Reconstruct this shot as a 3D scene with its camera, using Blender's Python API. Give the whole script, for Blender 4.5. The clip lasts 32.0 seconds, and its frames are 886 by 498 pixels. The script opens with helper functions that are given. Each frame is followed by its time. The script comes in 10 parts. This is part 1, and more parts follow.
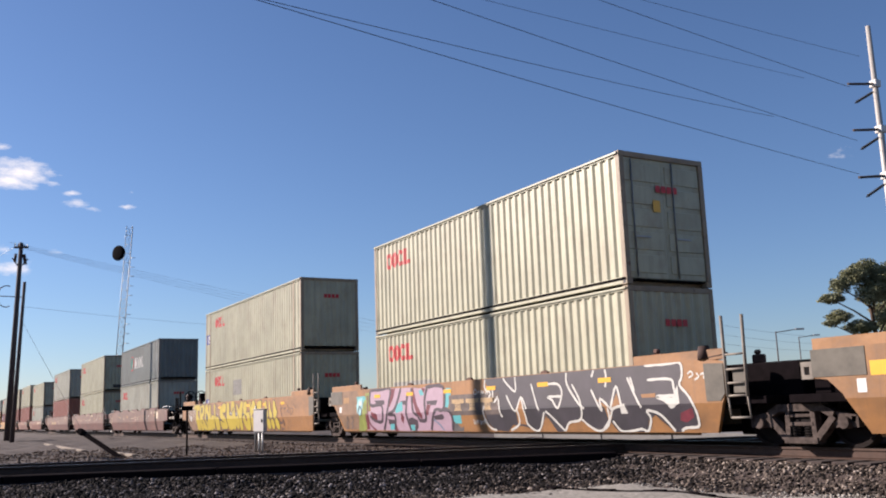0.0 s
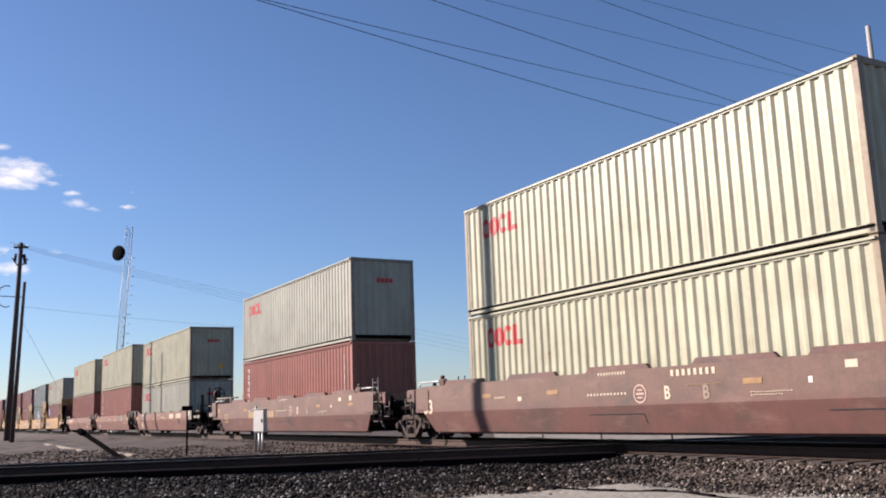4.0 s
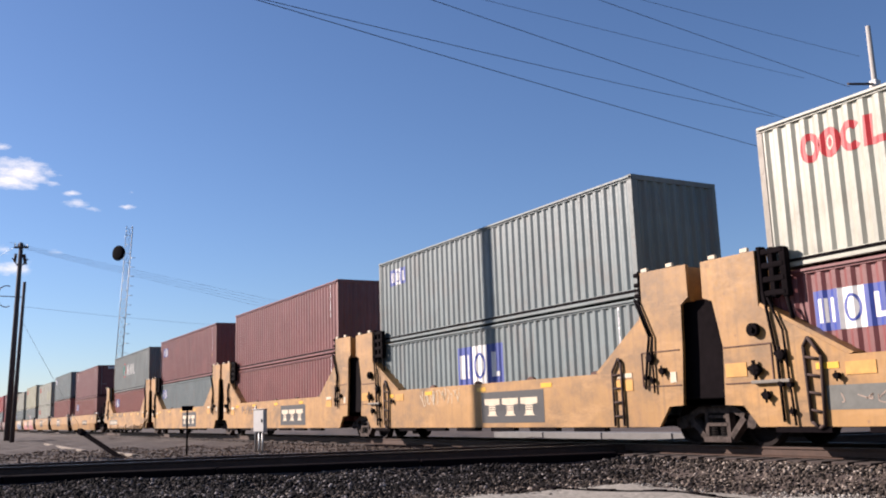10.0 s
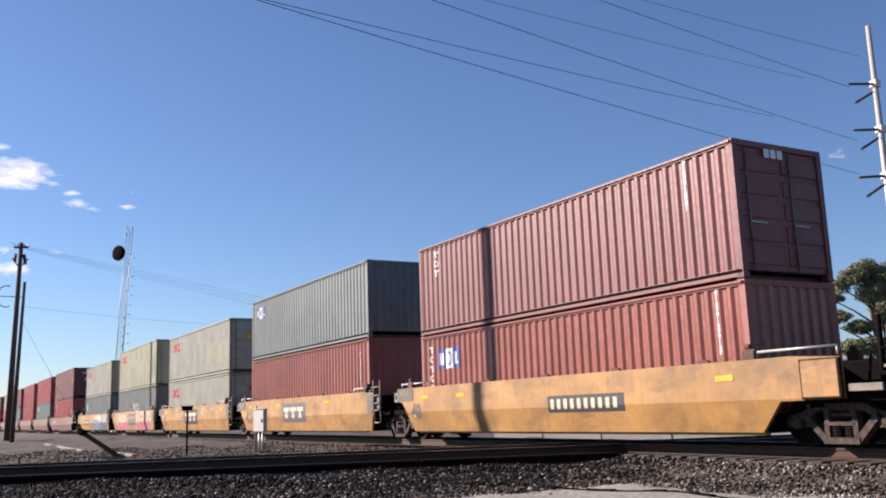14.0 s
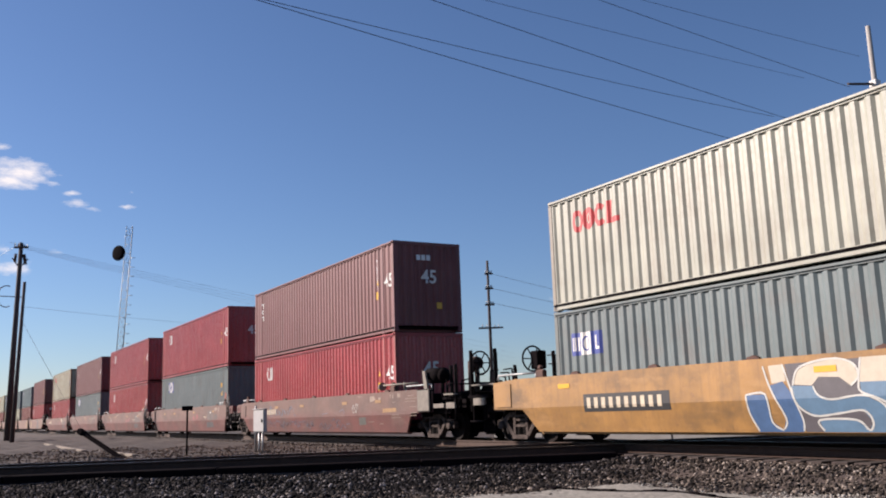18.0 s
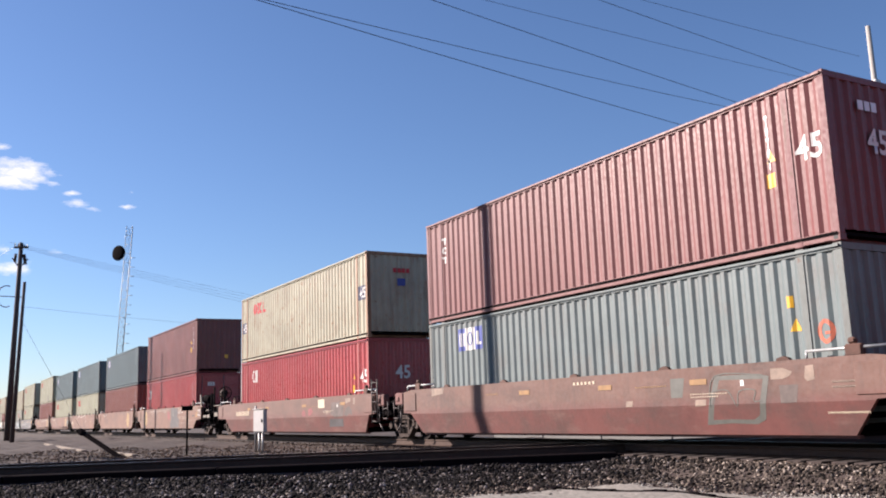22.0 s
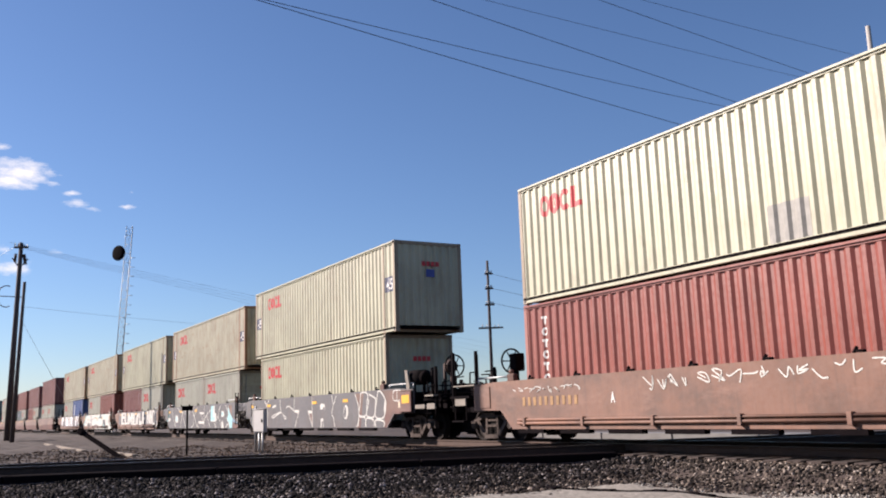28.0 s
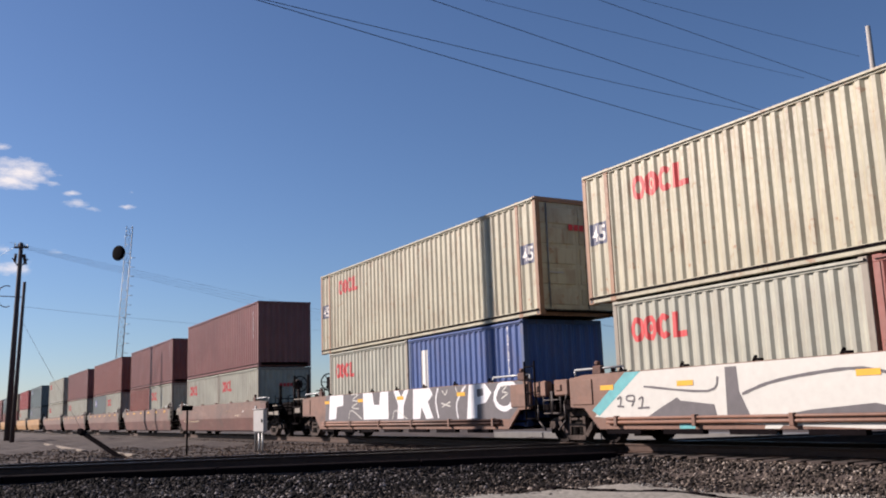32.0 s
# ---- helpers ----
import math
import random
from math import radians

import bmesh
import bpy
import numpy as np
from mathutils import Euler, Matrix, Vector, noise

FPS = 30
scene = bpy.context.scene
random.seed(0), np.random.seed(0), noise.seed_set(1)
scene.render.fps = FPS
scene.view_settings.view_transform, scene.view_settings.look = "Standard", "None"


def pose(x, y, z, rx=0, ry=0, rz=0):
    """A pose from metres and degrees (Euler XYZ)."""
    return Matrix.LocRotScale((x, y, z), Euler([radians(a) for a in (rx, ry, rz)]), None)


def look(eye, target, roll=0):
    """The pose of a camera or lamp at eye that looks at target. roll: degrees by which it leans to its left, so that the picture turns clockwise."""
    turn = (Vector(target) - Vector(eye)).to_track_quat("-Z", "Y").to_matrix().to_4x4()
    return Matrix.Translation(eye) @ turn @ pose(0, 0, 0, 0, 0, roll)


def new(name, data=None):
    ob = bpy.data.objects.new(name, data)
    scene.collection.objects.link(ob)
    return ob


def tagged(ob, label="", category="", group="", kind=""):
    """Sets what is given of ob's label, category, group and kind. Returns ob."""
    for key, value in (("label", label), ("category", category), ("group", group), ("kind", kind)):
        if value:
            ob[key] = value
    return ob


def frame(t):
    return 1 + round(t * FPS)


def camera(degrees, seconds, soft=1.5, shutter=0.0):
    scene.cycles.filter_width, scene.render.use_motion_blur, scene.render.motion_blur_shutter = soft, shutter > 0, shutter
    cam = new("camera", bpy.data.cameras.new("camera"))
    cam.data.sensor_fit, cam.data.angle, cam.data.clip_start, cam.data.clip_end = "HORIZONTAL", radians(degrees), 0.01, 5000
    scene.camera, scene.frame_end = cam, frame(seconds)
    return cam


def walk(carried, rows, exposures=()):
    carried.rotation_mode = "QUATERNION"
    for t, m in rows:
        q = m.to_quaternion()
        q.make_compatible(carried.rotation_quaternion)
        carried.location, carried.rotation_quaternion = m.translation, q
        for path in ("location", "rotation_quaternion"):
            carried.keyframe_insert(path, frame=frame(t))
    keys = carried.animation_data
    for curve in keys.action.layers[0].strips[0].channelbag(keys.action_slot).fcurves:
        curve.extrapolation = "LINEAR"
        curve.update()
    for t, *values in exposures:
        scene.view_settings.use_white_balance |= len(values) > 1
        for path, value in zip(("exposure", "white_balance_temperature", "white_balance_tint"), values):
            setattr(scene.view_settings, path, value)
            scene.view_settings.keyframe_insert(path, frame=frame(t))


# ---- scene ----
cam = camera(52.32, 32.0, soft=1.95)
EYE = Vector((0, 0, 1.05))
AIM = Vector((-math.sin(radians(60.03)) * math.cos(radians(10.17)), math.cos(radians(60.03)) * math.cos(radians(10.17)), math.sin(radians(10.17))))
VIEW = look(EYE, EYE + AIM * 20, -1.99)
EXPOSURES = [(0, 1.0), (1, 0.84), (2, 0.84), (3, 1.08), (6, 1.06), (8, 1.06), (9, 1.05), (10, 1.1), (12, 1.2), (13, 1.2), (16, 1.16), (17, 0.88), (18, 0.88), (19, 1.22), (20, 1.32), (21, 1.29), (22, 1.26), (23, 1.31), (24, 1.25), (27, 1.12), (29, 1.04), (31, 0.82), (32, 0.76)]
walk(cam, [(0, VIEW), (32, VIEW)], [(t, e, 6500, 20) for t, e in EXPOSURES])

# ---- world, sun ----
SUN_EL, SUN_PHI = radians(26), radians(48)
SUN_WAY = Vector((math.sin(SUN_PHI) * math.cos(SUN_EL), math.cos(SUN_PHI) * math.cos(SUN_EL), -math.sin(SUN_EL)))


def make_world():
    w = bpy.data.worlds.new("sky")
    scene.world = w
    w.use_nodes = True
    nt = w.node_tree
    nt.nodes.clear()
    out = nt.nodes.new("ShaderNodeOutputWorld")
    bg = nt.nodes.new("ShaderNodeBackground")
    sky = nt.nodes.new("ShaderNodeTexSky")
    sky.sky_type = "NISHITA"
    sky.sun_disc = False
    sky.sun_elevation = SUN_EL
    sky.sun_rotation = math.atan2(-SUN_WAY.x, -SUN_WAY.y)
    sky.air_density, sky.dust_density, sky.ozone_density = 1.0, 0.25, 6.0
    bg.inputs["Strength"].default_value = 0.058
    # thin fair-weather clouds, low in the western sky
    tc = nt.nodes.new("ShaderNodeTexCoord")
    mp = nt.nodes.new("ShaderNodeMapping")
    mp.inputs["Scale"].default_value = (16, 16, 44)
    nz = nt.nodes.new("ShaderNodeTexNoise")
    nz.inputs["Scale"].default_value = 1.6
    nz.inputs["Detail"].default_value = 7
    nz.inputs["Roughness"].default_value = 0.66
    nt.links.new(tc.outputs["Generated"], mp.inputs["Vector"])
    nt.links.new(mp.outputs["Vector"], nz.inputs["Vector"])
    total = None
    for direction, width, weight in CLOUDS:
        diff = nt.nodes.new("ShaderNodeVectorMath")
        diff.operation = "SUBTRACT"
        diff.inputs[1].default_value = Vector(direction).normalized()
        nt.links.new(tc.outputs["Generated"], diff.inputs[0])
        flat = nt.nodes.new("ShaderNodeVectorMath")
        flat.operation = "MULTIPLY"
        flat.inputs[1].default_value = (1, 1, 2.9)
        nt.links.new(diff.outputs[0], flat.inputs[0])
        d = nt.nodes.new("ShaderNodeVectorMath")
        d.operation = "LENGTH"
        nt.links.new(flat.outputs[0], d.inputs[0])
        m = nt.nodes.new("ShaderNodeMapRange")
        m.inputs["From Min"].default_value, m.inputs["From Max"].default_value = width, 0.0
        m.inputs["To Max"].default_value = weight
        nt.links.new(d.outputs["Value"], m.inputs["Value"])
        if total is None:
            total = m.outputs["Result"]
        else:
            mx = nt.nodes.new("ShaderNodeMath")
            mx.operation = "MAXIMUM"
            nt.links.new(total, mx.inputs[0])
            nt.links.new(m.outputs["Result"], mx.inputs[1])
            total = mx.outputs[0]
    add = nt.nodes.new("ShaderNodeMath")
    add.operation = "ADD"
    nt.links.new(total, add.inputs[0])
    nt.links.new(nz.outputs["Fac"], add.inputs[1])
    mul = nt.nodes.new("ShaderNodeMapRange")
    mul.inputs["From Min"].default_value, mul.inputs["From Max"].default_value = 0.80, 1.14
    nt.links.new(add.outputs[0], mul.inputs["Value"])
    mix = nt.nodes.new("ShaderNodeMix")
    mix.data_type = "RGBA"
    mix.inputs[7].default_value = (9.0, 8.9, 8.7, 1)
    nt.links.new(mul.outputs[0], mix.inputs[0])
    nt.links.new(sky.outputs["Color"], mix.inputs[6])
    nt.links.new(mix.outputs[2], bg.inputs["Color"])
    nt.links.new(bg.outputs["Background"], out.inputs["Surface"])


CLOUDS = [((-0.965, 0.074, 0.250), 0.066, 0.66), ((-0.964, 0.098, 0.252), 0.040, 0.60), ((-0.968, 0.062, 0.241), 0.055, 0.60), ((-0.965, 0.103, 0.241), 0.026, 0.52), ((-0.9653, 0.1194, 0.2323), 0.018, 0.58),
          ((-0.9666, 0.1283, 0.2236), 0.030, 0.50), ((-0.9655, 0.142, 0.2177), 0.018, 0.40), ((-0.9595, 0.1741, 0.2213), 0.018, 0.50), ((-0.9552, 0.1786, 0.236), 0.018, 0.33), ((-0.961, 0.055, 0.273), 0.024, 0.44),
          ((-0.983, 0.062, 0.1746), 0.035, 0.54), ((-0.984, 0.075, 0.1556), 0.040, 0.52), ((-0.979, 0.110, 0.172), 0.020, 0.40), ((-0.57, 0.79, 0.24), 0.07, 0.3), ((-0.75, 0.6, 0.1), 0.12, 0.3)]
make_world()
sun = new("sun", bpy.data.lights.new("sun", "SUN"))
sun.data.energy, sun.data.angle, sun.data.color = 5.0, radians(0.53), (1.0, 0.91, 0.79)
sun.matrix_world = look((0, 0, 60), Vector((0, 0, 60)) + SUN_WAY)

# ---- materials ----
MATS = {}


def nodes_of(name):
    m = bpy.data.materials.new(name)
    m.use_nodes = True
    return m, m.node_tree, m.node_tree.nodes["Principled BSDF"]


def noise_node(nt, scale, detail=5, rough=0.6, stretch=None, space="Object"):
    tc = nt.nodes.new("ShaderNodeTexCoord")
    n = nt.nodes.new("ShaderNodeTexNoise")
    n.inputs["Scale"].default_value, n.inputs["Detail"].default_value, n.inputs["Roughness"].default_value = scale, detail, rough
    vec = tc.outputs[space]
    if stretch:
        mp = nt.nodes.new("ShaderNodeMapping")
        mp.inputs["Scale"].default_value = stretch
        nt.links.new(vec, mp.inputs["Vector"])
        vec = mp.outputs["Vector"]
    if space == "Object":
        oi = nt.nodes.new("ShaderNodeObjectInfo")
        ad = nt.nodes.new("ShaderNodeVectorMath")
        ad.operation = "MULTIPLY_ADD"
        ad.inputs[1].default_value = (37, 37, 37)
        nt.links.new(oi.outputs["Random"], ad.inputs[0])
        nt.links.new(vec, ad.inputs[2])
        vec = ad.outputs[0]
    nt.links.new(vec, n.inputs["Vector"])
    return n.outputs["Fac"]


def ranged(nt, value, lo, hi, to_lo=0.0, to_hi=1.0):
    r = nt.nodes.new("ShaderNodeMapRange")
    r.inputs["From Min"].default_value, r.inputs["From Max"].default_value = lo, hi
    r.inputs["To Min"].default_value, r.inputs["To Max"].default_value = to_lo, to_hi
    nt.links.new(value, r.inputs["Value"])
    return r.outputs["Result"]


def mixed(nt, fac, a, b):
    m = nt.nodes.new("ShaderNodeMix")
    m.data_type = "RGBA"
    if isinstance(fac, float):
        m.inputs[0].default_value = fac
    else:
        nt.links.new(fac, m.inputs[0])
    for sock, c in ((m.inputs[6], a), (m.inputs[7], b)):
        if isinstance(c, tuple):
            sock.default_value = (*c, 1)
        else:
            nt.links.new(c, sock)
    return m.outputs[2]


def bump(nt, bsdf, height, strength, distance=0.01):
    b = nt.nodes.new("ShaderNodeBump")
    b.inputs["Strength"].default_value, b.inputs["Distance"].default_value = strength, distance
    nt.links.new(height, b.inputs["Height"])
    nt.links.new(b.outputs["Normal"], bsdf.inputs["Normal"])


def paint(name, colour, rust=0.3, rough=0.5, rust_colour=(0.16, 0.07, 0.035), fade=0.25, dirt=0.0, low=None):
    """Weathered steel paint: chalky fading, vertical grime streaks and rust spots."""
    if name in MATS:
        return MATS[name]
    m, nt, p = nodes_of(name)
    colour = tuple(0.655 * c for c in colour)
    big = noise_node(nt, 0.7, 3)
    streak = noise_node(nt, 1.0, 5, 0.65, (7, 7, 0.5))
    fine = noise_node(nt, 14, 5, 0.7)
    pale = tuple(min(1, c * (1 + fade) + (0.004 if dirt else 0.012)) for c in colour)
    grime = tuple(c * 0.62 + 0.012 for c in colour)
    c = mixed(nt, ranged(nt, big, 0.35, 0.7), colour, pale)
    c = mixed(nt, ranged(nt, streak, 0.49, 0.78, 0, 0.7), c, grime)
    stain = noise_node(nt, 1.7, 6, 0.7, (1, 1, 0.6))
    c = mixed(nt, ranged(nt, stain, 0.5, 0.75, 0, 0.3 + 0.35 * rust), c, tuple(0.5 * a + 0.5 * b for a, b in zip(grime, rust_colour)))
    spot = ranged(nt, noise_node(nt, 4.5, 8, 0.72), 0.74 - 0.16 * rust, 0.82 - 0.12 * rust)
    c = mixed(nt, spot, c, rust_colour)
    if rust >= 0.9:
        # rust that has run down from chips in the paint
        run = noise_node(nt, 1.0, 5, 0.6, (9, 9, 0.8))
        c = mixed(nt, ranged(nt, run, 0.60, 0.72, 0, 0.75), c, tuple(0.8 * x for x in rust_colour))
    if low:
        # the plating turns to a second, darker and redder colour below the fold
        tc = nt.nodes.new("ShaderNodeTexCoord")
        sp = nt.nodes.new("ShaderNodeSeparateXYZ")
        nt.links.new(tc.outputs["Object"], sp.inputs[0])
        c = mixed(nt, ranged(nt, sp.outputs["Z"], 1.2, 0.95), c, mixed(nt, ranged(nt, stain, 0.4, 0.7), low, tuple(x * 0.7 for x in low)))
    if dirt:
        # oil blotches, pale scuffs along the plating and dark drips
        blot = noise_node(nt, 0.9, 6, 0.66, (0.8, 1, 1.2))
        c = mixed(nt, ranged(nt, blot, 0.46, 0.68, 0, 0.8 * dirt), c, tuple(x * 0.42 + 0.01 for x in colour))
        scuff = noise_node(nt, 1.1, 6, 0.68, (0.7, 1, 2.2))
        c = mixed(nt, ranged(nt, scuff, 0.54, 0.68, 0, 0.6 * dirt), c, tuple(min(1, x * 1.3 + 0.025) for x in colour))
        drip = noise_node(nt, 1.0, 4, 0.6, (11, 11, 0.35))
        c = mixed(nt, ranged(nt, drip, 0.58, 0.74, 0, 0.38 * dirt), c, tuple(x * 0.4 + 0.012 for x in colour))
    nt.links.new(c, p.inputs["Base Color"])
    nt.links.new(ranged(nt, fine, 0.3, 0.7, rough - 0.12, rough + 0.1), p.inputs["Roughness"])
    bump(nt, p, fine, 0.12)
    MATS[name] = m
    return m


def plain(name, colour, rough=0.6, metal=0.0, vary=0.25, scale=6, shine=0.5):
    if name in MATS:
        return MATS[name]
    m, nt, p = nodes_of(name)
    colour = tuple(0.75 * c for c in colour)
    n = noise_node(nt, scale, 6, 0.65)
    c = mixed(nt, ranged(nt, n, 0.3, 0.7), tuple(x * (1 - vary) for x in colour), tuple(min(1, x * (1 + vary)) for x in colour))
    nt.links.new(c, p.inputs["Base Color"])
    p.inputs["Roughness"].default_value, p.inputs["Metallic"].default_value = rough, metal
    p.inputs["Specular IOR Level"].default_value = shine
    bump(nt, p, n, 0.15)
    MATS[name] = m
    return m


def ground_material():
    m, nt, p = nodes_of("gravel_ground")
    big = noise_node(nt, 0.25, 5, 0.6, None, "Object")
    mid = noise_node(nt, 3.0, 8, 0.7)
    fine = noise_node(nt, 22, 6, 0.8)
    c = mixed(nt, ranged(nt, big, 0.35, 0.65), (0.029, 0.020, 0.017), (0.060, 0.042, 0.035))
    c = mixed(nt, ranged(nt, mid, 0.45, 0.75), c, (0.052, 0.037, 0.031))
    c = mixed(nt, ranged(nt, fine, 0.55, 0.8), c, (0.20, 0.16, 0.13))
    nt.links.new(c, p.inputs["Base Color"])
    p.inputs["Roughness"].default_value = 0.95
    bump(nt, p, fine, 0.6, 0.03)
    return m


def stone_material(name, dark, mid, light):
    """Crushed rock: mostly dark stones, a few pale ones, with random darker patches."""
    m, nt, p = nodes_of(name)
    g = nt.nodes.new("ShaderNodeNewGeometry")
    fine = noise_node(nt, 30, 5, 0.7)
    rand = g.outputs["Random Per Island"]
    c = mixed(nt, ranged(nt, rand, 0.15, 0.8), dark, mid)
    c = mixed(nt, ranged(nt, rand, 0.84, 1.0), c, light)
    c = mixed(nt, ranged(nt, fine, 0.55, 0.8, 0, 0.14), c, light)
    dark_patch = noise_node(nt, 1.6, 5, 0.65)
    c = mixed(nt, ranged(nt, dark_patch, 0.46, 0.62, 0, 0.55), c, dark)
    nt.links.new(c, p.inputs["Base Color"])
    p.inputs["Roughness"].default_value = 0.9
    p.inputs["Specular IOR Level"].default_value = 0.12
    bump(nt, p, fine, 0.4)
    return m


GROUND = ground_material()
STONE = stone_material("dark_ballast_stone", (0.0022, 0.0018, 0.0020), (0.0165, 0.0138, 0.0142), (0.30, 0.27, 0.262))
BROWN_STONE = stone_material("brown_ballast_stone", (0.007, 0.0056, 0.005), (0.135, 0.108, 0.090), (0.40, 0.34, 0.29))
DIRT_STONE = stone_material("dusty_brown_stone", (0.038, 0.025, 0.020), (0.140, 0.102, 0.080), (0.28, 0.225, 0.18))
PALE_GRAVEL = stone_material("pale_gravel", (0.23, 0.215, 0.19), (0.40, 0.375, 0.335), (0.50, 0.48, 0.43))
RAIL = plain("rusty_rail", (0.075, 0.042, 0.03), 0.7, 0.4)
RAILHEAD = plain("worn_rail_head", (0.42, 0.38, 0.35), 0.35, 0.9, 0.1)
# black for creosoted timber and for the shadow strip beside the near rail
DARKTIE = plain("black_timber_and_rail_shadow", (0.0095, 0.0070, 0.0085), 0.95, 0, 0.3, 9, 0.02)
TIE = plain("weathered_timber", (0.050, 0.034, 0.029), 0.9, 0, 0.45, 9)
# near-black for black steel parts and for the shade between the cars
DARK = plain("black_steel_and_gap_shade", (0.0072, 0.0050, 0.0060), 0.95, 0.0, 0.4, 6, 0.06)
FRAMEM = plain("dusty_side_frame_steel", (0.088, 0.068, 0.060), 0.9, 0.0, 0.6, 9, 0.15)
# cast steel and wheels coloured near black to hold the shade under the cars
TRUCKM = plain("shade_dark_cast_steel", (0.012, 0.009, 0.0085), 0.85, 0.0, 0.45, 6, 0.15)
WHEELM = plain("shade_dark_wheel_steel", (0.016, 0.011, 0.010), 0.8, 0.0, 0.35, 6, 0.15)
CONCRETE = plain("concrete", (0.19, 0.185, 0.18), 0.9, 0, 0.15, 2)
GALV = plain("galvanized_steel", (0.42, 0.43, 0.43), 0.5, 0.5, 0.12)
POLEM = plain("weathering_steel_pole", (0.50, 0.47, 0.43), 0.6, 0.2, 0.1)
WOODPOLE = plain("creosote_wood", (0.085, 0.062, 0.056), 0.9, 0, 0.3, 8)
WIRE = plain("wire", (0.03, 0.03, 0.032), 0.6, 0.3)
BARK = plain("pine_bark", (0.12, 0.075, 0.05), 0.95, 0, 0.35, 10)
WHITE = plain("white_marking", (0.80, 0.78, 0.74), 0.6, 0, 0.08)
RED = plain("red_marking", (0.62, 0.03, 0.035), 0.55, 0, 0.12)
BLUE = plain("blue_marking", (0.03, 0.06, 0.32), 0.5, 0, 0.1)
NAVY = plain("faded_navy_marking", (0.045, 0.055, 0.12), 0.5, 0, 0.25)
BLACKM = plain("black_marking", (0.02, 0.02, 0.022), 0.6, 0, 0.2)
YELLOW = plain("yellow_reflector", (0.85, 0.45, 0.02), 0.4, 0, 0.08)
GREENM = plain("green_marking", (0.03, 0.22, 0.17), 0.5, 0, 0.15)

def edge_paint(colour):
    """The same paint on posts and castings, knocked and rusted."""
    src = EDGE_COLOURS[colour]
    return paint(colour + "_edge_paint", src, 0.95, 0.6, (0.10, 0.045, 0.025), 0.1)


EDGE_COLOURS = {"cream": (0.34, 0.26, 0.17), "grey": (0.32, 0.28, 0.22), "rusty": (0.34, 0.17, 0.08), "brown": (0.24, 0.075, 0.065), "terra": (0.34, 0.10, 0.075), "coral": (0.40, 0.14, 0.095), "maroon": (0.21, 0.055, 0.06), "red": (0.42, 0.05, 0.05),
                "green": (0.15, 0.175, 0.165), "teal": (0.12, 0.16, 0.17), "steelgrey": (0.22, 0.21, 0.18), "blue": (0.03, 0.08, 0.22)}
PAINTS = {
    "cream": paint("cream_container_paint", (0.475, 0.462, 0.322), 0.5, 0.5),
    "grey": paint("pale_grey_container_paint", (0.42, 0.42, 0.338), 0.45, 0.5),
    "rusty": paint("rusty_cream_container_paint", (0.455, 0.425, 0.30), 1.0, 0.55, (0.22, 0.09, 0.03)),
    "brown": paint("brown_container_paint", (0.228, 0.059, 0.050), 0.2, 0.42),
    "terra": paint("terracotta_container_paint", (0.268, 0.061, 0.041), 0.2, 0.38),
    "coral": paint("faded_coral_container_paint", (0.330, 0.092, 0.060), 0.25, 0.45),
    "maroon": paint("maroon_container_paint", (0.200, 0.043, 0.042), 0.35, 0.55, fade=0.15),
    "red": paint("red_container_paint", (0.43, 0.042, 0.045), 0.15, 0.33),
    "green": paint("grey_green_container_paint", (0.130, 0.172, 0.174), 0.45, 0.55),
    "teal": paint("teal_grey_container_paint", (0.125, 0.180, 0.190), 0.25, 0.4),
    "steelgrey": paint("steel_grey_container_paint", (0.170, 0.196, 0.184), 0.25, 0.5),
    "blue": paint("blue_container_paint", (0.012, 0.074, 0.30), 0.2, 0.5, fade=0.1),
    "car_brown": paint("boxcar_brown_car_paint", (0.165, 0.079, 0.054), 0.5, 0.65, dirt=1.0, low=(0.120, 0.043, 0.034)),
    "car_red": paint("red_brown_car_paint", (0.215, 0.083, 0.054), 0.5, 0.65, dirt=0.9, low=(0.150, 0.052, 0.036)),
    "car_tan": paint("rusty_tan_car_paint", (0.215, 0.098, 0.060), 0.7, 0.65, dirt=1.0),
    "car_orange": paint("orange_brown_car_paint", (0.352, 0.158, 0.043), 0.5, 0.6, dirt=0.8),
    "car_yellow": paint("faded_yellow_car_paint", (0.415, 0.208, 0.049), 0.8, 0.6, fade=0.4, dirt=1.15),
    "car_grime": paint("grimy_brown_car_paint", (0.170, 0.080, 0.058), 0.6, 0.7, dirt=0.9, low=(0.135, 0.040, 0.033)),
    "car_grey": paint("dark_grey_spray_paint", (0.085, 0.082, 0.090), 0.2, 0.6),
}

# ---- mesh helpers ----
MESHES = {}


def mesh_from(bm, name, mats):
    bmesh.ops.recalc_face_normals(bm, faces=bm.faces)
    me = bpy.data.meshes.new(name)
    bm.to_mesh(me)
    bm.free()
    for m in mats if isinstance(mats, (list, tuple)) else [mats]:
        me.materials.append(m)
    return me


def cached(key, build):
    if key not in MESHES:
        MESHES[key] = build()
    return MESHES[key]


def part(name, data, parent, at=(0, 0, 0), label="", turn=(0, 0, 0)):
    """Links a mesh as one part under a thing or under a part."""
    ob = new(name, data)
    ob.parent = parent
    ob.matrix_basis = pose(*at, *turn)
    return tagged(ob, label)


def thing(name, at, label, category, group="", kind="", data=None):
    ob = new(name, data)
    ob.matrix_basis = pose(*at) if isinstance(at, tuple) else at
    return tagged(ob, label, category, group, kind)


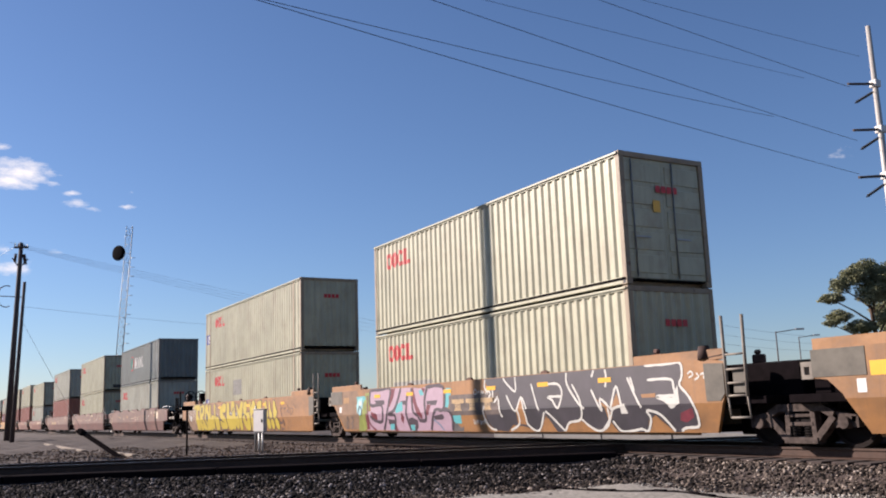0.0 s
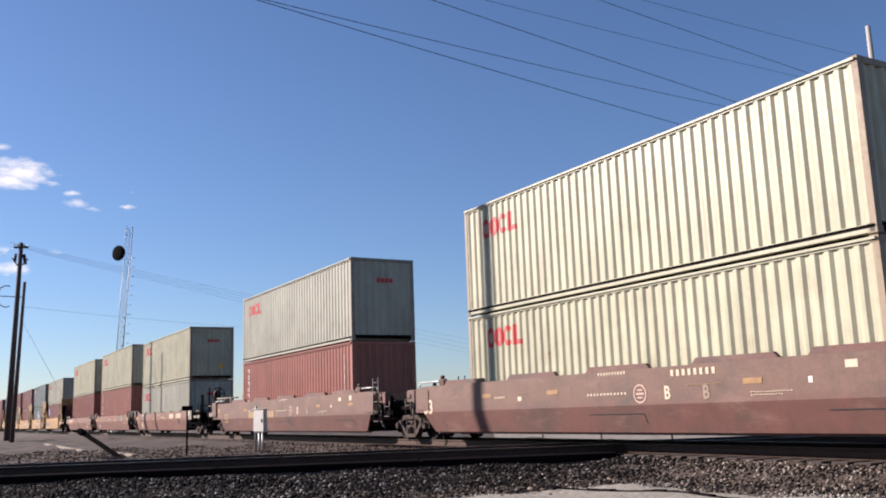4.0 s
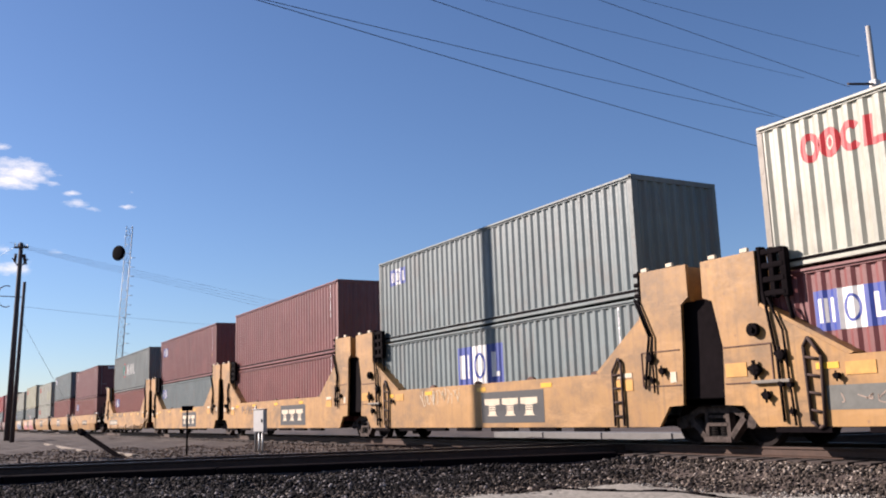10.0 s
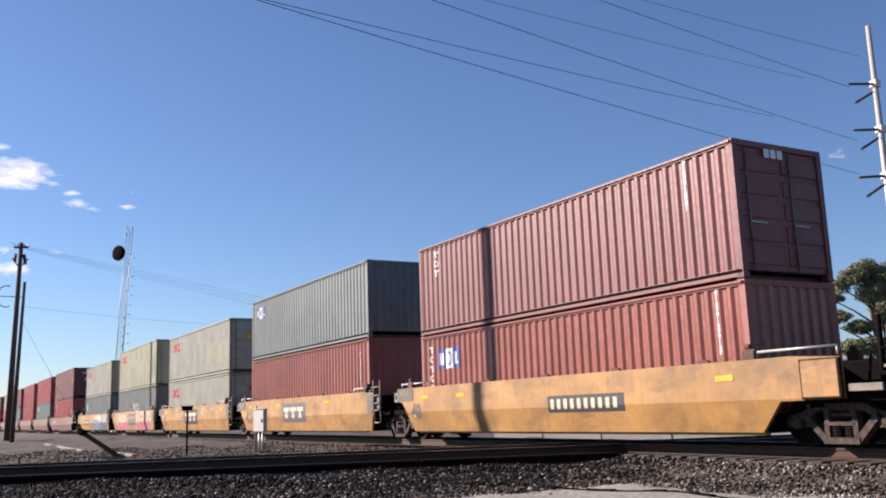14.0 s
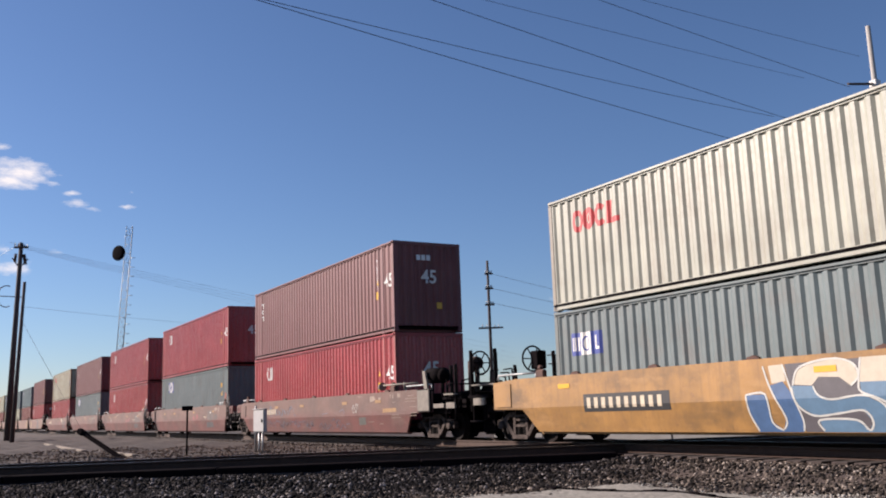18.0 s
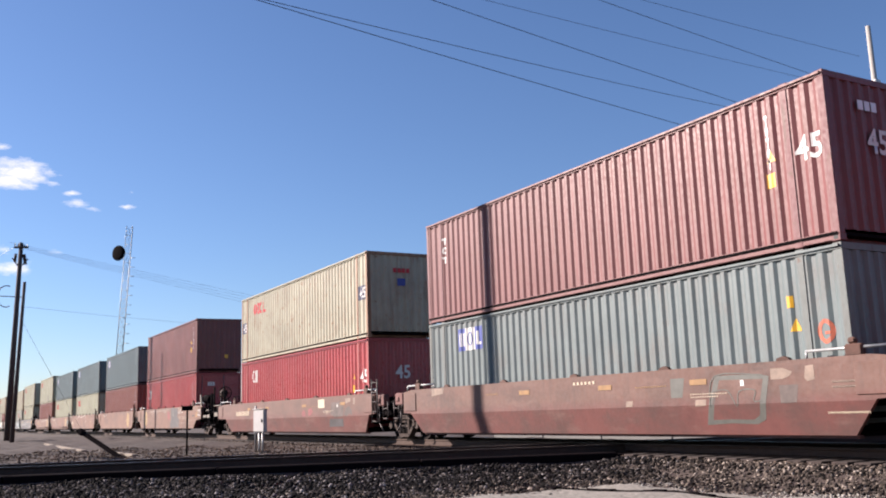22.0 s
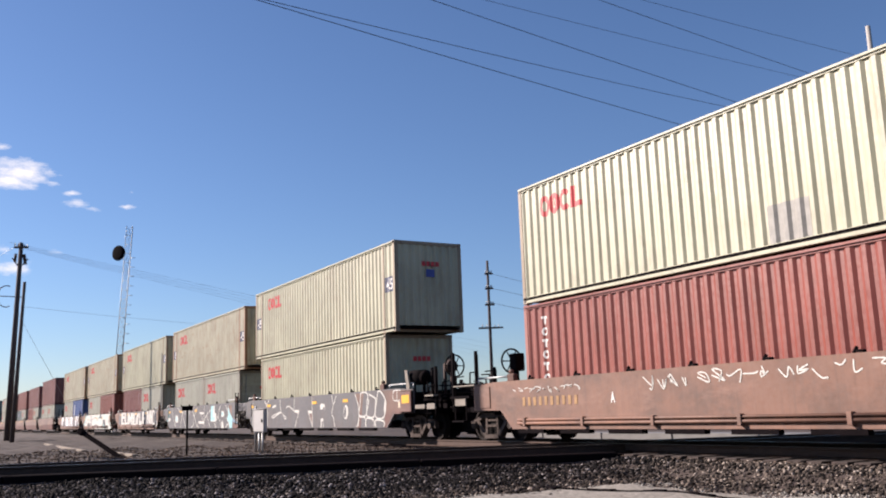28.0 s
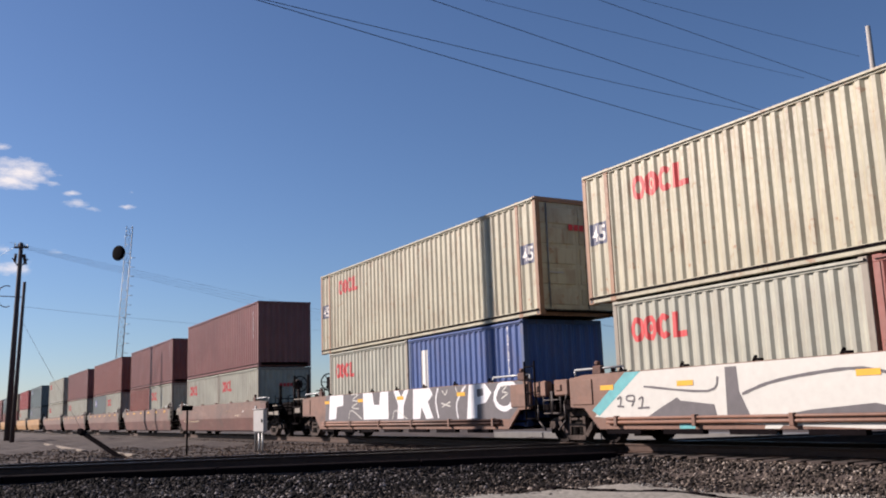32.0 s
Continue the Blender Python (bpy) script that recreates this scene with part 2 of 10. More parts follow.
def box(bm, x0, x1, y0, y1, z0, z1, mat=0):
    v = [bm.verts.new((x, y, z)) for z in (z0, z1) for y in (y0, y1) for x in (x0, x1)]
    for f in ((0, 2, 3, 1), (4, 5, 7, 6), (0, 1, 5, 4), (2, 6, 7, 3), (0, 4, 6, 2), (1, 3, 7, 5)):
        bm.faces.new([v[i] for i in f]).material_index = mat


def rod(bm, a, b, r0, r1=None, seg=8, mat=0):
    a, b = Vector(a), Vector(b)
    r1 = r0 if r1 is None else r1
    d = (b - a).normalized()
    u = d.orthogonal().normalized()
    w = d.cross(u)
    rings = []
    for p, r in ((a, r0), (b, r1)):
        rings.append([bm.verts.new(p + (u * math.cos(t) + w * math.sin(t)) * r) for t in [2 * math.pi * i / seg for i in range(seg)]])
    for i in range(seg):
        f = bm.faces.new((rings[0][i], rings[0][(i + 1) % seg], rings[1][(i + 1) % seg], rings[1][i]))
        f.material_index, f.smooth = mat, True
    bm.faces.new(rings[0][::-1]).material_index = mat
    bm.faces.new(rings[1]).material_index = mat


def lathe(bm, profile, seg=24, axis="y", mat=0):
    """Turned body: profile of (radius, position along the axis)."""
    rings = []
    for r, h in profile:
        ring = []
        for i in range(seg):
            t = 2 * math.pi * i / seg
            c, s = r * math.cos(t), r * math.sin(t)
            ring.append(bm.verts.new((c, h, s) if axis == "y" else ((c, s, h) if axis == "z" else (h, c, s))))
        rings.append(ring)
    for a, b in zip(rings, rings[1:]):
        for i in range(seg):
            bm.faces.new((a[i], a[(i + 1) % seg], b[(i + 1) % seg], b[i])).material_index = mat
    for ring in (rings[0], rings[-1]):
        bm.faces.new(ring).material_index = mat


def boxes(key, rows, mat, bevel=0.0):
    def build():
        bm = bmesh.new()
        for r in rows:
            box(bm, *r)
        if bevel:
            bmesh.ops.bevel(bm, geom=bm.edges[:], offset=bevel, segments=1, affect="EDGES")
        return mesh_from(bm, key[0] if isinstance(key, tuple) else key, mat)
    return cached(key, build)


def rods(key, rows, mat):
    def build():
        bm = bmesh.new()
        for r in rows:
            rod(bm, *r)
        return mesh_from(bm, key[0] if isinstance(key, tuple) else key, mat)
    return cached(key, build)


def plate(key, outline, thick, mat, ylevel=None, cuts=()):
    """A plate cut to an outline of (x, z), its outer face at y = ylevel(z), thick towards +y."""
    def build():
        bm = bmesh.new()
        f = bm.faces.new([bm.verts.new((x, 0, z)) for x, z in outline])
        for z in cuts:
            bmesh.ops.bisect_plane(bm, geom=bm.verts[:] + bm.edges[:] + bm.faces[:], plane_co=(0, 0, z), plane_no=(0, 0, 1))
        front = bm.faces[:]
        dup = bmesh.ops.extrude_face_region(bm, geom=front)
        moved = [g for g in dup["geom"] if isinstance(g, bmesh.types.BMVert)]
        for v in moved:
            v.co.y += thick
        if ylevel:
            for v in bm.verts:
                v.co.y += ylevel(v.co.z)
        return mesh_from(bm, key[0], mat)
    return cached(key, build)

# ---- ground and tracks ----
TRAIN_Y = 13.895          # centreline of the train's track
RAIL_TOP = 0.23
CROSS_U = Vector((0.425, 0.905, 0)).normalized()
CROSS_N = Vector((CROSS_U.y, -CROSS_U.x, 0))
CROSS_P = Vector((-18.65, 7.7, 0))


def cross_offset(x, y):
    return (x - CROSS_P.x) * CROSS_N.x + (y - CROSS_P.y) * CROSS_N.y


def smooth(a, b, v):
    t = np.clip((v - a) / (b - a), 0, 1)
    return t * t * (3 - 2 * t)


def ground_height(x, y):
    s = cross_offset(x, y)
    base = -0.24 * smooth(0.5, 3.5, s) * (1 - smooth(11.0, 14.0, y)) - 0.05 * smooth(14, 20, y) - 0.40 * (smooth(17, 23, y) - smooth(31, 39, y))
    bed = np.maximum(1 - smooth(1.4, 2.4, np.abs(y - TRAIN_Y)), (1 - smooth(1.32, np.where(s > 0, 1.85, 2.9), np.abs(s))) * (1 - smooth(30, 60, y)))
    bumps = 0.04 * np.sin(x * 1.9 + y * 0.7) * np.sin(y * 1.3 - x * 0.4) + 0.025 * np.sin(x * 4.1 - y * 2.9) + 0.05 * smooth(-26, -36, x) * np.sin(x * 0.9 + y * 2.3)
    return base + (-0.012 - base) * bed + bumps * (1 - bed)


def grid_sheet(name, xs, ys, height, mat, lift=0.0):
    X, Y = np.meshgrid(xs, ys)
    Z = height(X, Y) + lift
    n, m = len(xs), len(ys)
    verts = np.stack([X, Y, Z], -1).reshape(-1, 3)
    i = (np.arange(m - 1)[:, None] * n + np.arange(n - 1)[None, :]).reshape(-1)
    faces = np.stack([i, i + 1, i + n + 1, i + n], -1)
    me = bpy.data.meshes.new(name)
    me.from_pydata(verts.tolist(), [], faces.tolist())
    me.materials.append(mat)
    for p in me.polygons:
        p.use_smooth = True
    return me


xs = np.concatenate([[-4000, -2000, -900, -400, -220, -140, -100], np.arange(-80, 22, 0.4), [30, 60, 150, 500, 2000, 4000]])
ys = np.concatenate([[-4000, -1500, -500, -150, -60, -25], np.arange(-12, 34, 0.4), [40, 50, 70, 110, 200, 500, 1500, 4000]])
thing("ground", (0, 0, 0), "dry brown gravelly ground beside the railway", "ground", kind="structure",
      data=grid_sheet("ground", xs, ys, ground_height, GROUND))


def gravel_road():
    me = grid_sheet("gravel_road", np.arange(-12.6, 12, 0.3), np.arange(2.4, 10.8, 0.3), ground_height, PALE_ROAD, 0.02)
    bm = bmesh.new()
    bm.from_mesh(me)
    for v in list(bm.verts):
        edge = 10.1 + 0.5 * min(max(v.co.x + 12.0, 0), 4.5) * 0.35 + 0.25 * math.sin(v.co.x * 1.7)
        if v.co.y > edge - 0.6 or v.co.x < -11.7 + 0.3 * math.sin(v.co.y * 2.1):
            v.co.z -= 0.05
    bm.to_mesh(me)
    bm.free()
    thing("gravel_road", (0, 0, 0), "pale crushed-stone access road beside the track", "road", kind="structure", data=me)


PALE_ROAD = plain("pale_road_gravel", (0.30, 0.28, 0.245), 0.95, 0, 0.5, 14)
gravel_road()
bm = bmesh.new()
seam = [(-12.10, 8.49), (-10.46, 9.30), (-8.90, 9.60)]
for (xa, ya), (xb, yb) in zip(seam, seam[1:]):
    for i in range(8):
        p, q = (xa + (xb - xa) * i / 8, ya + (yb - ya) * i / 8), (xa + (xb - xa) * (i + 1.05) / 8, ya + (yb - ya) * (i + 1.05) / 8)
        rod(bm, (*p, float(ground_height(*p)) + 0.022 + 0.004 * math.sin(i * 2.3)), (*q, float(ground_height(*q)) + 0.022 + 0.004 * math.sin(i * 2.3 + 2.3)), 0.028 + 0.01 * math.sin(i * 1.7), None, 6)
part("tar_seam", mesh_from(bm, "tar_seam", DARK), bpy.data.objects["gravel_road"], label="dark seam across the road")

RAIL_PROFILE = [(-0.07, 0), (0.07, 0), (0.07, 0.015), (0.012, 0.035), (0.012, 0.13), (0.036, 0.145), (0.036, 0.18), (-0.036, 0.18), (-0.036, 0.145), (-0.012, 0.13), (-0.012, 0.035), (-0.07, 0.015)]


def rail_mesh(length):
    bm = bmesh.new()
    ends = [[bm.verts.new((x, y, z)) for y, z in RAIL_PROFILE] for x in (-length / 2, length / 2)]
    n = len(RAIL_PROFILE)
    for i in range(n):
        f = bm.faces.new((ends[0][i], ends[0][(i + 1) % n], ends[1][(i + 1) % n], ends[1][i]))
        f.material_index = 1 if i == 6 else 0
    bm.faces.new(ends[0])
    bm.faces.new(ends[1][::-1])
    return mesh_from(bm, "rail", [RAIL, RAILHEAD])


def track(name, centre, heading, back, ahead, near_back, near_ahead, label, wood, spacing=0.52, black_span=None):
    base = thing(name, pose(centre.x, centre.y, 0, 0, 0, heading), label, "railway track", kind="structure")
    for side in (-1, 1):
        part("rail", cached((name, "rail"), lambda: rail_mesh(back + ahead)), base, ((ahead - back) / 2, side * 0.7535, 0.05))
    half = spacing * 0.34
    tie = boxes(("tie", wood.name), [(-half, half, -1.3, 1.3, -0.10, 0.045)], wood, 0.012)
    black = boxes(("tie", "black_span"), [(-half, half, -1.3, 1.3, -0.10, 0.045)], DARKTIE, 0.012)
    plate_m = boxes(("tie_plate",), [(-0.09, 0.09, -0.17, 0.17, 0, 0.012)], RAIL)
    rng = random.Random(3)
    far = bmesh.new()
    x = -back
    while x < ahead:
        if near_back < x < near_ahead:
            part("tie", black if black_span and black_span[0] < x < black_span[1] else tie, base, (x, rng.uniform(-0.05, 0.05), rng.uniform(-0.004, 0.004)), turn=(0, 0, rng.uniform(-1.2, 1.2)))
        else:
            box(far, x - half, x + half, -1.3, 1.3, -0.1, 0.045)
        x += spacing
    tagged(part("tie_row", mesh_from(far, "tie_row", wood), base), kind="stuff")
    return base


track("railway_track", Vector((0, TRAIN_Y, 0)), 0, 420, 60, -48, 8, "main railway track with rusty rails on timber ties", TIE, 0.45, (-27.5, -14.8))
track("crossing_track", CROSS_P, math.degrees(math.atan2(CROSS_U.y, CROSS_U.x)), 40, 60, -16, 14, "second railway track crossing the main line on a diamond", DARKTIE)


# black boxes stand for the near rail's shadow along the tie ends, up to the diamond
CROSSING = bpy.data.objects["crossing_track"]
for i in range(6):
    x = -16.3 + i * 4.05
    part("edge_timber", boxes(("edge_timber",), [(-2.01, 2.01, -0.13, 0.38, -0.26, 0.09)], DARKTIE, 0.015), CROSSING, (x, -1.47, 0))


def stones(name, count, place, size, mat, label, seed):
    """Loose stones lying on the ground, one mesh."""
    rng = np.random.RandomState(seed)
    t = (1 + 5 ** 0.5) / 2
    ico = np.array([(-1, t, 0), (1, t, 0), (-1, -t, 0), (1, -t, 0), (0, -1, t), (0, 1, t), (0, -1, -t), (0, 1, -t), (t, 0, -1), (t, 0, 1), (-t, 0, -1), (-t, 0, 1)]) / 1.9
    tri = np.array([(0, 11, 5), (0, 5, 1), (0, 1, 7), (0, 7, 10), (0, 10, 11), (1, 5, 9), (5, 11, 4), (11, 10, 2), (10, 7, 6), (7, 1, 8), (3, 9, 4), (3, 4, 2), (3, 2, 6), (3, 6, 8), (3, 8, 9), (4, 9, 5), (2, 4, 11), (6, 2, 10), (8, 6, 7), (9, 8, 1)])
    xy = place(rng, count)
    count = len(xy)
    r = size[0] + (size[1] - size[0]) * rng.rand(count) ** 2.2
    base = np.repeat(ico[None], count, 0) * (0.72 + 0.5 * rng.rand(count, 12, 1))
    base *= (0.7 + 0.6 * rng.rand(count, 1, 3)) * np.array([1, 1, 0.8])
    a = rng.rand(count) * 6.283
    c, s = np.cos(a)[:, None], np.sin(a)[:, None]
    x = base[:, :, 0] * c - base[:, :, 1] * s
    y = base[:, :, 0] * s + base[:, :, 1] * c
    z = base[:, :, 2]
    h = ground_height(xy[:, 0], xy[:, 1])
    v = np.stack([x * r[:, None] + xy[:, 0:1], y * r[:, None] + xy[:, 1:2], z * r[:, None] + (h + r * 0.25)[:, None]], -1).reshape(-1, 3)
    f = (tri[None] + 12 * np.arange(count)[:, None, None]).reshape(-1, 3)
    me = bpy.data.meshes.new(name)
    me.vertices.add(len(v))
    me.vertices.foreach_set("co", v.reshape(-1).astype(np.float32))
    me.loops.add(len(f) * 3)
    me.loops.foreach_set("vertex_index", f.reshape(-1).astype(np.int32))
    me.polygons.add(len(f))
    me.polygons.foreach_set("loop_start", np.arange(0, len(f) * 3, 3, dtype=np.int32))
    me.update(calc_edges=True)
    me.materials.append(mat)
    thing(name, (0, 0, 0), label, "gravel", kind="stuff", data=me)


def near_side(rng, n):
    x, y = rng.uniform(-23, -3, n), rng.uniform(0, 12.6, n)
    s = cross_offset(x, y)
    road = (x > -11.8 + 0.3 * rng.randn(n)) & (y < 9.9 + 0.17 * np.clip(x + 12, 0, 4.5) + 0.2 * rng.randn(n))
    keep = (s > 1.66 + 0.06 * np.abs(rng.randn(n))) & ~road
    return x[keep], y[keep]


def dark_heap(rng, n):
    x, y = near_side(rng, n)
    keep = x < -13.3 + 1.0 * rng.randn(len(x))
    return np.stack([x, y], -1)[keep]


def brown_heap(rng, n):
    x, y = near_side(rng, n)
    keep = x > -13.3 + 1.0 * rng.randn(len(x))
    return np.stack([x, y], -1)[keep]


def between(rng, n):
    x, y = rng.uniform(-46, -14, n), rng.uniform(0, 13.0, n)
    s = cross_offset(x, y)
    return np.stack([x, y], -1)[(s < -1.2) & (s > -16)]


def in_track(rng, n):
    x, y = rng.uniform(-48, -4, n), rng.uniform(12.4, 15.6, n)
    return np.stack([x, y], -1)[(x < -27) | (x > -15)]


def in_cross(rng, n):
    k, s = rng.uniform(-12, 9, n), rng.uniform(-1.6, 1.4, n)
    return np.stack([CROSS_P.x + CROSS_U.x * k + CROSS_N.x * s, CROSS_P.y + CROSS_U.y * k + CROSS_N.y * s], -1)


def on_road(rng, n):
    x, y = rng.uniform(-11.7, -3, n), rng.uniform(4, 10.6, n)
    return np.stack([x, y], -1)[y < 10.1 + 0.17 * np.clip(x + 12, 0, 4.5)]


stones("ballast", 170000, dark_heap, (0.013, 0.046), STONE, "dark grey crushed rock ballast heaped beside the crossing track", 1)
stones("brown_ballast", 125000, brown_heap, (0.012, 0.043), BROWN_STONE, "brown-grey crushed rock ballast beside the main track", 6)
stones("trackside_stones", 26000, between, (0.012, 0.05), DIRT_STONE, "scattered brown stones on the dirt between the tracks", 2)
stones("track_ballast", 30000, in_track, (0.015, 0.04), DIRT_STONE, "ballast between the timber ties", 3)
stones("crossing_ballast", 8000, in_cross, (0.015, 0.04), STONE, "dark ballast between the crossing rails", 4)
stones("road_gravel", 24000, on_road, (0.006, 0.022), PALE_GRAVEL, "pale loose gravel on the access road", 5)

for i in range(5):
    x0 = -41.1 + i * 4.44
    thing("concrete_kerb", (x0, 27.0, -0.5), "pale concrete kerb block lying along the far road", "kerb", "kerb blocks behind the track",
          data=boxes(("concrete_kerb",), [(0.03, 4.40, -0.6, 0.6, 0, 0.35)], CONCRETE, 0.02))

# ---- train: containers ----
FLOOR_Z = 0.61
HC, STD = 2.896, 2.591
HALF_W = 1.225
PERIOD = 0.276


def corrugation(x0, x1, phase=0.0, depth=0.036):
    """Breaks (position, depth) of trapezoid ribs between x0 and x1."""
    n = max(1, round((x1 - x0) / PERIOD))
    p = (x1 - x0) / n
    pts = [(x0, 0.0)]
    for i in range(n):
        s = x0 + i * p
        pts += [(s + 0.14 * p, 0.0), (s + 0.38 * p, depth), (s + 0.63 * p, depth), (s + 0.87 * p, 0.0)]
    pts.append((x1, 0.0))
    return pts


def depth_at(pts, x):
    for (a, da), (b, db) in zip(pts, pts[1:]):
        if a <= x <= b:
            return da + (db - da) * (x - a) / max(1e-6, b - a)
    return 0.0


def ribbed(key, pts, z0, z1, mat):
    """Ribbed sheet in the xz-plane, facing -y."""
    def build():
        bm = bmesh.new()
        cols = []
        for x, d in pts:
            cols.append([bm.verts.new((x, d, z0)), bm.verts.new((x, d, z1)), bm.verts.new((x, d + 0.006, z0)), bm.verts.new((x, d + 0.006, z1))])
        for a, b in zip(cols, cols[1:]):
            bm.faces.new((a[0], b[0], b[1], a[1]))
            bm.faces.new((a[3], b[3], b[2], a[2]))
        return mesh_from(bm, key[0], mat)
    return cached(key, build)


def side_bays(length):
    """Stretches of the side between posts: 45 ft boxes have posts at the 40 ft places."""
    h = length / 2
    if length > 13:
        return [(-h + 0.13, -6.11), (-5.98, 5.98), (6.11, h - 0.13)]
    return [(-h + 0.13, h - 0.13)]


def side_points(length):
    pts = []
    for a, b in side_bays(length):
        pts += corrugation(a, b)
    return pts


def container(name, at, length, height, colour, label, marks=(), end="ribbed", group="double-stacked shipping containers"):
    """A corrugated steel box. at: middle of its base. marks: functions that add markings to the near side panel."""
    m = PAINTS[colour]
    h = length / 2
    box_ob = thing(name, at, label, "shipping container", group)
    zb, zt = 0.165, height - 0.115
    key = (round(length, 2), height, colour)
    pts = side_points(length)
    near = None
    for (a, b) in side_bays(length):
        bay = corrugation(a, b)
        for s in (-1, 1):
            o = part("side_panel", ribbed(("side_panel", *key, round(a, 2)), bay, zb, zt, m), box_ob, (0, s * (HALF_W - 0.012), 0), turn=(0, 0, 0 if s < 0 else 180))
            if s < 0 and (near is None or b - a > 5):
                near = o
    top = boxes(("top_rail", *key), [(-h + 0.16, h - 0.16, 0, 0.06, height - 0.115, height - 0.02)], m, 0.006)
    low = boxes(("bottom_rail", *key), [(-h + 0.16, h - 0.16, 0, 0.055, 0.02, 0.165), (-h + 0.16, h - 0.16, 0, 0.11, 0.02, 0.03)], m)
    e = edge_paint(colour)
    post = boxes(("corner_post", *key), [(0, 0.13, 0, 0.13, 0.115, height - 0.115)], e, 0.008)
    cast = boxes(("corner_casting", colour), [(0, 0.178, 0, 0.162, 0, 0.118)], e, 0.01)
    hole = boxes(("casting_hole", colour), [(0.05, 0.13, -0.002, 0.003, 0.03, 0.09)], BLACKM)
    for s in (-1, 1):
        t = (0, 0, 0 if s < 0 else 180)
        part("top_rail", top, box_ob, (0, s * HALF_W, 0), turn=t)
        part("bottom_rail", low, box_ob, (0, s * HALF_W, 0), turn=t)
    posts = [(-h, 1), (h, -1)]
    for x, d in posts:
        for s in (-1, 1):
            ys = s * HALF_W if s < 0 else HALF_W - 0.13
            part("corner_post", post, box_ob, (x if d > 0 else x - 0.13, ys, 0))
            for z in (0, height - 0.118):
                c = part("corner_casting", cast, box_ob, (x if d > 0 else x - 0.178, (-HALF_W if s < 0 else HALF_W - 0.162), z))
                if s < 0:
                    part("casting_hole", hole, c)
    if length > 13:
        for x in (-6.11, 5.98):
            for s in (-1, 1):
                part("intermediate_post", post, box_ob, (x, -HALF_W - 0.004 if s < 0 else HALF_W - 0.126, 0))
            for z in (0, height - 0.118):
                part("corner_casting", cast, box_ob, (x - 0.02, -HALF_W - 0.006, z))
    part("roof", boxes(("roof", *key), [(-h + 0.05, h - 0.05, -1.26, 1.26, height - 0.07, height - 0.03)], m), box_ob)
    part("floor", boxes(("container_floor", *key), [(-h + 0.05, h - 0.05, -1.24, 1.24, 0.10, 0.15)], DARK), box_ob)
    for x, d in posts:
        beam = boxes(("end_beam", colour), [(-0.05, 0.05, -1.15, 1.15, 0, 0.115)], e, 0.005)
        for z in (0.015, height - 0.118):
            part("end_beam", beam, box_ob, (x + d * (0.30 if z < 1 else 0.055), 0, z))
        if d < 0 and end == "doors":
            for s in (-1, 1):
                door = part("door", cached(("door", height, colour), lambda: door_mesh(height, m)), box_ob, (x - 0.05, s * 0.585, 0), turn=(0, 0, 90))
                step = (height - 0.4) / 5
                for k in range(5):
                    part("door_panel", boxes(("door_panel", height, colour), [(-0.5, 0.5, -0.022, -0.002, 0.06, step - 0.05)], m, 0.008), door, (0, 0, 0.2 + k * step))
                for k in (-0.32, 0.22):
                    part("locking_bar", rods(("locking_bar", height), [((k, -0.045, 0.16), (k, -0.045, height - 0.15), 0.017)], GALV), door)
                part("door_handle", boxes(("door_handle",), [(-0.32, 0.1, -0.07, -0.05, 1.02, 1.05)], GALV), door)
        else:
            bay = corrugation(-HALF_W + 0.13, HALF_W - 0.13, 0, 0.045)
            part("end_panel", ribbed(("end_panel", height, colour), bay, 0.20, height - 0.1, m), box_ob, (x + d * 0.012, 0, 0), turn=(0, 0, 90 if d < 0 else -90))
    for f in marks:
        f(box_ob, near, pts, length, height)
    return box_ob


def door_mesh(height, m):
    bm = bmesh.new()
    box(bm, -0.583, 0.583, 0, 0.04, 0.13, height - 0.12)
    return mesh_from(bm, "door", m)

# ---- markings, painted on ribbed or folded steel ----
def flat_shape(polys):
    """Polygons of (u, v) as a flat bmesh in the xz-plane."""
    bm = bmesh.new()
    for p in polys:
        bm.faces.new([bm.verts.new((u, 0, v)) for u, v in p])
    bmesh.ops.remove_doubles(bm, verts=bm.verts[:], dist=0.0001)
    return bm


def ring(cx, cz, rx, rz, wall, n=18, a0=0, a1=360):
    """Quads of an elliptic ring or arc."""
    out = []
    ts = [radians(a0 + (a1 - a0) * i / n) for i in range(n + 1)]
    for t, u in zip(ts, ts[1:]):
        out.append([(cx + rx * math.cos(t), cz + rz * math.sin(t)), (cx + rx * math.cos(u), cz + rz * math.sin(u)),
                    (cx + (rx - wall) * math.cos(u), cz + (rz - wall) * math.sin(u)), (cx + (rx - wall) * math.cos(t), cz + (rz - wall) * math.sin(t))])
    return out


def rect(u0, u1, v0, v1, lean=0.0):
    return [(u0, v0), (u1, v0), (u1 + lean, v1), (u0 + lean, v1)]


def disc(cx, cz, rx, rz, n=20):
    return [(cx + rx * math.cos(2 * math.pi * i / n), cz + rz * math.sin(2 * math.pi * i / n)) for i in range(n)]


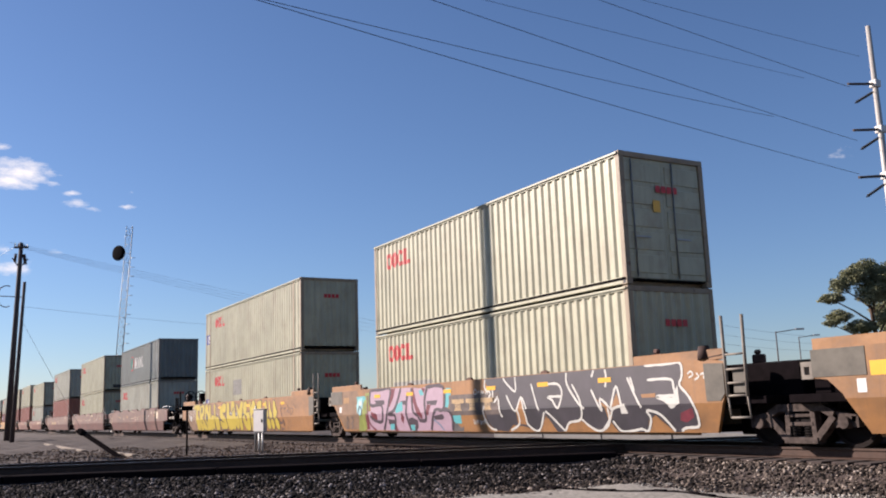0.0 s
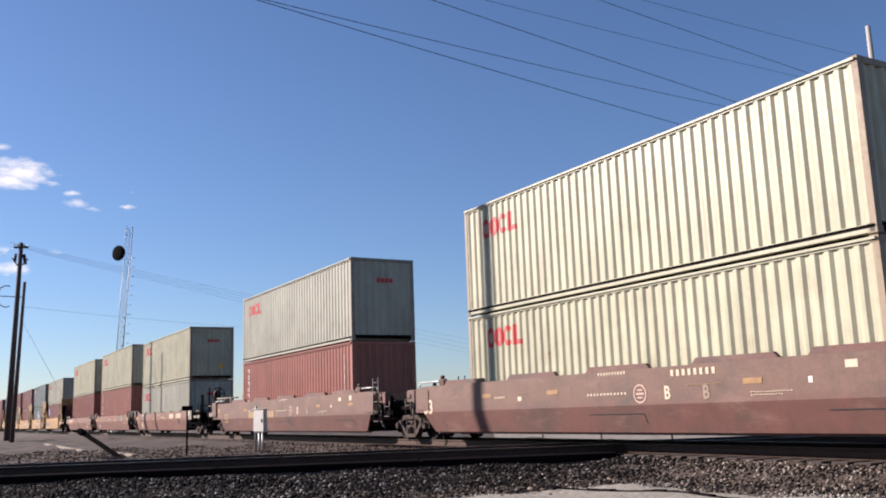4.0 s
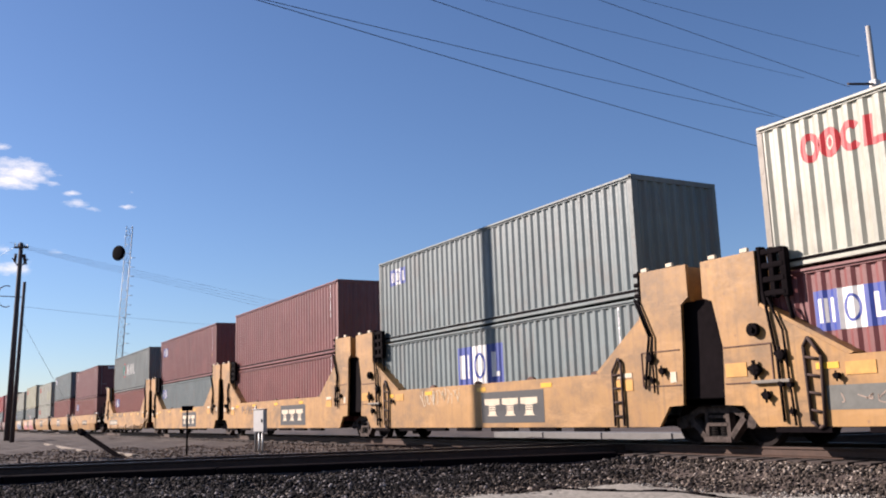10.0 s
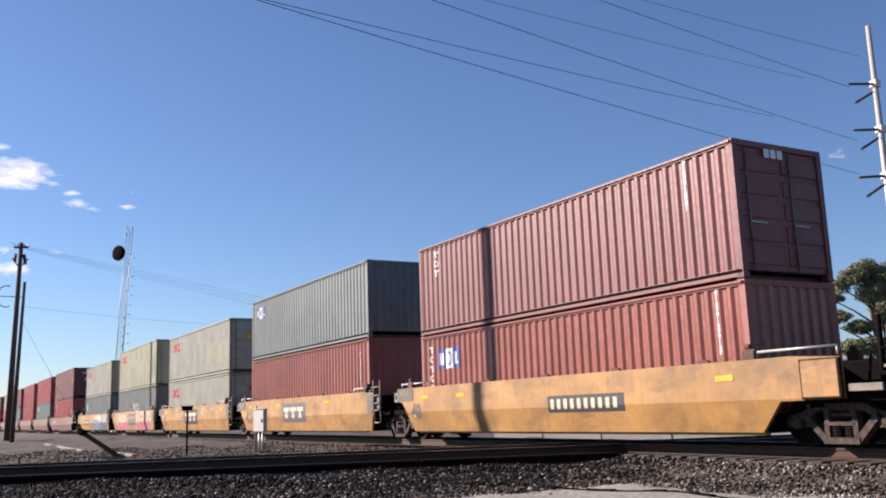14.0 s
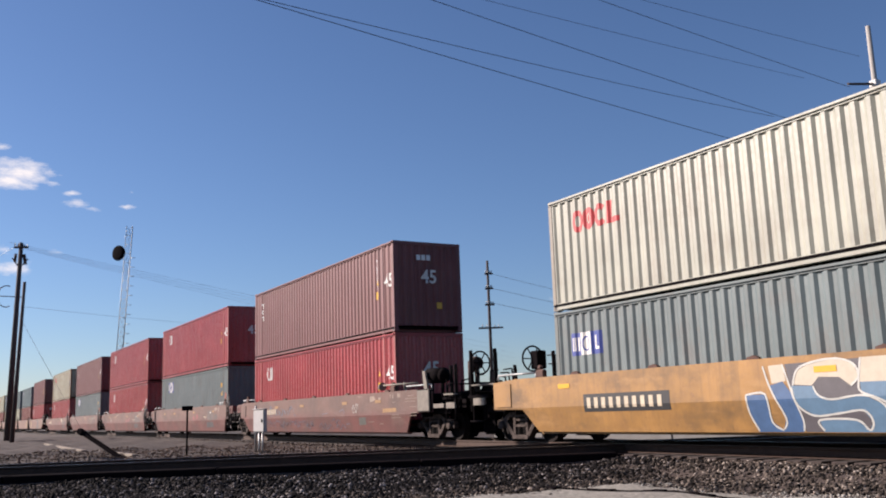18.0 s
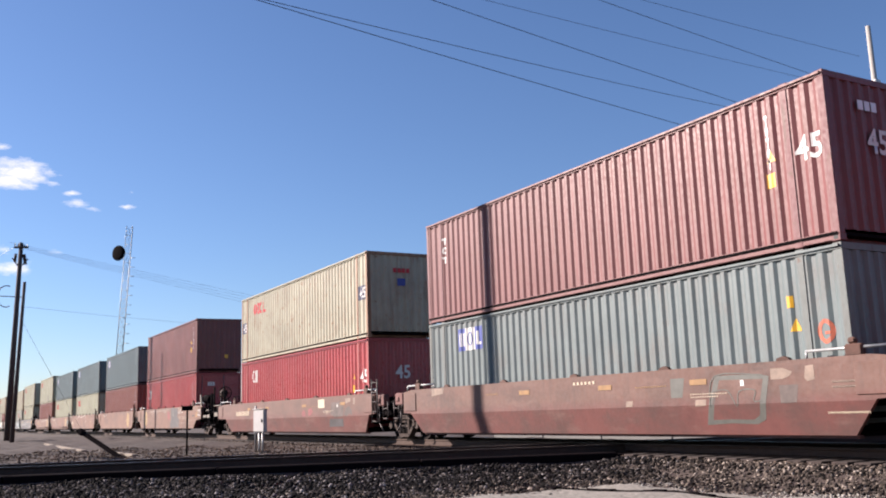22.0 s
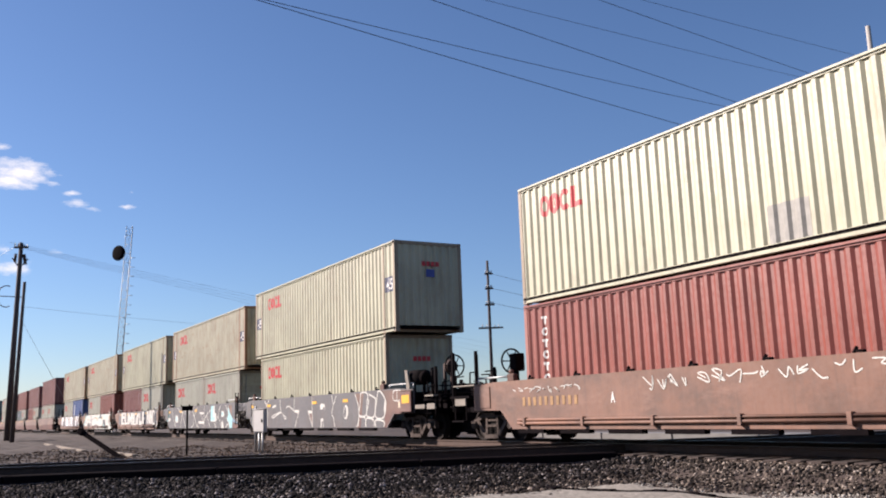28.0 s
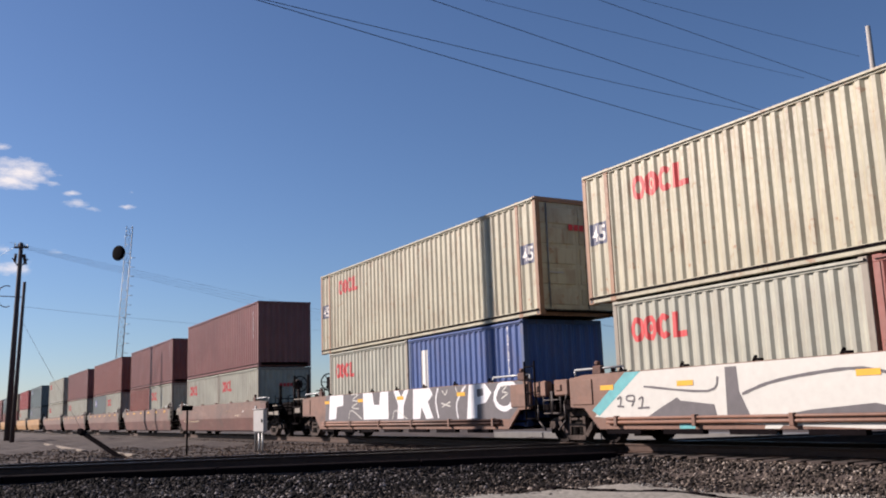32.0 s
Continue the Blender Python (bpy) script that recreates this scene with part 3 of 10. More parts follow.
def letters(text, height, width, bold=0.0):
    """Text as a flat bmesh, its box from (0, 0) to (width, height), in the built-in font."""
    cu = bpy.data.curves.new("letters", "FONT")
    cu.body, cu.size, cu.offset, cu.resolution_u = text, 1.0, bold, 2
    ob = bpy.data.objects.new("letters", cu)
    scene.collection.objects.link(ob)
    dg = bpy.context.evaluated_depsgraph_get()
    me = bpy.data.meshes.new_from_object(ob.evaluated_get(dg))
    bpy.data.objects.remove(ob)
    bm = bmesh.new()
    bm.from_mesh(me)
    bpy.data.meshes.remove(me)
    xs = [v.co.x for v in bm.verts]
    ys = [v.co.y for v in bm.verts]
    x0, x1, y0, y1 = min(xs), max(xs), min(ys), max(ys)
    for v in bm.verts:
        v.co = ((v.co.x - x0) / (x1 - x0) * width, 0, (v.co.y - y0) / (y1 - y0) * height)
    return bm


def drape(bm, name, mat, parent, at, breaks_x, breaks_z, level, lift, label=""):
    """Lays a flat shape, moved by at = (x, z), on a folded surface y = level(x, z)."""
    for v in bm.verts:
        v.co.x += at[0]
        v.co.z += at[1]
    if not bm.verts:
        return None
    lo, hi = min(v.co.x for v in bm.verts), max(v.co.x for v in bm.verts)
    for b in breaks_x:
        if lo < b < hi:
            bmesh.ops.bisect_plane(bm, geom=bm.verts[:] + bm.edges[:] + bm.faces[:], plane_co=(b, 0, 0), plane_no=(1, 0, 0))
    for b in breaks_z:
        bmesh.ops.bisect_plane(bm, geom=bm.verts[:] + bm.edges[:] + bm.faces[:], plane_co=(0, 0, b), plane_no=(0, 0, 1))
    for v in bm.verts:
        v.co.y += level(v.co.x, v.co.z) - lift
    for f in bm.faces:
        if f.normal.y > 0:
            f.normal_flip()
    me = bpy.data.meshes.new(name)
    bm.normal_update()
    bm.to_mesh(me)
    bm.free()
    me.materials.append(mat)
    return part(name, me, parent, label=label)


def on_ribs(parent, pts, bm, name, mat, x, z, label="", lift=0.004):
    """A marking on the ribbed near side."""
    return drape(bm, name, mat, parent, (x, z), [p[0] for p in pts], (), lambda u, v: depth_at(pts, u), lift, label)


def word_mark(u=-1.0, z=2.0, size=1.0, mat=None):
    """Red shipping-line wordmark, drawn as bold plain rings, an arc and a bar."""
    def f(ob, near, pts, length, height):
        x0 = -length / 2 + (u if u > 0 else 0.75)
        s = size
        polys = []
        for i, (a0, a1) in enumerate(((0, 360), (0, 360), (42, 318))):
            polys += ring(0.2 * s + i * 0.385 * s, 0.25 * s, 0.205 * s, 0.255 * s, 0.125 * s, 18, a0, a1)
        polys += [disc(0.585 * s, 0.25 * s, 0.05 * s, 0.08 * s, 10), rect(1.2 * s, 1.34 * s, 0, 0.5 * s, 0.03), rect(1.34 * s, 1.6 * s, 0, 0.12 * s)]
        tagged(on_ribs(near, pts, flat_shape(polys), "red_wordmark", mat or RED, x0, height - 0.85 * 1.0 if z is None else z), "faded red shipping-line wordmark", kind="stuff")
    return f


def end_mark(mat, z=2.1, n=4, y=0.35, w=0.13, h=0.15, gap=0.165, label="small painted wordmark"):
    """Small wordmark on the end that faces ahead, as plain blocks."""
    def f(ob, near, pts, length, height):
        rows = [(0, 0.004, y - 0.6 + i * gap, y - 0.6 + i * gap + w, z, z + h) for i in range(n)]
        part("end_wordmark", boxes(("end_wordmark", mat.name, z, n, y, w, h), rows, mat), ob, (length / 2 + 0.003, 0, 0), label)
    return f


def end_text(text, y, z, size, mat, label):
    def f(ob, near, pts, length, height):
        bm = letters(text, size, size * 0.62 * len(text), 0.02)
        me = bpy.data.meshes.new("end_number")
        bm.to_mesh(me)
        bm.free()
        me.materials.append(mat)
        part("end_number", me, ob, (length / 2 + 0.008, y, z), label, turn=(0, 0, 90))
    return f


def end_patch(y, z, w, h, mat, label="yellow caution label"):
    def f(ob, near, pts, length, height):
        part("end_label", boxes(("end_label", mat.name, w, h), [(0, 0.004, 0, w, 0, h)], mat), ob, (length / 2 + 0.004, y, z), label)
    return f


def blue_logo(u, z, size=1.0):
    """Three square fields, blue, white and blue, each with a plain inner block."""
    def f(ob, near, pts, length, height):
        x0 = -length / 2 + u
        s = size
        for a in (0, 0.72):
            on_ribs(near, pts, flat_shape([rect(a * s, (a + 0.36) * s, 0, 0.5 * s)]), "blue_field", BLUE, x0, z, "blue logo field")
        on_ribs(near, pts, flat_shape([rect(0.36 * s, 0.72 * s, 0, 0.5 * s)]), "white_field", WHITE, x0, z, "white logo field")
        inner = [rect(0.07 * s, 0.13 * s, 0.1 * s, 0.4 * s), rect(0.16 * s, 0.2 * s, 0.1 * s, 0.4 * s), rect(0.24 * s, 0.3 * s, 0.1 * s, 0.4 * s),
                 rect(0.83 * s, 0.9 * s, 0.1 * s, 0.4 * s), rect(0.9 * s, 1.0 * s, 0.1 * s, 0.16 * s)]
        on_ribs(near, pts, flat_shape(inner), "white_bars", WHITE, x0, z, "", 0.007)
        on_ribs(near, pts, flat_shape(ring(0.54 * s, 0.25 * s, 0.12 * s, 0.17 * s, 0.035 * s)), "blue_ring", BLUE, x0, z, "", 0.007)
    return f


def big_logo(u, z, size=1.0):
    """Large white letter-like blocks after a red and green oval emblem."""
    def f(ob, near, pts, length, height):
        x0 = -length / 2 + u + 0.3
        s = size

        def wide(polys):
            return flat_shape([[(a * 1.2, b) for a, b in p] for p in polys])

        on_ribs(near, pts, wide(ring(0.5 * s, 0.5 * s, 0.42 * s, 0.52 * s, 0.08 * s, 18, -120, 150)), "red_oval", RED, x0, z, "red oval emblem")
        on_ribs(near, pts, wide([[(0.05 * s, 0.4 * s), (0.4 * s, 0.1 * s), (0.72 * s, 0.4 * s), (0.6 * s, 0.95 * s), (0.2 * s, 0.85 * s)]]), "green_patch", GREENM, x0, z, "green emblem patch", 0.006)
        on_ribs(near, pts, wide([[(0.45 * s, 0.08 * s), (0.6 * s, 0.1 * s), (0.6 * s, 0.42 * s), (0.42 * s, 0.5 * s)]]), "white_patch", WHITE, x0, z, "", 0.008)
        stem = [[(1.25, 0.12), (1.38, 0.12), (1.41, 0.82), (1.28, 0.82)], [(1.41, 0.82), (1.56, 0.28), (1.66, 0.28), (1.5, 0.82)], [(1.66, 0.28), (1.8, 0.82), (1.72, 0.82), (1.6, 0.42)], [(1.8, 0.82), (1.95, 0.82), (1.97, 0.12), (1.8, 0.12)],
                [(1.18, 0.12), (1.46, 0.12), (1.46, 0.17), (1.18, 0.17)], [(1.74, 0.12), (2.04, 0.12), (2.04, 0.17), (1.74, 0.17)], [(1.18, 0.77), (1.42, 0.77), (1.42, 0.82), (1.18, 0.82)], [(1.8, 0.77), (2.04, 0.77), (2.04, 0.82), (1.8, 0.82)]]
        white = {"white_stem_letter": [[(a * s, b * s) for a, b in p] for p in stem], "white_ring_letter": ring(2.5 * s, 0.47 * s, 0.30 * s, 0.37 * s, 0.11 * s),
                 "white_foot_letter": [rect(3.05 * s, 3.19 * s, 0.12 * s, 0.82 * s), rect(2.97 * s, 3.27 * s, 0.77 * s, 0.82 * s), rect(3.19 * s, 3.5 * s, 0.12 * s, 0.2 * s), rect(3.44 * s, 3.52 * s, 0.12 * s, 0.36 * s)]}
        for name, polys in white.items():
            tagged(on_ribs(near, pts, wide(polys), name, WHITE, x0, z), "large white painted letter block", kind="stuff")
    return f


def white_logo(u, z, size=1.0):
    """White rounded arc and two blocks."""
    def f(ob, near, pts, length, height):
        x0 = -length / 2 + u
        s = size
        polys = ring(0.2 * s, 0.26 * s, 0.2 * s, 0.26 * s, 0.09 * s, 12, 60, 300)
        polys += [[(0.28 * s, 0), (0.38 * s, 0), (0.56 * s, 0.52 * s), (0.42 * s, 0.52 * s)], rect(0.5 * s, 0.6 * s, 0, 0.52 * s), rect(0.68 * s, 0.78 * s, 0, 0.52 * s)]
        on_ribs(near, pts, flat_shape(polys), "white_wordmark", WHITE, x0, z, "white leasing wordmark")
    return f


def side_stack(u, z, n, mat=None, size=0.2, step=0.27):
    """A column of small white blocks running down the side."""
    def f(ob, near, pts, length, height):
        x0 = (-length / 2 + u) if u > 0 else (length / 2 + u)
        polys = []
        for i in range(n):
            v = z - i * step
            polys += [rect(0, size, v, v + 0.06), rect(size * 0.35, size * 0.65, v - 0.13, v)] if i % 2 == 0 else ring(size / 2, v - 0.03, size / 2, 0.1, 0.05, 10)
        on_ribs(near, pts, flat_shape(polys), "white_column", mat or WHITE, x0, 0, "white lettering column down the side")
    return f


def side_text(text, u, z, size, mat, panel=None):
    """A number that can be read, on the side; with a coloured panel behind it."""
    def f(ob, near, pts, length, height):
        x0 = (-length / 2 + u) if u > 0 else (length / 2 + u)
        w = size * 0.62 * len(text)
        if panel:
            on_ribs(near, pts, flat_shape([rect(-0.06, w + 0.06, -0.06, size + 0.06)]), "number_panel", panel, x0, z)
        on_ribs(near, pts, letters(text, size, w, 0.02), "size_number", mat, x0, z, "painted length number", 0.008)
    return f


def patch(u, z, w, h, mat, label=""):
    def f(ob, near, pts, length, height):
        x0 = (-length / 2 + u) if u > 0 else (length / 2 + u)
        on_ribs(near, pts, flat_shape([rect(0, w, 0, h)]), "paint_patch", mat, x0, z, label)
    return f


def sprayed_loop(u, z, r, mat, label=""):
    def f(ob, near, pts, length, height):
        on_ribs(near, pts, flat_shape(ring(0, 0, r, r * 1.2, r * 0.42) + [rect(-r * 0.1, r * 0.62, -r * 0.3, 0)]), "spray_mark", mat, length / 2 + u, z, label)
    return f


def triangle(u, z, s, mat):
    def f(ob, near, pts, length, height):
        x0 = (-length / 2 + u) if u > 0 else (length / 2 + u)
        on_ribs(near, pts, flat_shape([[(0, 0), (s, 0), (s / 2, s)]]), "warning_triangle", mat, x0, z, "yellow warning triangle")
    return f


# ---- train: well cars ----
AXLE_Z = RAIL_TOP + 0.42


def bar2(bm, a, b, w, y0, y1):
    """Flat bar in the xz-plane from a to b, w wide, between y0 and y1."""
    a, b = Vector((a[0], 0, a[1])), Vector((b[0], 0, b[1]))
    d = (b - a).normalized()
    n = Vector((-d.z, 0, d.x)) * w / 2
    c = [a + n, a - n, b - n, b + n]
    v = [bm.verts.new((p.x, y, p.z)) for y in (y0, y1) for p in c]
    for f in ((0, 1, 2, 3), (7, 6, 5, 4), (0, 4, 5, 1), (1, 5, 6, 2), (2, 6, 7, 3), (3, 7, 4, 0)):
        bm.faces.new([v[i] for i in f])


def side_frame_mesh():
    """Cast side frame: a short deep basket round the springs, thin arms out to the journals."""
    bm = bmesh.new()
    z = AXLE_Z
    y0, y1 = -0.09, 0.09
    for s in (-1, 1):
        bar2(bm, (s * 0.66, z + 0.10), (s * 0.30, z - 0.27), 0.11, y0, y1)
        bar2(bm, (s * 0.66, z + 0.13), (s * 0.42, z + 0.25), 0.12, y0, y1)
        bar2(bm, (s * 0.27, z - 0.25), (s * 0.25, z + 0.22), 0.09, y0 + 0.01, y1 - 0.01)
        bar2(bm, (s * 1.04, z + 0.06), (s * 0.62, z + 0.14), 0.11, y0 + 0.05, y1)
        bar2(bm, (s * 1.02, z - 0.08), (s * 1.02, z + 0.1), 0.12, y0 + 0.05, y1)
        bar2(bm, (s * 0.68, z - 0.08), (s * 0.67, z + 0.12), 0.08, y0 + 0.05, y1)
        rod(bm, (s * 0.85, -0.12, z), (s * 0.85, 0.05, z), 0.10, 0.10, 12)
    bar2(bm, (-0.46, z + 0.25), (0.46, z + 0.25), 0.12, y0, y1)
    bar2(bm, (-0.33, z - 0.29), (0.33, z - 0.29), 0.10, y0 - 0.02, y1 + 0.02)
    bar2(bm, (-0.25, z - 0.02), (0.25, z - 0.02), 0.06, y0, y1 - 0.06)
    bar2(bm, (-0.25, z + 0.12), (0.25, z + 0.12), 0.05, y0 + 0.02, y1 - 0.06)
    return mesh_from(bm, "side_frame", FRAMEM)


def spring_mesh():
    """Nest of two coil springs."""
    bm = bmesh.new()
    prof = []
    for k in range(6):
        prof += [(0.11, AXLE_Z - 0.23 + k * 0.045), (0.08, AXLE_Z - 0.21 + k * 0.045)]
    for x in (-0.12, 0.12):
        n0 = len(bm.verts)
        lathe(bm, prof, 10, "z")
        bm.verts.ensure_lookup_table()
        for v in bm.verts[n0:]:
            v.co.x += x
    return mesh_from(bm, "spring", TRUCKM)


def wheelset_mesh():
    bm = bmesh.new()
    rod(bm, (0, -0.9, 0), (0, 0.9, 0), 0.075, 0.075, 10)
    for s in (-1, 1):
        a = 0.675 * s
        lathe(bm, [(0.10, a - 0.10 * s), (0.12, a + 0.02 * s), (0.30, a + 0.015 * s), (0.35, a - 0.02 * s), (0.45, a - 0.035 * s), (0.44, a), (0.42, a + 0.02 * s), (0.415, a + 0.12 * s), (0.36, a + 0.12 * s), (0.33, a + 0.06 * s), (0.13, a + 0.05 * s), (0.11, a + 0.13 * s)], 28)
    return mesh_from(bm, "wheelset", WHEELM)


WHEELS = {-1: [], 1: []}


def truck(car, x):
    """Two-axle freight truck under a car: bolster with side frames, springs and wheelsets."""
    t = part("truck", boxes(("truck",), [(-0.2, 0.2, -1.0, 1.0, AXLE_Z - 0.1, AXLE_Z + 0.2), (-0.3, 0.3, -0.35, 0.35, AXLE_Z + 0.1, AXLE_Z + 0.32)], TRUCKM, 0.02), car, (x, 0, 0), "dusty cast-steel truck")
    for s in (-1, 1):
        part("side_frame", cached("side_frame", side_frame_mesh), t, (0, s * 0.99, 0))
        part("spring", cached("spring", spring_mesh), t, (0, s * 0.97, 0))
        w = part("wheelset", cached("wheelset", wheelset_mesh), t, (s * 0.85, 0, AXLE_Z))
        WHEELS[s].append(w)
    return t


# kind: top of side, fold height, foot inset, halves (ahead, behind) at joints and at couplers, floor underside
KINDS = {
    "deep": dict(top=1.82, fold=1.03, inset=0.11, art=(8.9, 9.1), coup=(10.2, 10.3), low=0.49),
    "deep_brown": dict(top=1.74, fold=1.03, inset=0.11, art=(8.6, 8.6), coup=(10.2, 9.93), low=0.49),
    "shallow": dict(top=1.52, fold=1.12, inset=0.11, art=(6.70, 6.35), coup=(8.0, 8.0), low=0.51),
    "tall": dict(top=1.70, fold=None, inset=0.0, art=(7.7, 7.75), coup=(8.18, 8.2), low=0.60),
    "yellow": dict(top=1.74, fold=1.05, inset=0.11, art=(7.05, 7.05), coup=(8.2, 8.27), low=0.50),
    "long": dict(top=1.68, fold=0.99, inset=0.11, art=(7.95, 7.95), coup=(9.64, 9.53), low=0.46),
    "flat": dict(top=1.76, fold=None, inset=0.0, art=(6.75, 7.25), coup=(8.47, 8.0), low=0.60),
    "piped": dict(top=1.71, fold=None, inset=0.0, art=(6.75, 7.25), coup=(7.96, 8.0), low=0.56),
}
SIDE_Y = -1.52


def side_level(k):
    fold, inset, low = k["fold"], k["inset"], k["low"]
    if fold is None:
        return lambda z: SIDE_Y
    return lambda z: SIDE_Y + (0 if z >= fold else inset * (fold - z) / (fold - low))


def side_outline(kind, k, xl, xr, l_end, r_end):
    low, top = k["low"], k["top"]
    sill = 1.03
    if kind == "tall":
        def riser(x, d, end):
            # outline of a tall end riser, from the foot of its inner slope outwards
            slope = [(2.6, top), (1.24, 2.66), (1.22, 2.97), (1.14, 3.02), (1.13, 3.64)] if d > 0 else [(3.35, top), (1.71, 2.64), (1.72, 3.60)]
            if end == "coup":
                slope += [(0.58, 3.64), (0.62, 2.83), (0.0, 1.45), (0.0, 1.03), (1.2, 1.01), (1.6, low)]
            elif d > 0:
                slope += [(-0.13, 3.62), (-0.13, 3.0), (0.07, 2.87), (0.11, 2.0), (0.2, 1.0), (0.57, 0.98), (0.87, low)]
            else:
                slope += [(0.46, 3.60), (0.45, 2.93), (0.67, 2.85), (0.84, 2.0), (0.78, 0.98), (1.2, 0.96), (1.5, low)]
            return [(x - d * a, z) for a, z in slope]
        return riser(xr, 1, r_end) + riser(xl, -1, l_end)[::-1]
    out = []
    for x, d, end in ((xr, 1, r_end), (xl, -1, l_end)):
        run = 1.72 if end == "coup" else 0.95
        seq = [(x - d * 0.0, top - 0.06), (x, sill), (x - d * (run - 0.5), sill - 0.02), (x - d * run, low)]
        if end == "coup":
            seq = [(x - d * 0.95, top)] + seq[0:]
            seq[1] = (x, top - 0.06)
        elif kind == "shallow":
            seq = [(x - d * 0.95, top), (x - d * 0.26, top + 0.19), (x, top + 0.2), (x, sill), (x - d * (0.06 if d > 0 else 0.32), low)]
        elif kind in ("deep", "yellow") and d > 0:
            seq = [(x - 0.5, top), (x, top - 0.06), (x, 1.2), (x - 0.36, low)]
        elif kind in ("deep", "yellow"):
            seq = [(x + 0.5, top), (x, top - 0.04), (x, 1.36), (x + 0.25, 1.33), (x + 0.5, 1.1), (x + 0.85, low)]
        else:
            seq = [(x - d * 0.5, top)] + seq
        out.append(seq)
    return out[0] + out[1][::-1]


def well_car(name, s, kind, l_end, r_end, colour, label, pitch_l, pitch_r, decor=(), group="articulated well cars"):
    k = KINDS[kind]
    m = PAINTS[colour]
    xr = k["art"][0] if r_end == "art" else k["coup"][0]
    xl = -(k["art"][1] if l_end == "art" else k["coup"][1])
    car = thing(name, (s, TRAIN_Y, 0), label, "well car", group)
    level = side_level(k)
    outline = side_outline(kind, k, xl, xr, l_end, r_end)
    key = (kind, l_end, r_end, colour)
    cuts = [k["fold"]] if k["fold"] else []
    near = None
    for sd in (-1, 1):
        ol = outline if sd < 0 else [(-x, z) for x, z in outline]
        o = part("side_sill", plate(("side_sill", *key, sd), ol, 0.07, m, level, cuts), car, turn=(0, 0, 0 if sd < 0 else 180))
        near = near or o
    inner_l, inner_r = (xl + (1.72 if l_end == "coup" else 0.95)), (xr - (1.72 if r_end == "coup" else 0.95))
    if kind == "tall":
        inner_l, inner_r = xl + 1.6, xr - 1.6
    top = k["top"]
    # top chord lip
    t0, t1 = (xl + 3.0, xr - 3.0) if kind == "tall" else (xl + 1.0, xr - 1.0)
    for sd in (-1, 1):
        part("top_chord", boxes(("top_chord", *key, sd), [(t0, t1, *((0.073, 0.12) if sd < 0 else (-0.12, -0.073)), top - 0.085, top + 0.004)], m, 0.006), car, (0, sd * 1.52, 0))
    part("well_floor", boxes(("well_floor", *key), [(inner_l, inner_r, -1.25, 1.25, k["low"] - 0.02, k["low"] + 0.03)] + [(x - 0.15, x + 0.15, -1.3, 1.3, k["low"] + 0.02, 0.6) for x in (inner_l + 0.4, 0, inner_r - 0.4)], DARK), car)
    if k["fold"] is None:
        n = 7
        step = (inner_r - inner_l - 0.5) / n
        blocks = [(inner_l + 0.25 + i * step, inner_l + 0.25 + (i + 0.62) * step, -0.02, 0.12, k["low"] - 0.09, k["low"] + 0.004) for i in range(n)]
        for sd in (-1, 1):
            part("bottom_flange", boxes(("bottom_flange", *key), blocks, DARK), car, (0, sd * 1.52 if sd < 0 else 1.42, 0))
    else:
        for sd in (-1, 1):
            part("bottom_flange", boxes(("bottom_flange", *key), [(inner_l, inner_r, -0.02, 0.08, k["low"] - 0.05, k["low"] + 0.005)], m), car, (0, sd * 1.31 if sd < 0 else 1.25, 0))
    if kind == "piped":
        for sd in (-1, 1):
            part("brake_pipe", rods(("brake_pipe", *key), [((inner_l + 0.3, 0, 0.78), (inner_r - 0.3, 0, 0.78), 0.028), ((inner_l + 0.3, 0, 0.70), (inner_r - 0.3, 0, 0.70), 0.035)], m), car, (0, sd * 1.565, 0))
            for x in np.linspace(inner_l + 0.6, inner_r - 0.6, 6):
                part("pipe_bracket", boxes(("pipe_bracket", colour), [(-0.05, 0.05, -0.06, 0.06, 0.62, 0.83)], m, 0.01), car, (x, sd * 1.555, 0))
    if kind == "deep_brown":
        # long low wedge covers along the sill
        g = plate(("guide_cover", colour), [(-1.0, 0), (1.0, 0), (0.9, 0.10), (-0.88, 0.12)], 0.10, m)
        spots = [-6.0, -2.9, 0.15, 3.3, 5.9]
    elif kind in ("tall", "yellow", "deep", "shallow", "long"):
        g = plate(("guide_clip", colour), [(-0.14, 0), (0.15, 0), (0.11, 0.04), (0.01, 0.07), (-0.12, 0.04)], 0.08, RUSTYM)
        spots = np.linspace(inner_l + 1.5, inner_r - 1.2, 5)
    else:
        g = rods(("guide_bolt",), [((-0.05, 0.03, 0), (0.02, 0.03, 0.09), 0.03), ((0.0, 0.03, 0.03), (0.16, 0.03, 0.02), 0.025)], DARK)
        spots = np.linspace(inner_l + 0.7, inner_r - 0.9, 7)
    for x in spots:
        part("container_guide", g, car, (x, -1.47, top + 0.004))
    for x_end, d, end in ((xl, -1, l_end), (xr, 1, r_end)):
        pitch = pitch_l if d < 0 else pitch_r
        end_gear(car, kind, colour, x_end, d, end, top, pitch, s > -200)
    for f in decor:
        f(car, near, k)
    return car


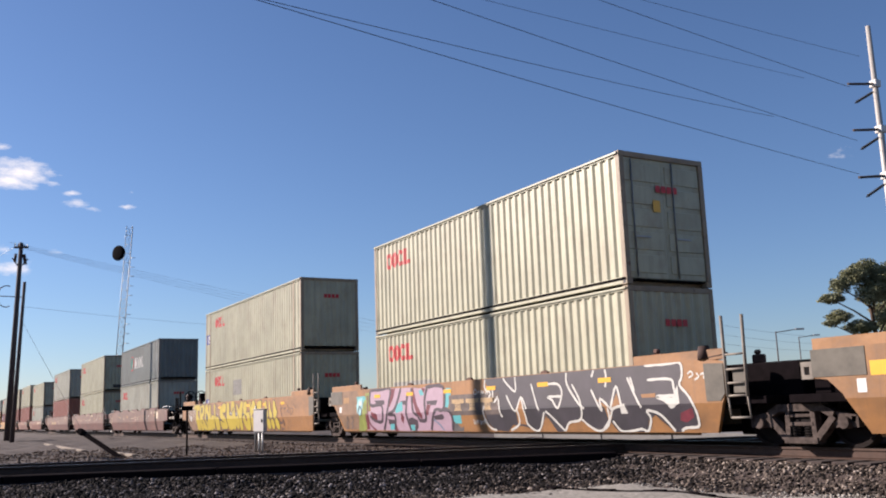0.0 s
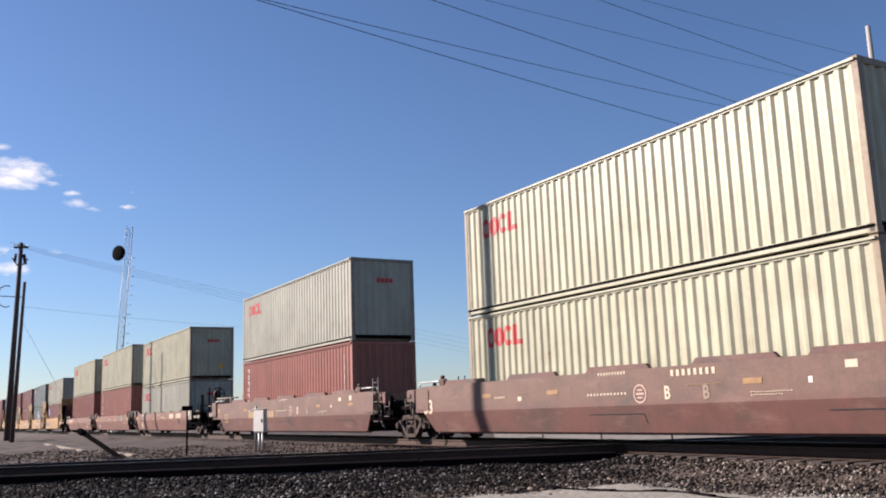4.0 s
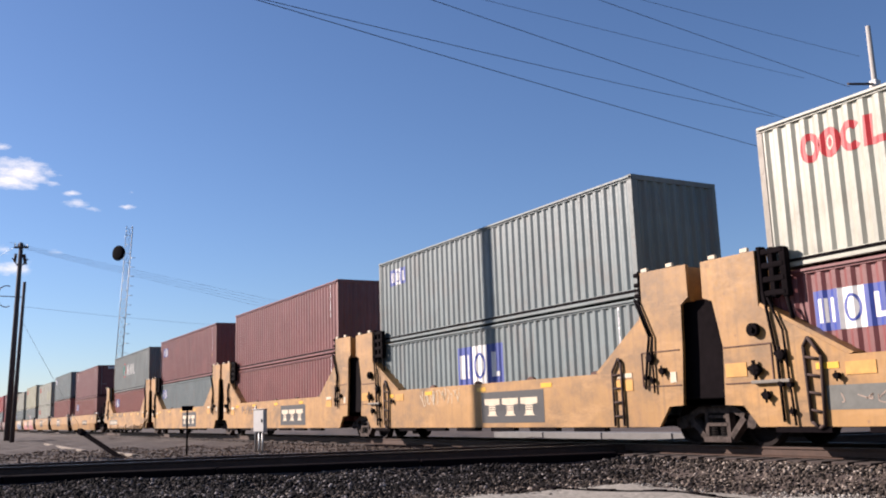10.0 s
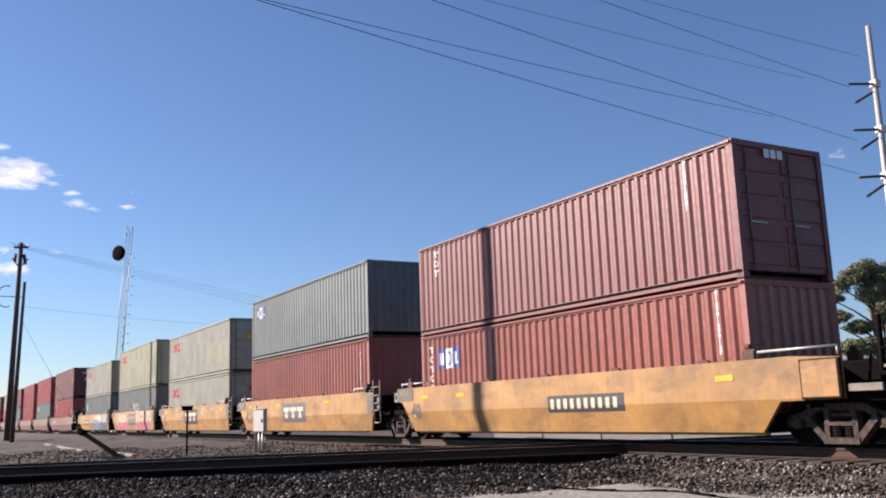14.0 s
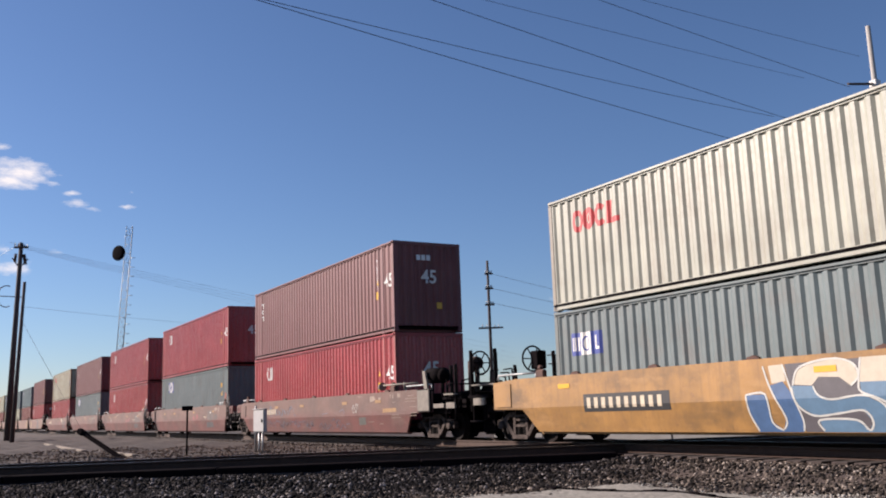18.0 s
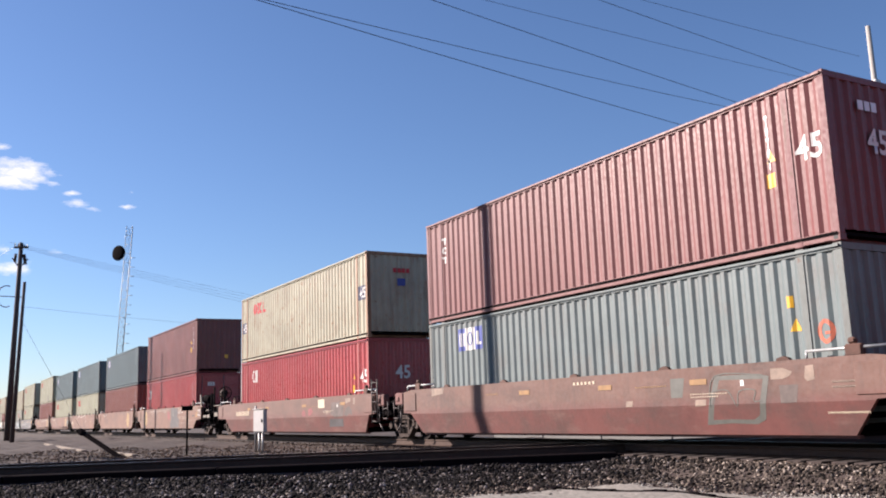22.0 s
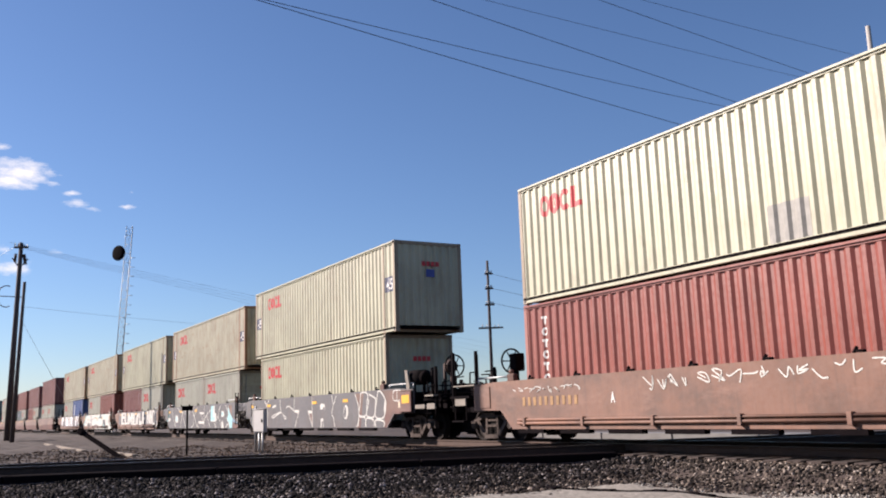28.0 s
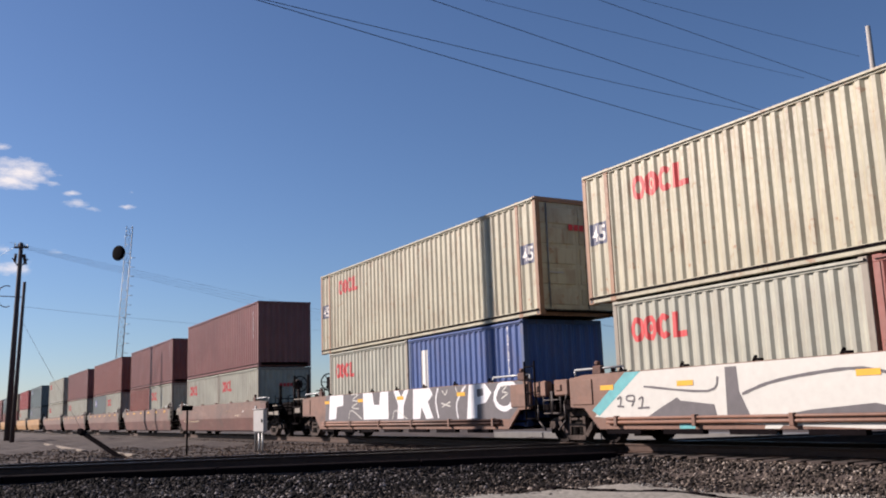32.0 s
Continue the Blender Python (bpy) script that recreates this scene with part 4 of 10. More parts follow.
def end_gear(car, kind, colour, x, d, end, top, pitch, laddered):
    """Platform, ladder, posts, truck and coupler at one end of a car."""
    m = PAINTS[colour]
    reach = pitch / 2 - abs(x)
    tag = (kind, end, d, round(reach, 2))
    # end wall of the well and the platform over the truck
    if kind == "tall":
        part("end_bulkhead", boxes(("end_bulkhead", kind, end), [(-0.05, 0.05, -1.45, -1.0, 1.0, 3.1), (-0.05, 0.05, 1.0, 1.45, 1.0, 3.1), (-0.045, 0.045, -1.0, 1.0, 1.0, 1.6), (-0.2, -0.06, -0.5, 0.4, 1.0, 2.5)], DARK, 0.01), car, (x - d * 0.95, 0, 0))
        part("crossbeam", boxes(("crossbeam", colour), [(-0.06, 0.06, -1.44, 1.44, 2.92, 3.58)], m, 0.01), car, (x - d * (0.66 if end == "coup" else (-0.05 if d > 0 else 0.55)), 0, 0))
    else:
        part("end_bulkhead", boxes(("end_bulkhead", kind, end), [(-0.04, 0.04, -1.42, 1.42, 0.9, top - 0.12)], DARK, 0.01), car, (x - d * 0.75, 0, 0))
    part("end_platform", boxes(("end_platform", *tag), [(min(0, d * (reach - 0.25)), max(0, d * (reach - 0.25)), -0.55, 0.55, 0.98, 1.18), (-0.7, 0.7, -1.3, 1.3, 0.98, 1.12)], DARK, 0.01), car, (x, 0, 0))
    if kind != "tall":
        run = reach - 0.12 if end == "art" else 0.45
        # near-black housing, its colour carries the shade inside the gap
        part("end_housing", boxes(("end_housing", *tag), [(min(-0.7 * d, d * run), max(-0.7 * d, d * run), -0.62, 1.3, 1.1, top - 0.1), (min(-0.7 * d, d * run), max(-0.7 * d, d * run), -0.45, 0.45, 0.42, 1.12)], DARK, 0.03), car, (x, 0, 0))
        for y in (-1.42, 1.42):
            part("corner_guide", boxes(("corner_guide",), [(-0.16, 0.16, -0.06, 0.06, 0, 0.2), (-0.1, 0.05, -0.05, 0.05, 0.2, 0.3)], RUSTYM, 0.03), car, (d * (6.35 if kind not in ("deep", "deep_brown", "long") else 7.15), y, top - 0.02))
    if kind == "deep":
        part("end_coaming", boxes(("end_coaming", colour, end), [(-2.4, 0, -0.03, 0.03, 0, 0.2)], m, 0.01), car, (x if d > 0 else x + 2.4, -1.46, top - 0.03))
    if end == "coup":
        truck(car, x - d * (0.1 if kind == "piped" and d < 0 else 0.3 if kind == "deep_brown" and d < 0 else 0.67 if kind in ("flat", "long") and d > 0 else 0.45))
        part("coupler", boxes(("coupler", round(reach, 2)), [(min(0, d * reach), max(0, d * reach), -0.13, 0.13, 0.86, 1.05), (min(d * (reach - 0.3), d * (reach + 0.02)), max(d * (reach - 0.3), d * (reach + 0.02)), -0.2, 0.2, 0.82, 1.1)], DARK, 0.02), car, (x, 0, 0))
        # crossover platform with hand rails
        for y in (-1.35, 1.35):
            if d < 0:
                part("step_panel", boxes(("step_panel",), [(-0.28, 0.28, -0.03, 0.03, 1.16, 1.36)], PALESTEEL, 0.01), car, (x + d * 0.95, y, 0))
                part("step", boxes(("step",), [(-0.3, 0.3, -0.12, 0.12, 0.74, 0.78), (-0.3, -0.27, -0.02, 0.02, 0.76, 1.18), (0.27, 0.3, -0.02, 0.02, 0.76, 1.18)], DARK), car, (x + d * 0.95, y, 0))
            tall_post, post_x = (2.3, 1.12) if d > 0 else (2.6, 1.3)
            part("hand_rail_post", rods(("hand_rail_post", d), [((0, 0, 1.0), (0, 0, tall_post), 0.05, 0.05, 4), ((0.09, 0, 1.0), (0.09, 0, tall_post - 0.1), 0.014)], DARK), car, (x + d * post_x, y, 0))
            part("hand_rail_post", rods(("hand_rail_post", d), [((0, 0, 1.0), (0, 0, tall_post), 0.05, 0.05, 4), ((0.09, 0, 1.0), (0.09, 0, tall_post - 0.1), 0.014)], DARK), car, (x + d * (0.42 if d > 0 else 0.55), y * 0.8, 0))
        if d > 0:
            leading_end(car, kind, m, colour, x, top)
        else:
            if kind == "deep_brown":
                part("box_frame", boxes(("box_frame", "tall"), [(-0.38, 0.38, -0.02, 0.02, 0, 0.72)], DARK), car, (x + 0.37, -1.535, 1.11))
                part("end_box", boxes(("end_box", "tall"), [(-0.35, 0.35, -0.03, 0.03, 0, 0.66)], m, 0.02), car, (x + 0.37, -1.55, 1.14), "framed steel end box")
                part("reflector_patch", boxes(("reflector_patch", 0.38, 0.22), [(-0.19, 0.19, -0.005, 0.005, 0, 0.22)], FADEDY), car, (x + 1.07, SIDE_Y - 0.006, 1.3))
                part("top_rail", rods(("top_rail",), [((0, 0, 0), (3.3, 0, -0.03), 0.03), ((0.3, 0.02, -0.02), (0.3, 0.02, -0.28), 0.05), ((1.3, 0.02, -0.02), (1.3, 0.02, -0.28), 0.05), ((2.2, 0.02, -0.02), (2.2, 0.02, -0.28), 0.06)], PALESTEEL), car, (x + 0.56, -1.46, 2.0), "long pale top rail")
            part("crossover_plate", boxes(("crossover_plate",), [(-0.55, 0.55, -0.25, 0.25, 0, 0.04)], PALESTEEL, 0.01), car, (x + d * 0.72, -1.15, 1.66))
        part("walkway", boxes(("walkway",), [(-0.5, 0.5, -1.4, 1.4, 1.36, 1.42)], DARK), car, (x + d * 0.95, 0, 0))
        part("hand_rail", rods(("hand_rail",), [((0, -1.35, 1.75), (0, 1.35, 1.75), 0.02), ((0, -1.35, 1.5), (0, 1.35, 1.5), 0.02)], DARK), car, (x + d * 1.3, 0, 0))
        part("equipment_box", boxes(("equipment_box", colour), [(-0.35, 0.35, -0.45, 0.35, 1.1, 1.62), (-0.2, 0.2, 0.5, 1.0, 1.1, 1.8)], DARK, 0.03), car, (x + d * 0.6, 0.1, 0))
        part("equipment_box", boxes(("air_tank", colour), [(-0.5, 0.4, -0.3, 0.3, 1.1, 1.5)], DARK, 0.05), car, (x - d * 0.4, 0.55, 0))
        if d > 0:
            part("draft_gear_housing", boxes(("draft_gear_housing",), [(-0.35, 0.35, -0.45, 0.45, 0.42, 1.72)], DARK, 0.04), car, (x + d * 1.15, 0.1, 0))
            if kind in ("flat", "long"):
                part("air_reservoir", rods(("air_reservoir",), [((-0.4, 0, 2.06), (0.4, 0, 2.04), 0.22, 0.22, 16), ((-0.48, 0, 2.06), (-0.4, 0, 2.06), 0.1, 0.22, 16), ((0.4, 0, 2.04), (0.48, 0, 2.04), 0.22, 0.1, 16), ((-0.3, 0, 1.1), (-0.3, 0, 1.9), 0.05), ((0.3, 0, 1.1), (0.3, 0, 1.9), 0.05)], DARK), car, (x - 0.2, -1.18, 0))
        for k in range(4):
            part("air_pipe", rods(("air_pipe", k, d), [((0, 0, 1.1), (0.1 * d, 0, 1.75 + 0.12 * k), 0.022), ((0.1 * d, 0, 1.75 + 0.12 * k), (0.5 * d, 0, 1.8 + 0.1 * k), 0.018)], DARK), car, (x + d * (0.15 + 0.28 * k), -1.1 + 0.3 * k, 0))
        if kind in ("deep", "yellow", "piped") and d < 0:
            hb = part("hand_brake", boxes(("hand_brake",), [(-0.12, 0.2, -0.14, 0.14, 1.75, 2.2), (-0.06, 0.06, -0.06, 0.06, 1.1, 1.8)], DARK, 0.03), car, (x - d * 0.8, -0.7, 0.24))
            part("brake_wheel", cached("brake_wheel", brake_wheel), hb, (-0.2, 0, 2.02))
        if d > 0:
            hb = part("hand_brake", rods(("hand_brake", "gear"), [((-0.02, 0, 2.02), (0.16, 0, 2.02), 0.2, 0.17, 14), ((-0.1, 0, 2.02), (-0.02, 0, 2.02), 0.12, 0.2, 14), ((0.16, 0, 2.02), (0.24, 0, 2.02), 0.07, 0.05, 10), ((0.0, 0.05, 1.0), (0.0, 0.05, 2.0), 0.07, 0.07, 4), ((-0.18, -0.08, 1.0), (-0.18, -0.08, 2.1), 0.05, 0.05, 4)], RUSTDARK), car, (x + {"flat": 0.65, "shallow": 1.3, "tall": 0.8, "long": 0.95}.get(kind, 1.1), -0.6, 0.30), "dark red-brown brake gear case")
            part("brake_wheel", cached("brake_wheel", brake_wheel), hb, (0.26, 0, 2.02))
    else:
        if d > 0:
            truck(car, pitch / 2 + 0.12)
        if kind != "tall":
            # rigging boxes, grab loops and hoses round the shared joint
            if kind == "shallow":
                shallow_joint(car, colour, x, d)
            elif kind in ("deep", "yellow"):
                grey_joint(car, kind, x, d, top)
            for y, o in ((-1.4, -1), (1.4, 1)):
                if kind in ("shallow", "deep", "yellow") and y < 0:
                    continue
                part("rigging_box", boxes(("rigging_box", colour), [(-0.26, 0.26, -0.1, 0.1, 0.0, 0.36), (-0.18, 0.05, -0.13, 0.13, 0.1, 0.26)], m, 0.03), car, (x + d * 0.36, y, top - 0.42))
                part("grab_loop", rods(("grab_loop",), [((-0.17, 0, 0), (-0.17, 0, -0.5), 0.018), ((0.17, 0, 0), (0.17, 0, -0.5), 0.018), ((-0.17, 0, -0.5), (0.17, 0, -0.5), 0.018), ((-0.17, 0, -0.2), (0.17, 0, -0.2), 0.014)], GALV_DARK), car, (x + d * 0.62, y + 0.05 * o, top - 0.3))
                part("joint_hose", rods(("joint_hose", d), [((0, 0, 0), (0.12 * d, 0, -0.25), 0.022), ((0.12 * d, 0, -0.25), (0.1 * d, 0, -0.6), 0.022), ((0.1 * d, 0, -0.6), (0.38 * d, 0, -0.82), 0.022)], GALV_DARK), car, (x + d * 0.15, y + 0.08 * o, top - 0.35))
                part("brake_cylinder", rods(("brake_cylinder",), [((-0.22, 0, 0), (0.22, 0, 0), 0.11, 0.11, 12), ((0.22, 0, 0), (0.5, 0, 0), 0.03)], TRUCKM), car, (x + d * 0.5, y * 0.72, 1.32))
    if kind == "tall":
        riser_fittings(car, m, colour, x, d, end, top, laddered)
    elif d > 0 and end == "art" and kind not in ("shallow", "deep", "yellow"):
        # ladder on the near and the far corner
        z1 = top + 0.42
        rows = [((-0.2, 0, 0.75), (-0.2, 0, z1), 0.022), ((0.2, 0, 0.75), (0.2, 0, z1), 0.022)] + [((-0.2, 0, z), (0.2, 0, z), 0.016) for z in np.arange(0.8, z1, 0.3)]
        for y in (-1.57, 1.57):
            part("ladder", rods(("ladder", kind, end), rows, DARK if kind in ("flat", "piped") else GALV_DARK), car, (x + 0.1, y, 0))
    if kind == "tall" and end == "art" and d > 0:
        # added black box that stands for the shade in the open joint
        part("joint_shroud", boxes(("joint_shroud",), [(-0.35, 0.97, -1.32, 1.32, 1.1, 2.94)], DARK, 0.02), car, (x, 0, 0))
    if kind not in ("tall", "shallow") and not (end == "coup" and d > 0) and not (end == "art" and kind in ("deep", "yellow")):
        part("seam_panel", boxes(("seam_panel", colour, end, round(top, 2)), [(-0.36, 0.36, -0.012, 0.012, 1.08, top - 0.1)], m, 0.006), car, (x - d * 0.42, -1.53, 0))
    if kind != "tall" and not (kind == "shallow" and end == "art"):
        part("top_handle", rods(("top_handle",), [((-0.8, 0, 0), (0.8, 0, 0.0), 0.025), ((-0.8, 0, -0.14), (-0.8, 0, 0), 0.02), ((0.8, 0, -0.14), (0.8, 0, 0), 0.02)], GALV), car, (x - d * 0.9, -1.42, top + 0.12))


def leading_end(car, kind, m, colour, x, top):
    """Near corner of a leading coupler end: framed end box, steps, slanted bracket and labels."""
    if kind != "tall":
        pale = kind in ("shallow", "long")
        part("box_frame", boxes(("box_frame",), [(-0.38, 0.38, -0.02, 0.02, 0, 0.64)], DARK), car, (x - 0.37, -1.535, 1.03))
        eb = part("end_box", boxes(("end_box", colour, pale), [(-0.355, 0.355, -0.03, 0.03, 0, 0.6)], PALESTEEL if pale else PAINTS["car_brown"] if colour == "car_grey" else m, 0.02), car, (x - 0.37, -1.55, 1.05), "dusty steel end box")
        if kind in ("flat", "shallow"):
            part("reflector_patch", boxes(("reflector_patch", 0.47, 0.24, colour), [(-0.235, 0.235, -0.005, 0.005, 0, 0.24)], YELLOW if colour == "car_grey" else AGEDYEL if kind == "shallow" else FADEDY), eb, ((-0.62, 0.02, 0.12) if colour != "car_grey" else (0.02, -0.034, 0.26)))
        if colour == "car_tan":
            part("paper_label", boxes(("paper_label",), [(-0.24, 0.24, -0.004, 0.004, 0, 0.03), (-0.24, 0.24, -0.004, 0.004, 0.26, 0.29), (-0.24, -0.21, -0.004, 0.004, 0.03, 0.26), (0.21, 0.24, -0.004, 0.004, 0.03, 0.26), (-0.015, 0.015, -0.004, 0.004, 0.03, 0.26)], WHITE), eb, (0, -0.034, 0.2))
        if kind == "shallow":
            part("label_plate", boxes(("label_plate", "door"), [(-0.1, 0.1, -0.006, 0.006, 0, 0.26)], WHITE), eb, (-0.2, -0.036, 0.2))
            part("coaming", boxes(("coaming", colour), [(-0.68, 0.68, -0.03, 0.03, 0, 0.16)], m, 0.01), car, (x - 1.35, -1.47, top - 0.01))
        if kind == "long":
            part("uncoupling_lever", rods(("uncoupling_lever",), [((-2.3, 0, 0.01), (0, 0, 0), 0.025), ((-2.32, 0, -0.02), (-2.5, 0, -0.04), 0.13, 0.09, 12), ((-0.85, 0, -0.15), (-0.85, 0, 0.06), 0.03)], PALESTEEL), car, (x - 0.86, -1.46, top + 0.2), "pale uncoupling lever")
        if kind in ("flat", "long"):
            part("slant_bracket", plate(("slant_bracket",), [(-0.1, 0.62), (0.06, 0.6), (0.2, 0.1), (0.12, 0), (0.0, 0.06)], 0.05, PALESTEEL), car, (x - 0.42, -1.5, top - 0.1))
    stair = part("side_step", boxes(("side_step",), [(-0.3, 0.3, -0.03, 0.03, 1.13, 1.25)], PALESTEEL, 0.01), car, (x + 0.36, -1.46, 0))
    part("step_panel", boxes(("step_panel", "low"), [(-0.24, 0.24, -0.03, 0.03, 1.11, 1.27)], PALESTEEL, 0.01), stair, (0.65, 0, 0))
    part("step_edge", boxes(("step_edge",), [(-0.26, 0.26, -0.08, 0.08, 1.47, 1.51)], PALESTEEL), stair, (0.65, 0, 0), "pale step edge")
    part("stirrup", rods(("stirrup",), [((-0.25, 0, 1.12), (-0.24, 0, 0.8), 0.018), ((0.25, 0, 1.12), (0.24, 0, 0.8), 0.018), ((-0.24, 0, 0.8), (0.24, 0, 0.8), 0.018)], DARK), stair, (0.65, 0, 0))
    part("grab_iron", rods(("end_grab",), [((-0.24, 0, 1.2), (-0.24, 0, 1.9), 0.018), ((0.24, 0, 1.2), (0.24, 0, 1.78), 0.018), ((-0.24, 0, 1.78), (0.24, 0, 1.78), 0.015)], DARK), stair, (0.65, 0.02, 0))


def grey_joint(car, kind, x, d, top):
    """Bare steel corner, ladder and pocket casting at the shared end of a folded-side car."""
    if d > 0:
        part("corner_plate", plate(("corner_plate", kind), [(-0.48, top - 0.08), (-0.01, top - 0.1), (-0.01, 1.19), (-0.12, 1.06), (-0.46, 1.06)], 0.03, BARESTEEL), car, (x, SIDE_Y - 0.012, 0), "bare grey-green steel corner plate")
        post = 2.56 if kind == "deep" else 2.08
        ladder = part("ladder", rods(("joint_ladder", post), [((0.04, 0, post), (0.06, 0, 1.12), 0.03), ((0.52, 0, post - 0.02), (0.5, 0, 1.12), 0.03), ((0.06, 0, 1.14), (0.1, 0, 0.76), 0.018), ((0.5, 0, 1.14), (0.54, 0, 0.76), 0.018), ((0.1, 0, 0.76), (0.54, 0, 0.76), 0.02)], PALESTEEL), car, (x, -1.53, 0), "dusty steel ladder")
        for z in (1.14, 1.36, 1.6, 1.86):
            part("rung", rods(("joint_ladder_rung",), [((0.04, 0, 0), (0.52, 0, 0), 0.02)], PALESTEEL), ladder, (0, 0, z))
        part("ladder_plate", boxes(("ladder_plate",), [(-0.15, 0.15, -0.02, 0.02, 0, 0.42)], BARESTEEL, 0.01), car, (x + 0.3, -1.46, 1.18))
        part("lift_lug", rods(("lift_lug",), [((0, 0, 0), (-0.02, 0, 0.24), 0.14, 0.1, 10), ((0.1, -0.02, 0.02), (0.55, -0.02, 0.06), 0.035)], RUSTDARK), car, (x - 0.5, -1.44, top))
    else:
        part("corner_plate", boxes(("corner_plate", kind, "trail"), [(-0.49, 0.49, -0.008, 0.04, 0, top - 1.38)], BARESTEEL, 0.004), car, (x + 0.47, SIDE_Y - 0.001, 1.37), "bare grey-green steel corner plate")
        part("pocket_casting", boxes(("pocket_casting",), [(-0.11, -0.05, -0.06, 0.06, 0, 0.28), (0.05, 0.11, -0.06, 0.06, 0, 0.28), (-0.05, 0.05, -0.06, 0.06, 0.2, 0.28), (-0.05, 0.05, -0.06, 0.06, 0, 0.07)], PALESTEEL), car, (x - 0.12, -1.46, 1.35))
        if kind == "yellow":
            part("stencil_mark", boxes(("stencil_mark",), [(0.14 * i, 0.14 * i + 0.09, -0.004, 0.004, 0, 0.17) for i in range(4)], DUSTPATCH), car, (x + 0.2, SIDE_Y - 0.012, 1.5))


def shallow_joint(car, colour, x, d):
    """Ladder unit, pocket casting and crossover plate at the shared end of a low-sided car."""
    y = -1.5
    part("guard_box", boxes(("guard_box",), [(-0.1, 0.1, -0.07, 0.05, 0, 0.34)], DARK, 0.02), car, (x - d * 0.14, y, 1.37))
    unit = part("ladder_panel", boxes(("ladder_panel",), [(-0.175, 0.175, -0.02, 0.02, 0, 0.5)], PALESTEEL, 0.01), car, (x + d * 0.4, y, 1.2), "dusty pale ladder panel")
    part("ladder_rail", rods(("joint_ladder_rail",), [((-0.24, -0.05, 0.54), (-0.24, -0.05, -0.42), 0.022), ((0.24, -0.05, 0.54), (0.24, -0.05, -0.42), 0.022), ((-0.24, -0.05, -0.42), (0.24, -0.05, -0.42), 0.018), ((-0.3, -0.05, 0.52), (0.3, -0.05, 0.52), 0.025)], GALV_DARK), unit)
    for z in (0.38, 0.16, -0.06):
        part("rung", rods(("joint_rung",), [((-0.26, -0.06, 0), (0.26, -0.06, 0), 0.018)], GALV_DARK), unit, (0, 0, z))
    part("ladder_strap", boxes(("ladder_strap", colour), [(-0.06, 0.06, -0.02, 0.02, 0, 0.5)], PAINTS[colour], 0.01), car, (x + d * 0.06, y - 0.02, 1.2))
    part("pocket_casting", boxes(("pocket_casting",), [(-0.11, -0.05, -0.06, 0.06, 0, 0.28), (0.05, 0.11, -0.06, 0.06, 0, 0.28), (-0.05, 0.05, -0.06, 0.06, 0.2, 0.28), (-0.05, 0.05, -0.06, 0.06, 0, 0.07)], PALESTEEL), car, (x + d * 0.95, -1.4, 1.36))
    part("crossover_plate", boxes(("crossover_plate",), [(-0.55, 0.55, -0.25, 0.25, 0, 0.04)], PALESTEEL, 0.01), car, (x + d * 1.0, -1.1, 1.7))
    part("reflector_patch", boxes(("reflector_patch", 0.4, 0.22), [(-0.2, 0.2, -0.005, 0.005, 0, 0.22)], AGEDYEL), car, (x - d * 0.2, SIDE_Y - 0.006, 1.125))
    part("shed_tag", boxes(("shed_tag",), [(-0.17, 0.17, -0.004, 0.004, 0, 0.28)], SLATE), car, (x - d * 1.2, SIDE_Y - 0.005, 1.13), "slate blue stencil square")
    part("hose_loop", rods(("hose_loop", d), [((0, 0, 1.3), (0.1 * d, 0, 0.95), 0.02), ((0.1 * d, 0, 0.95), (0.4 * d, 0, 0.85), 0.02), ((0.4 * d, 0, 0.85), (0.6 * d, 0, 1.05), 0.02)], GALV_DARK), car, (x + d * 0.5, -1.42, 0))


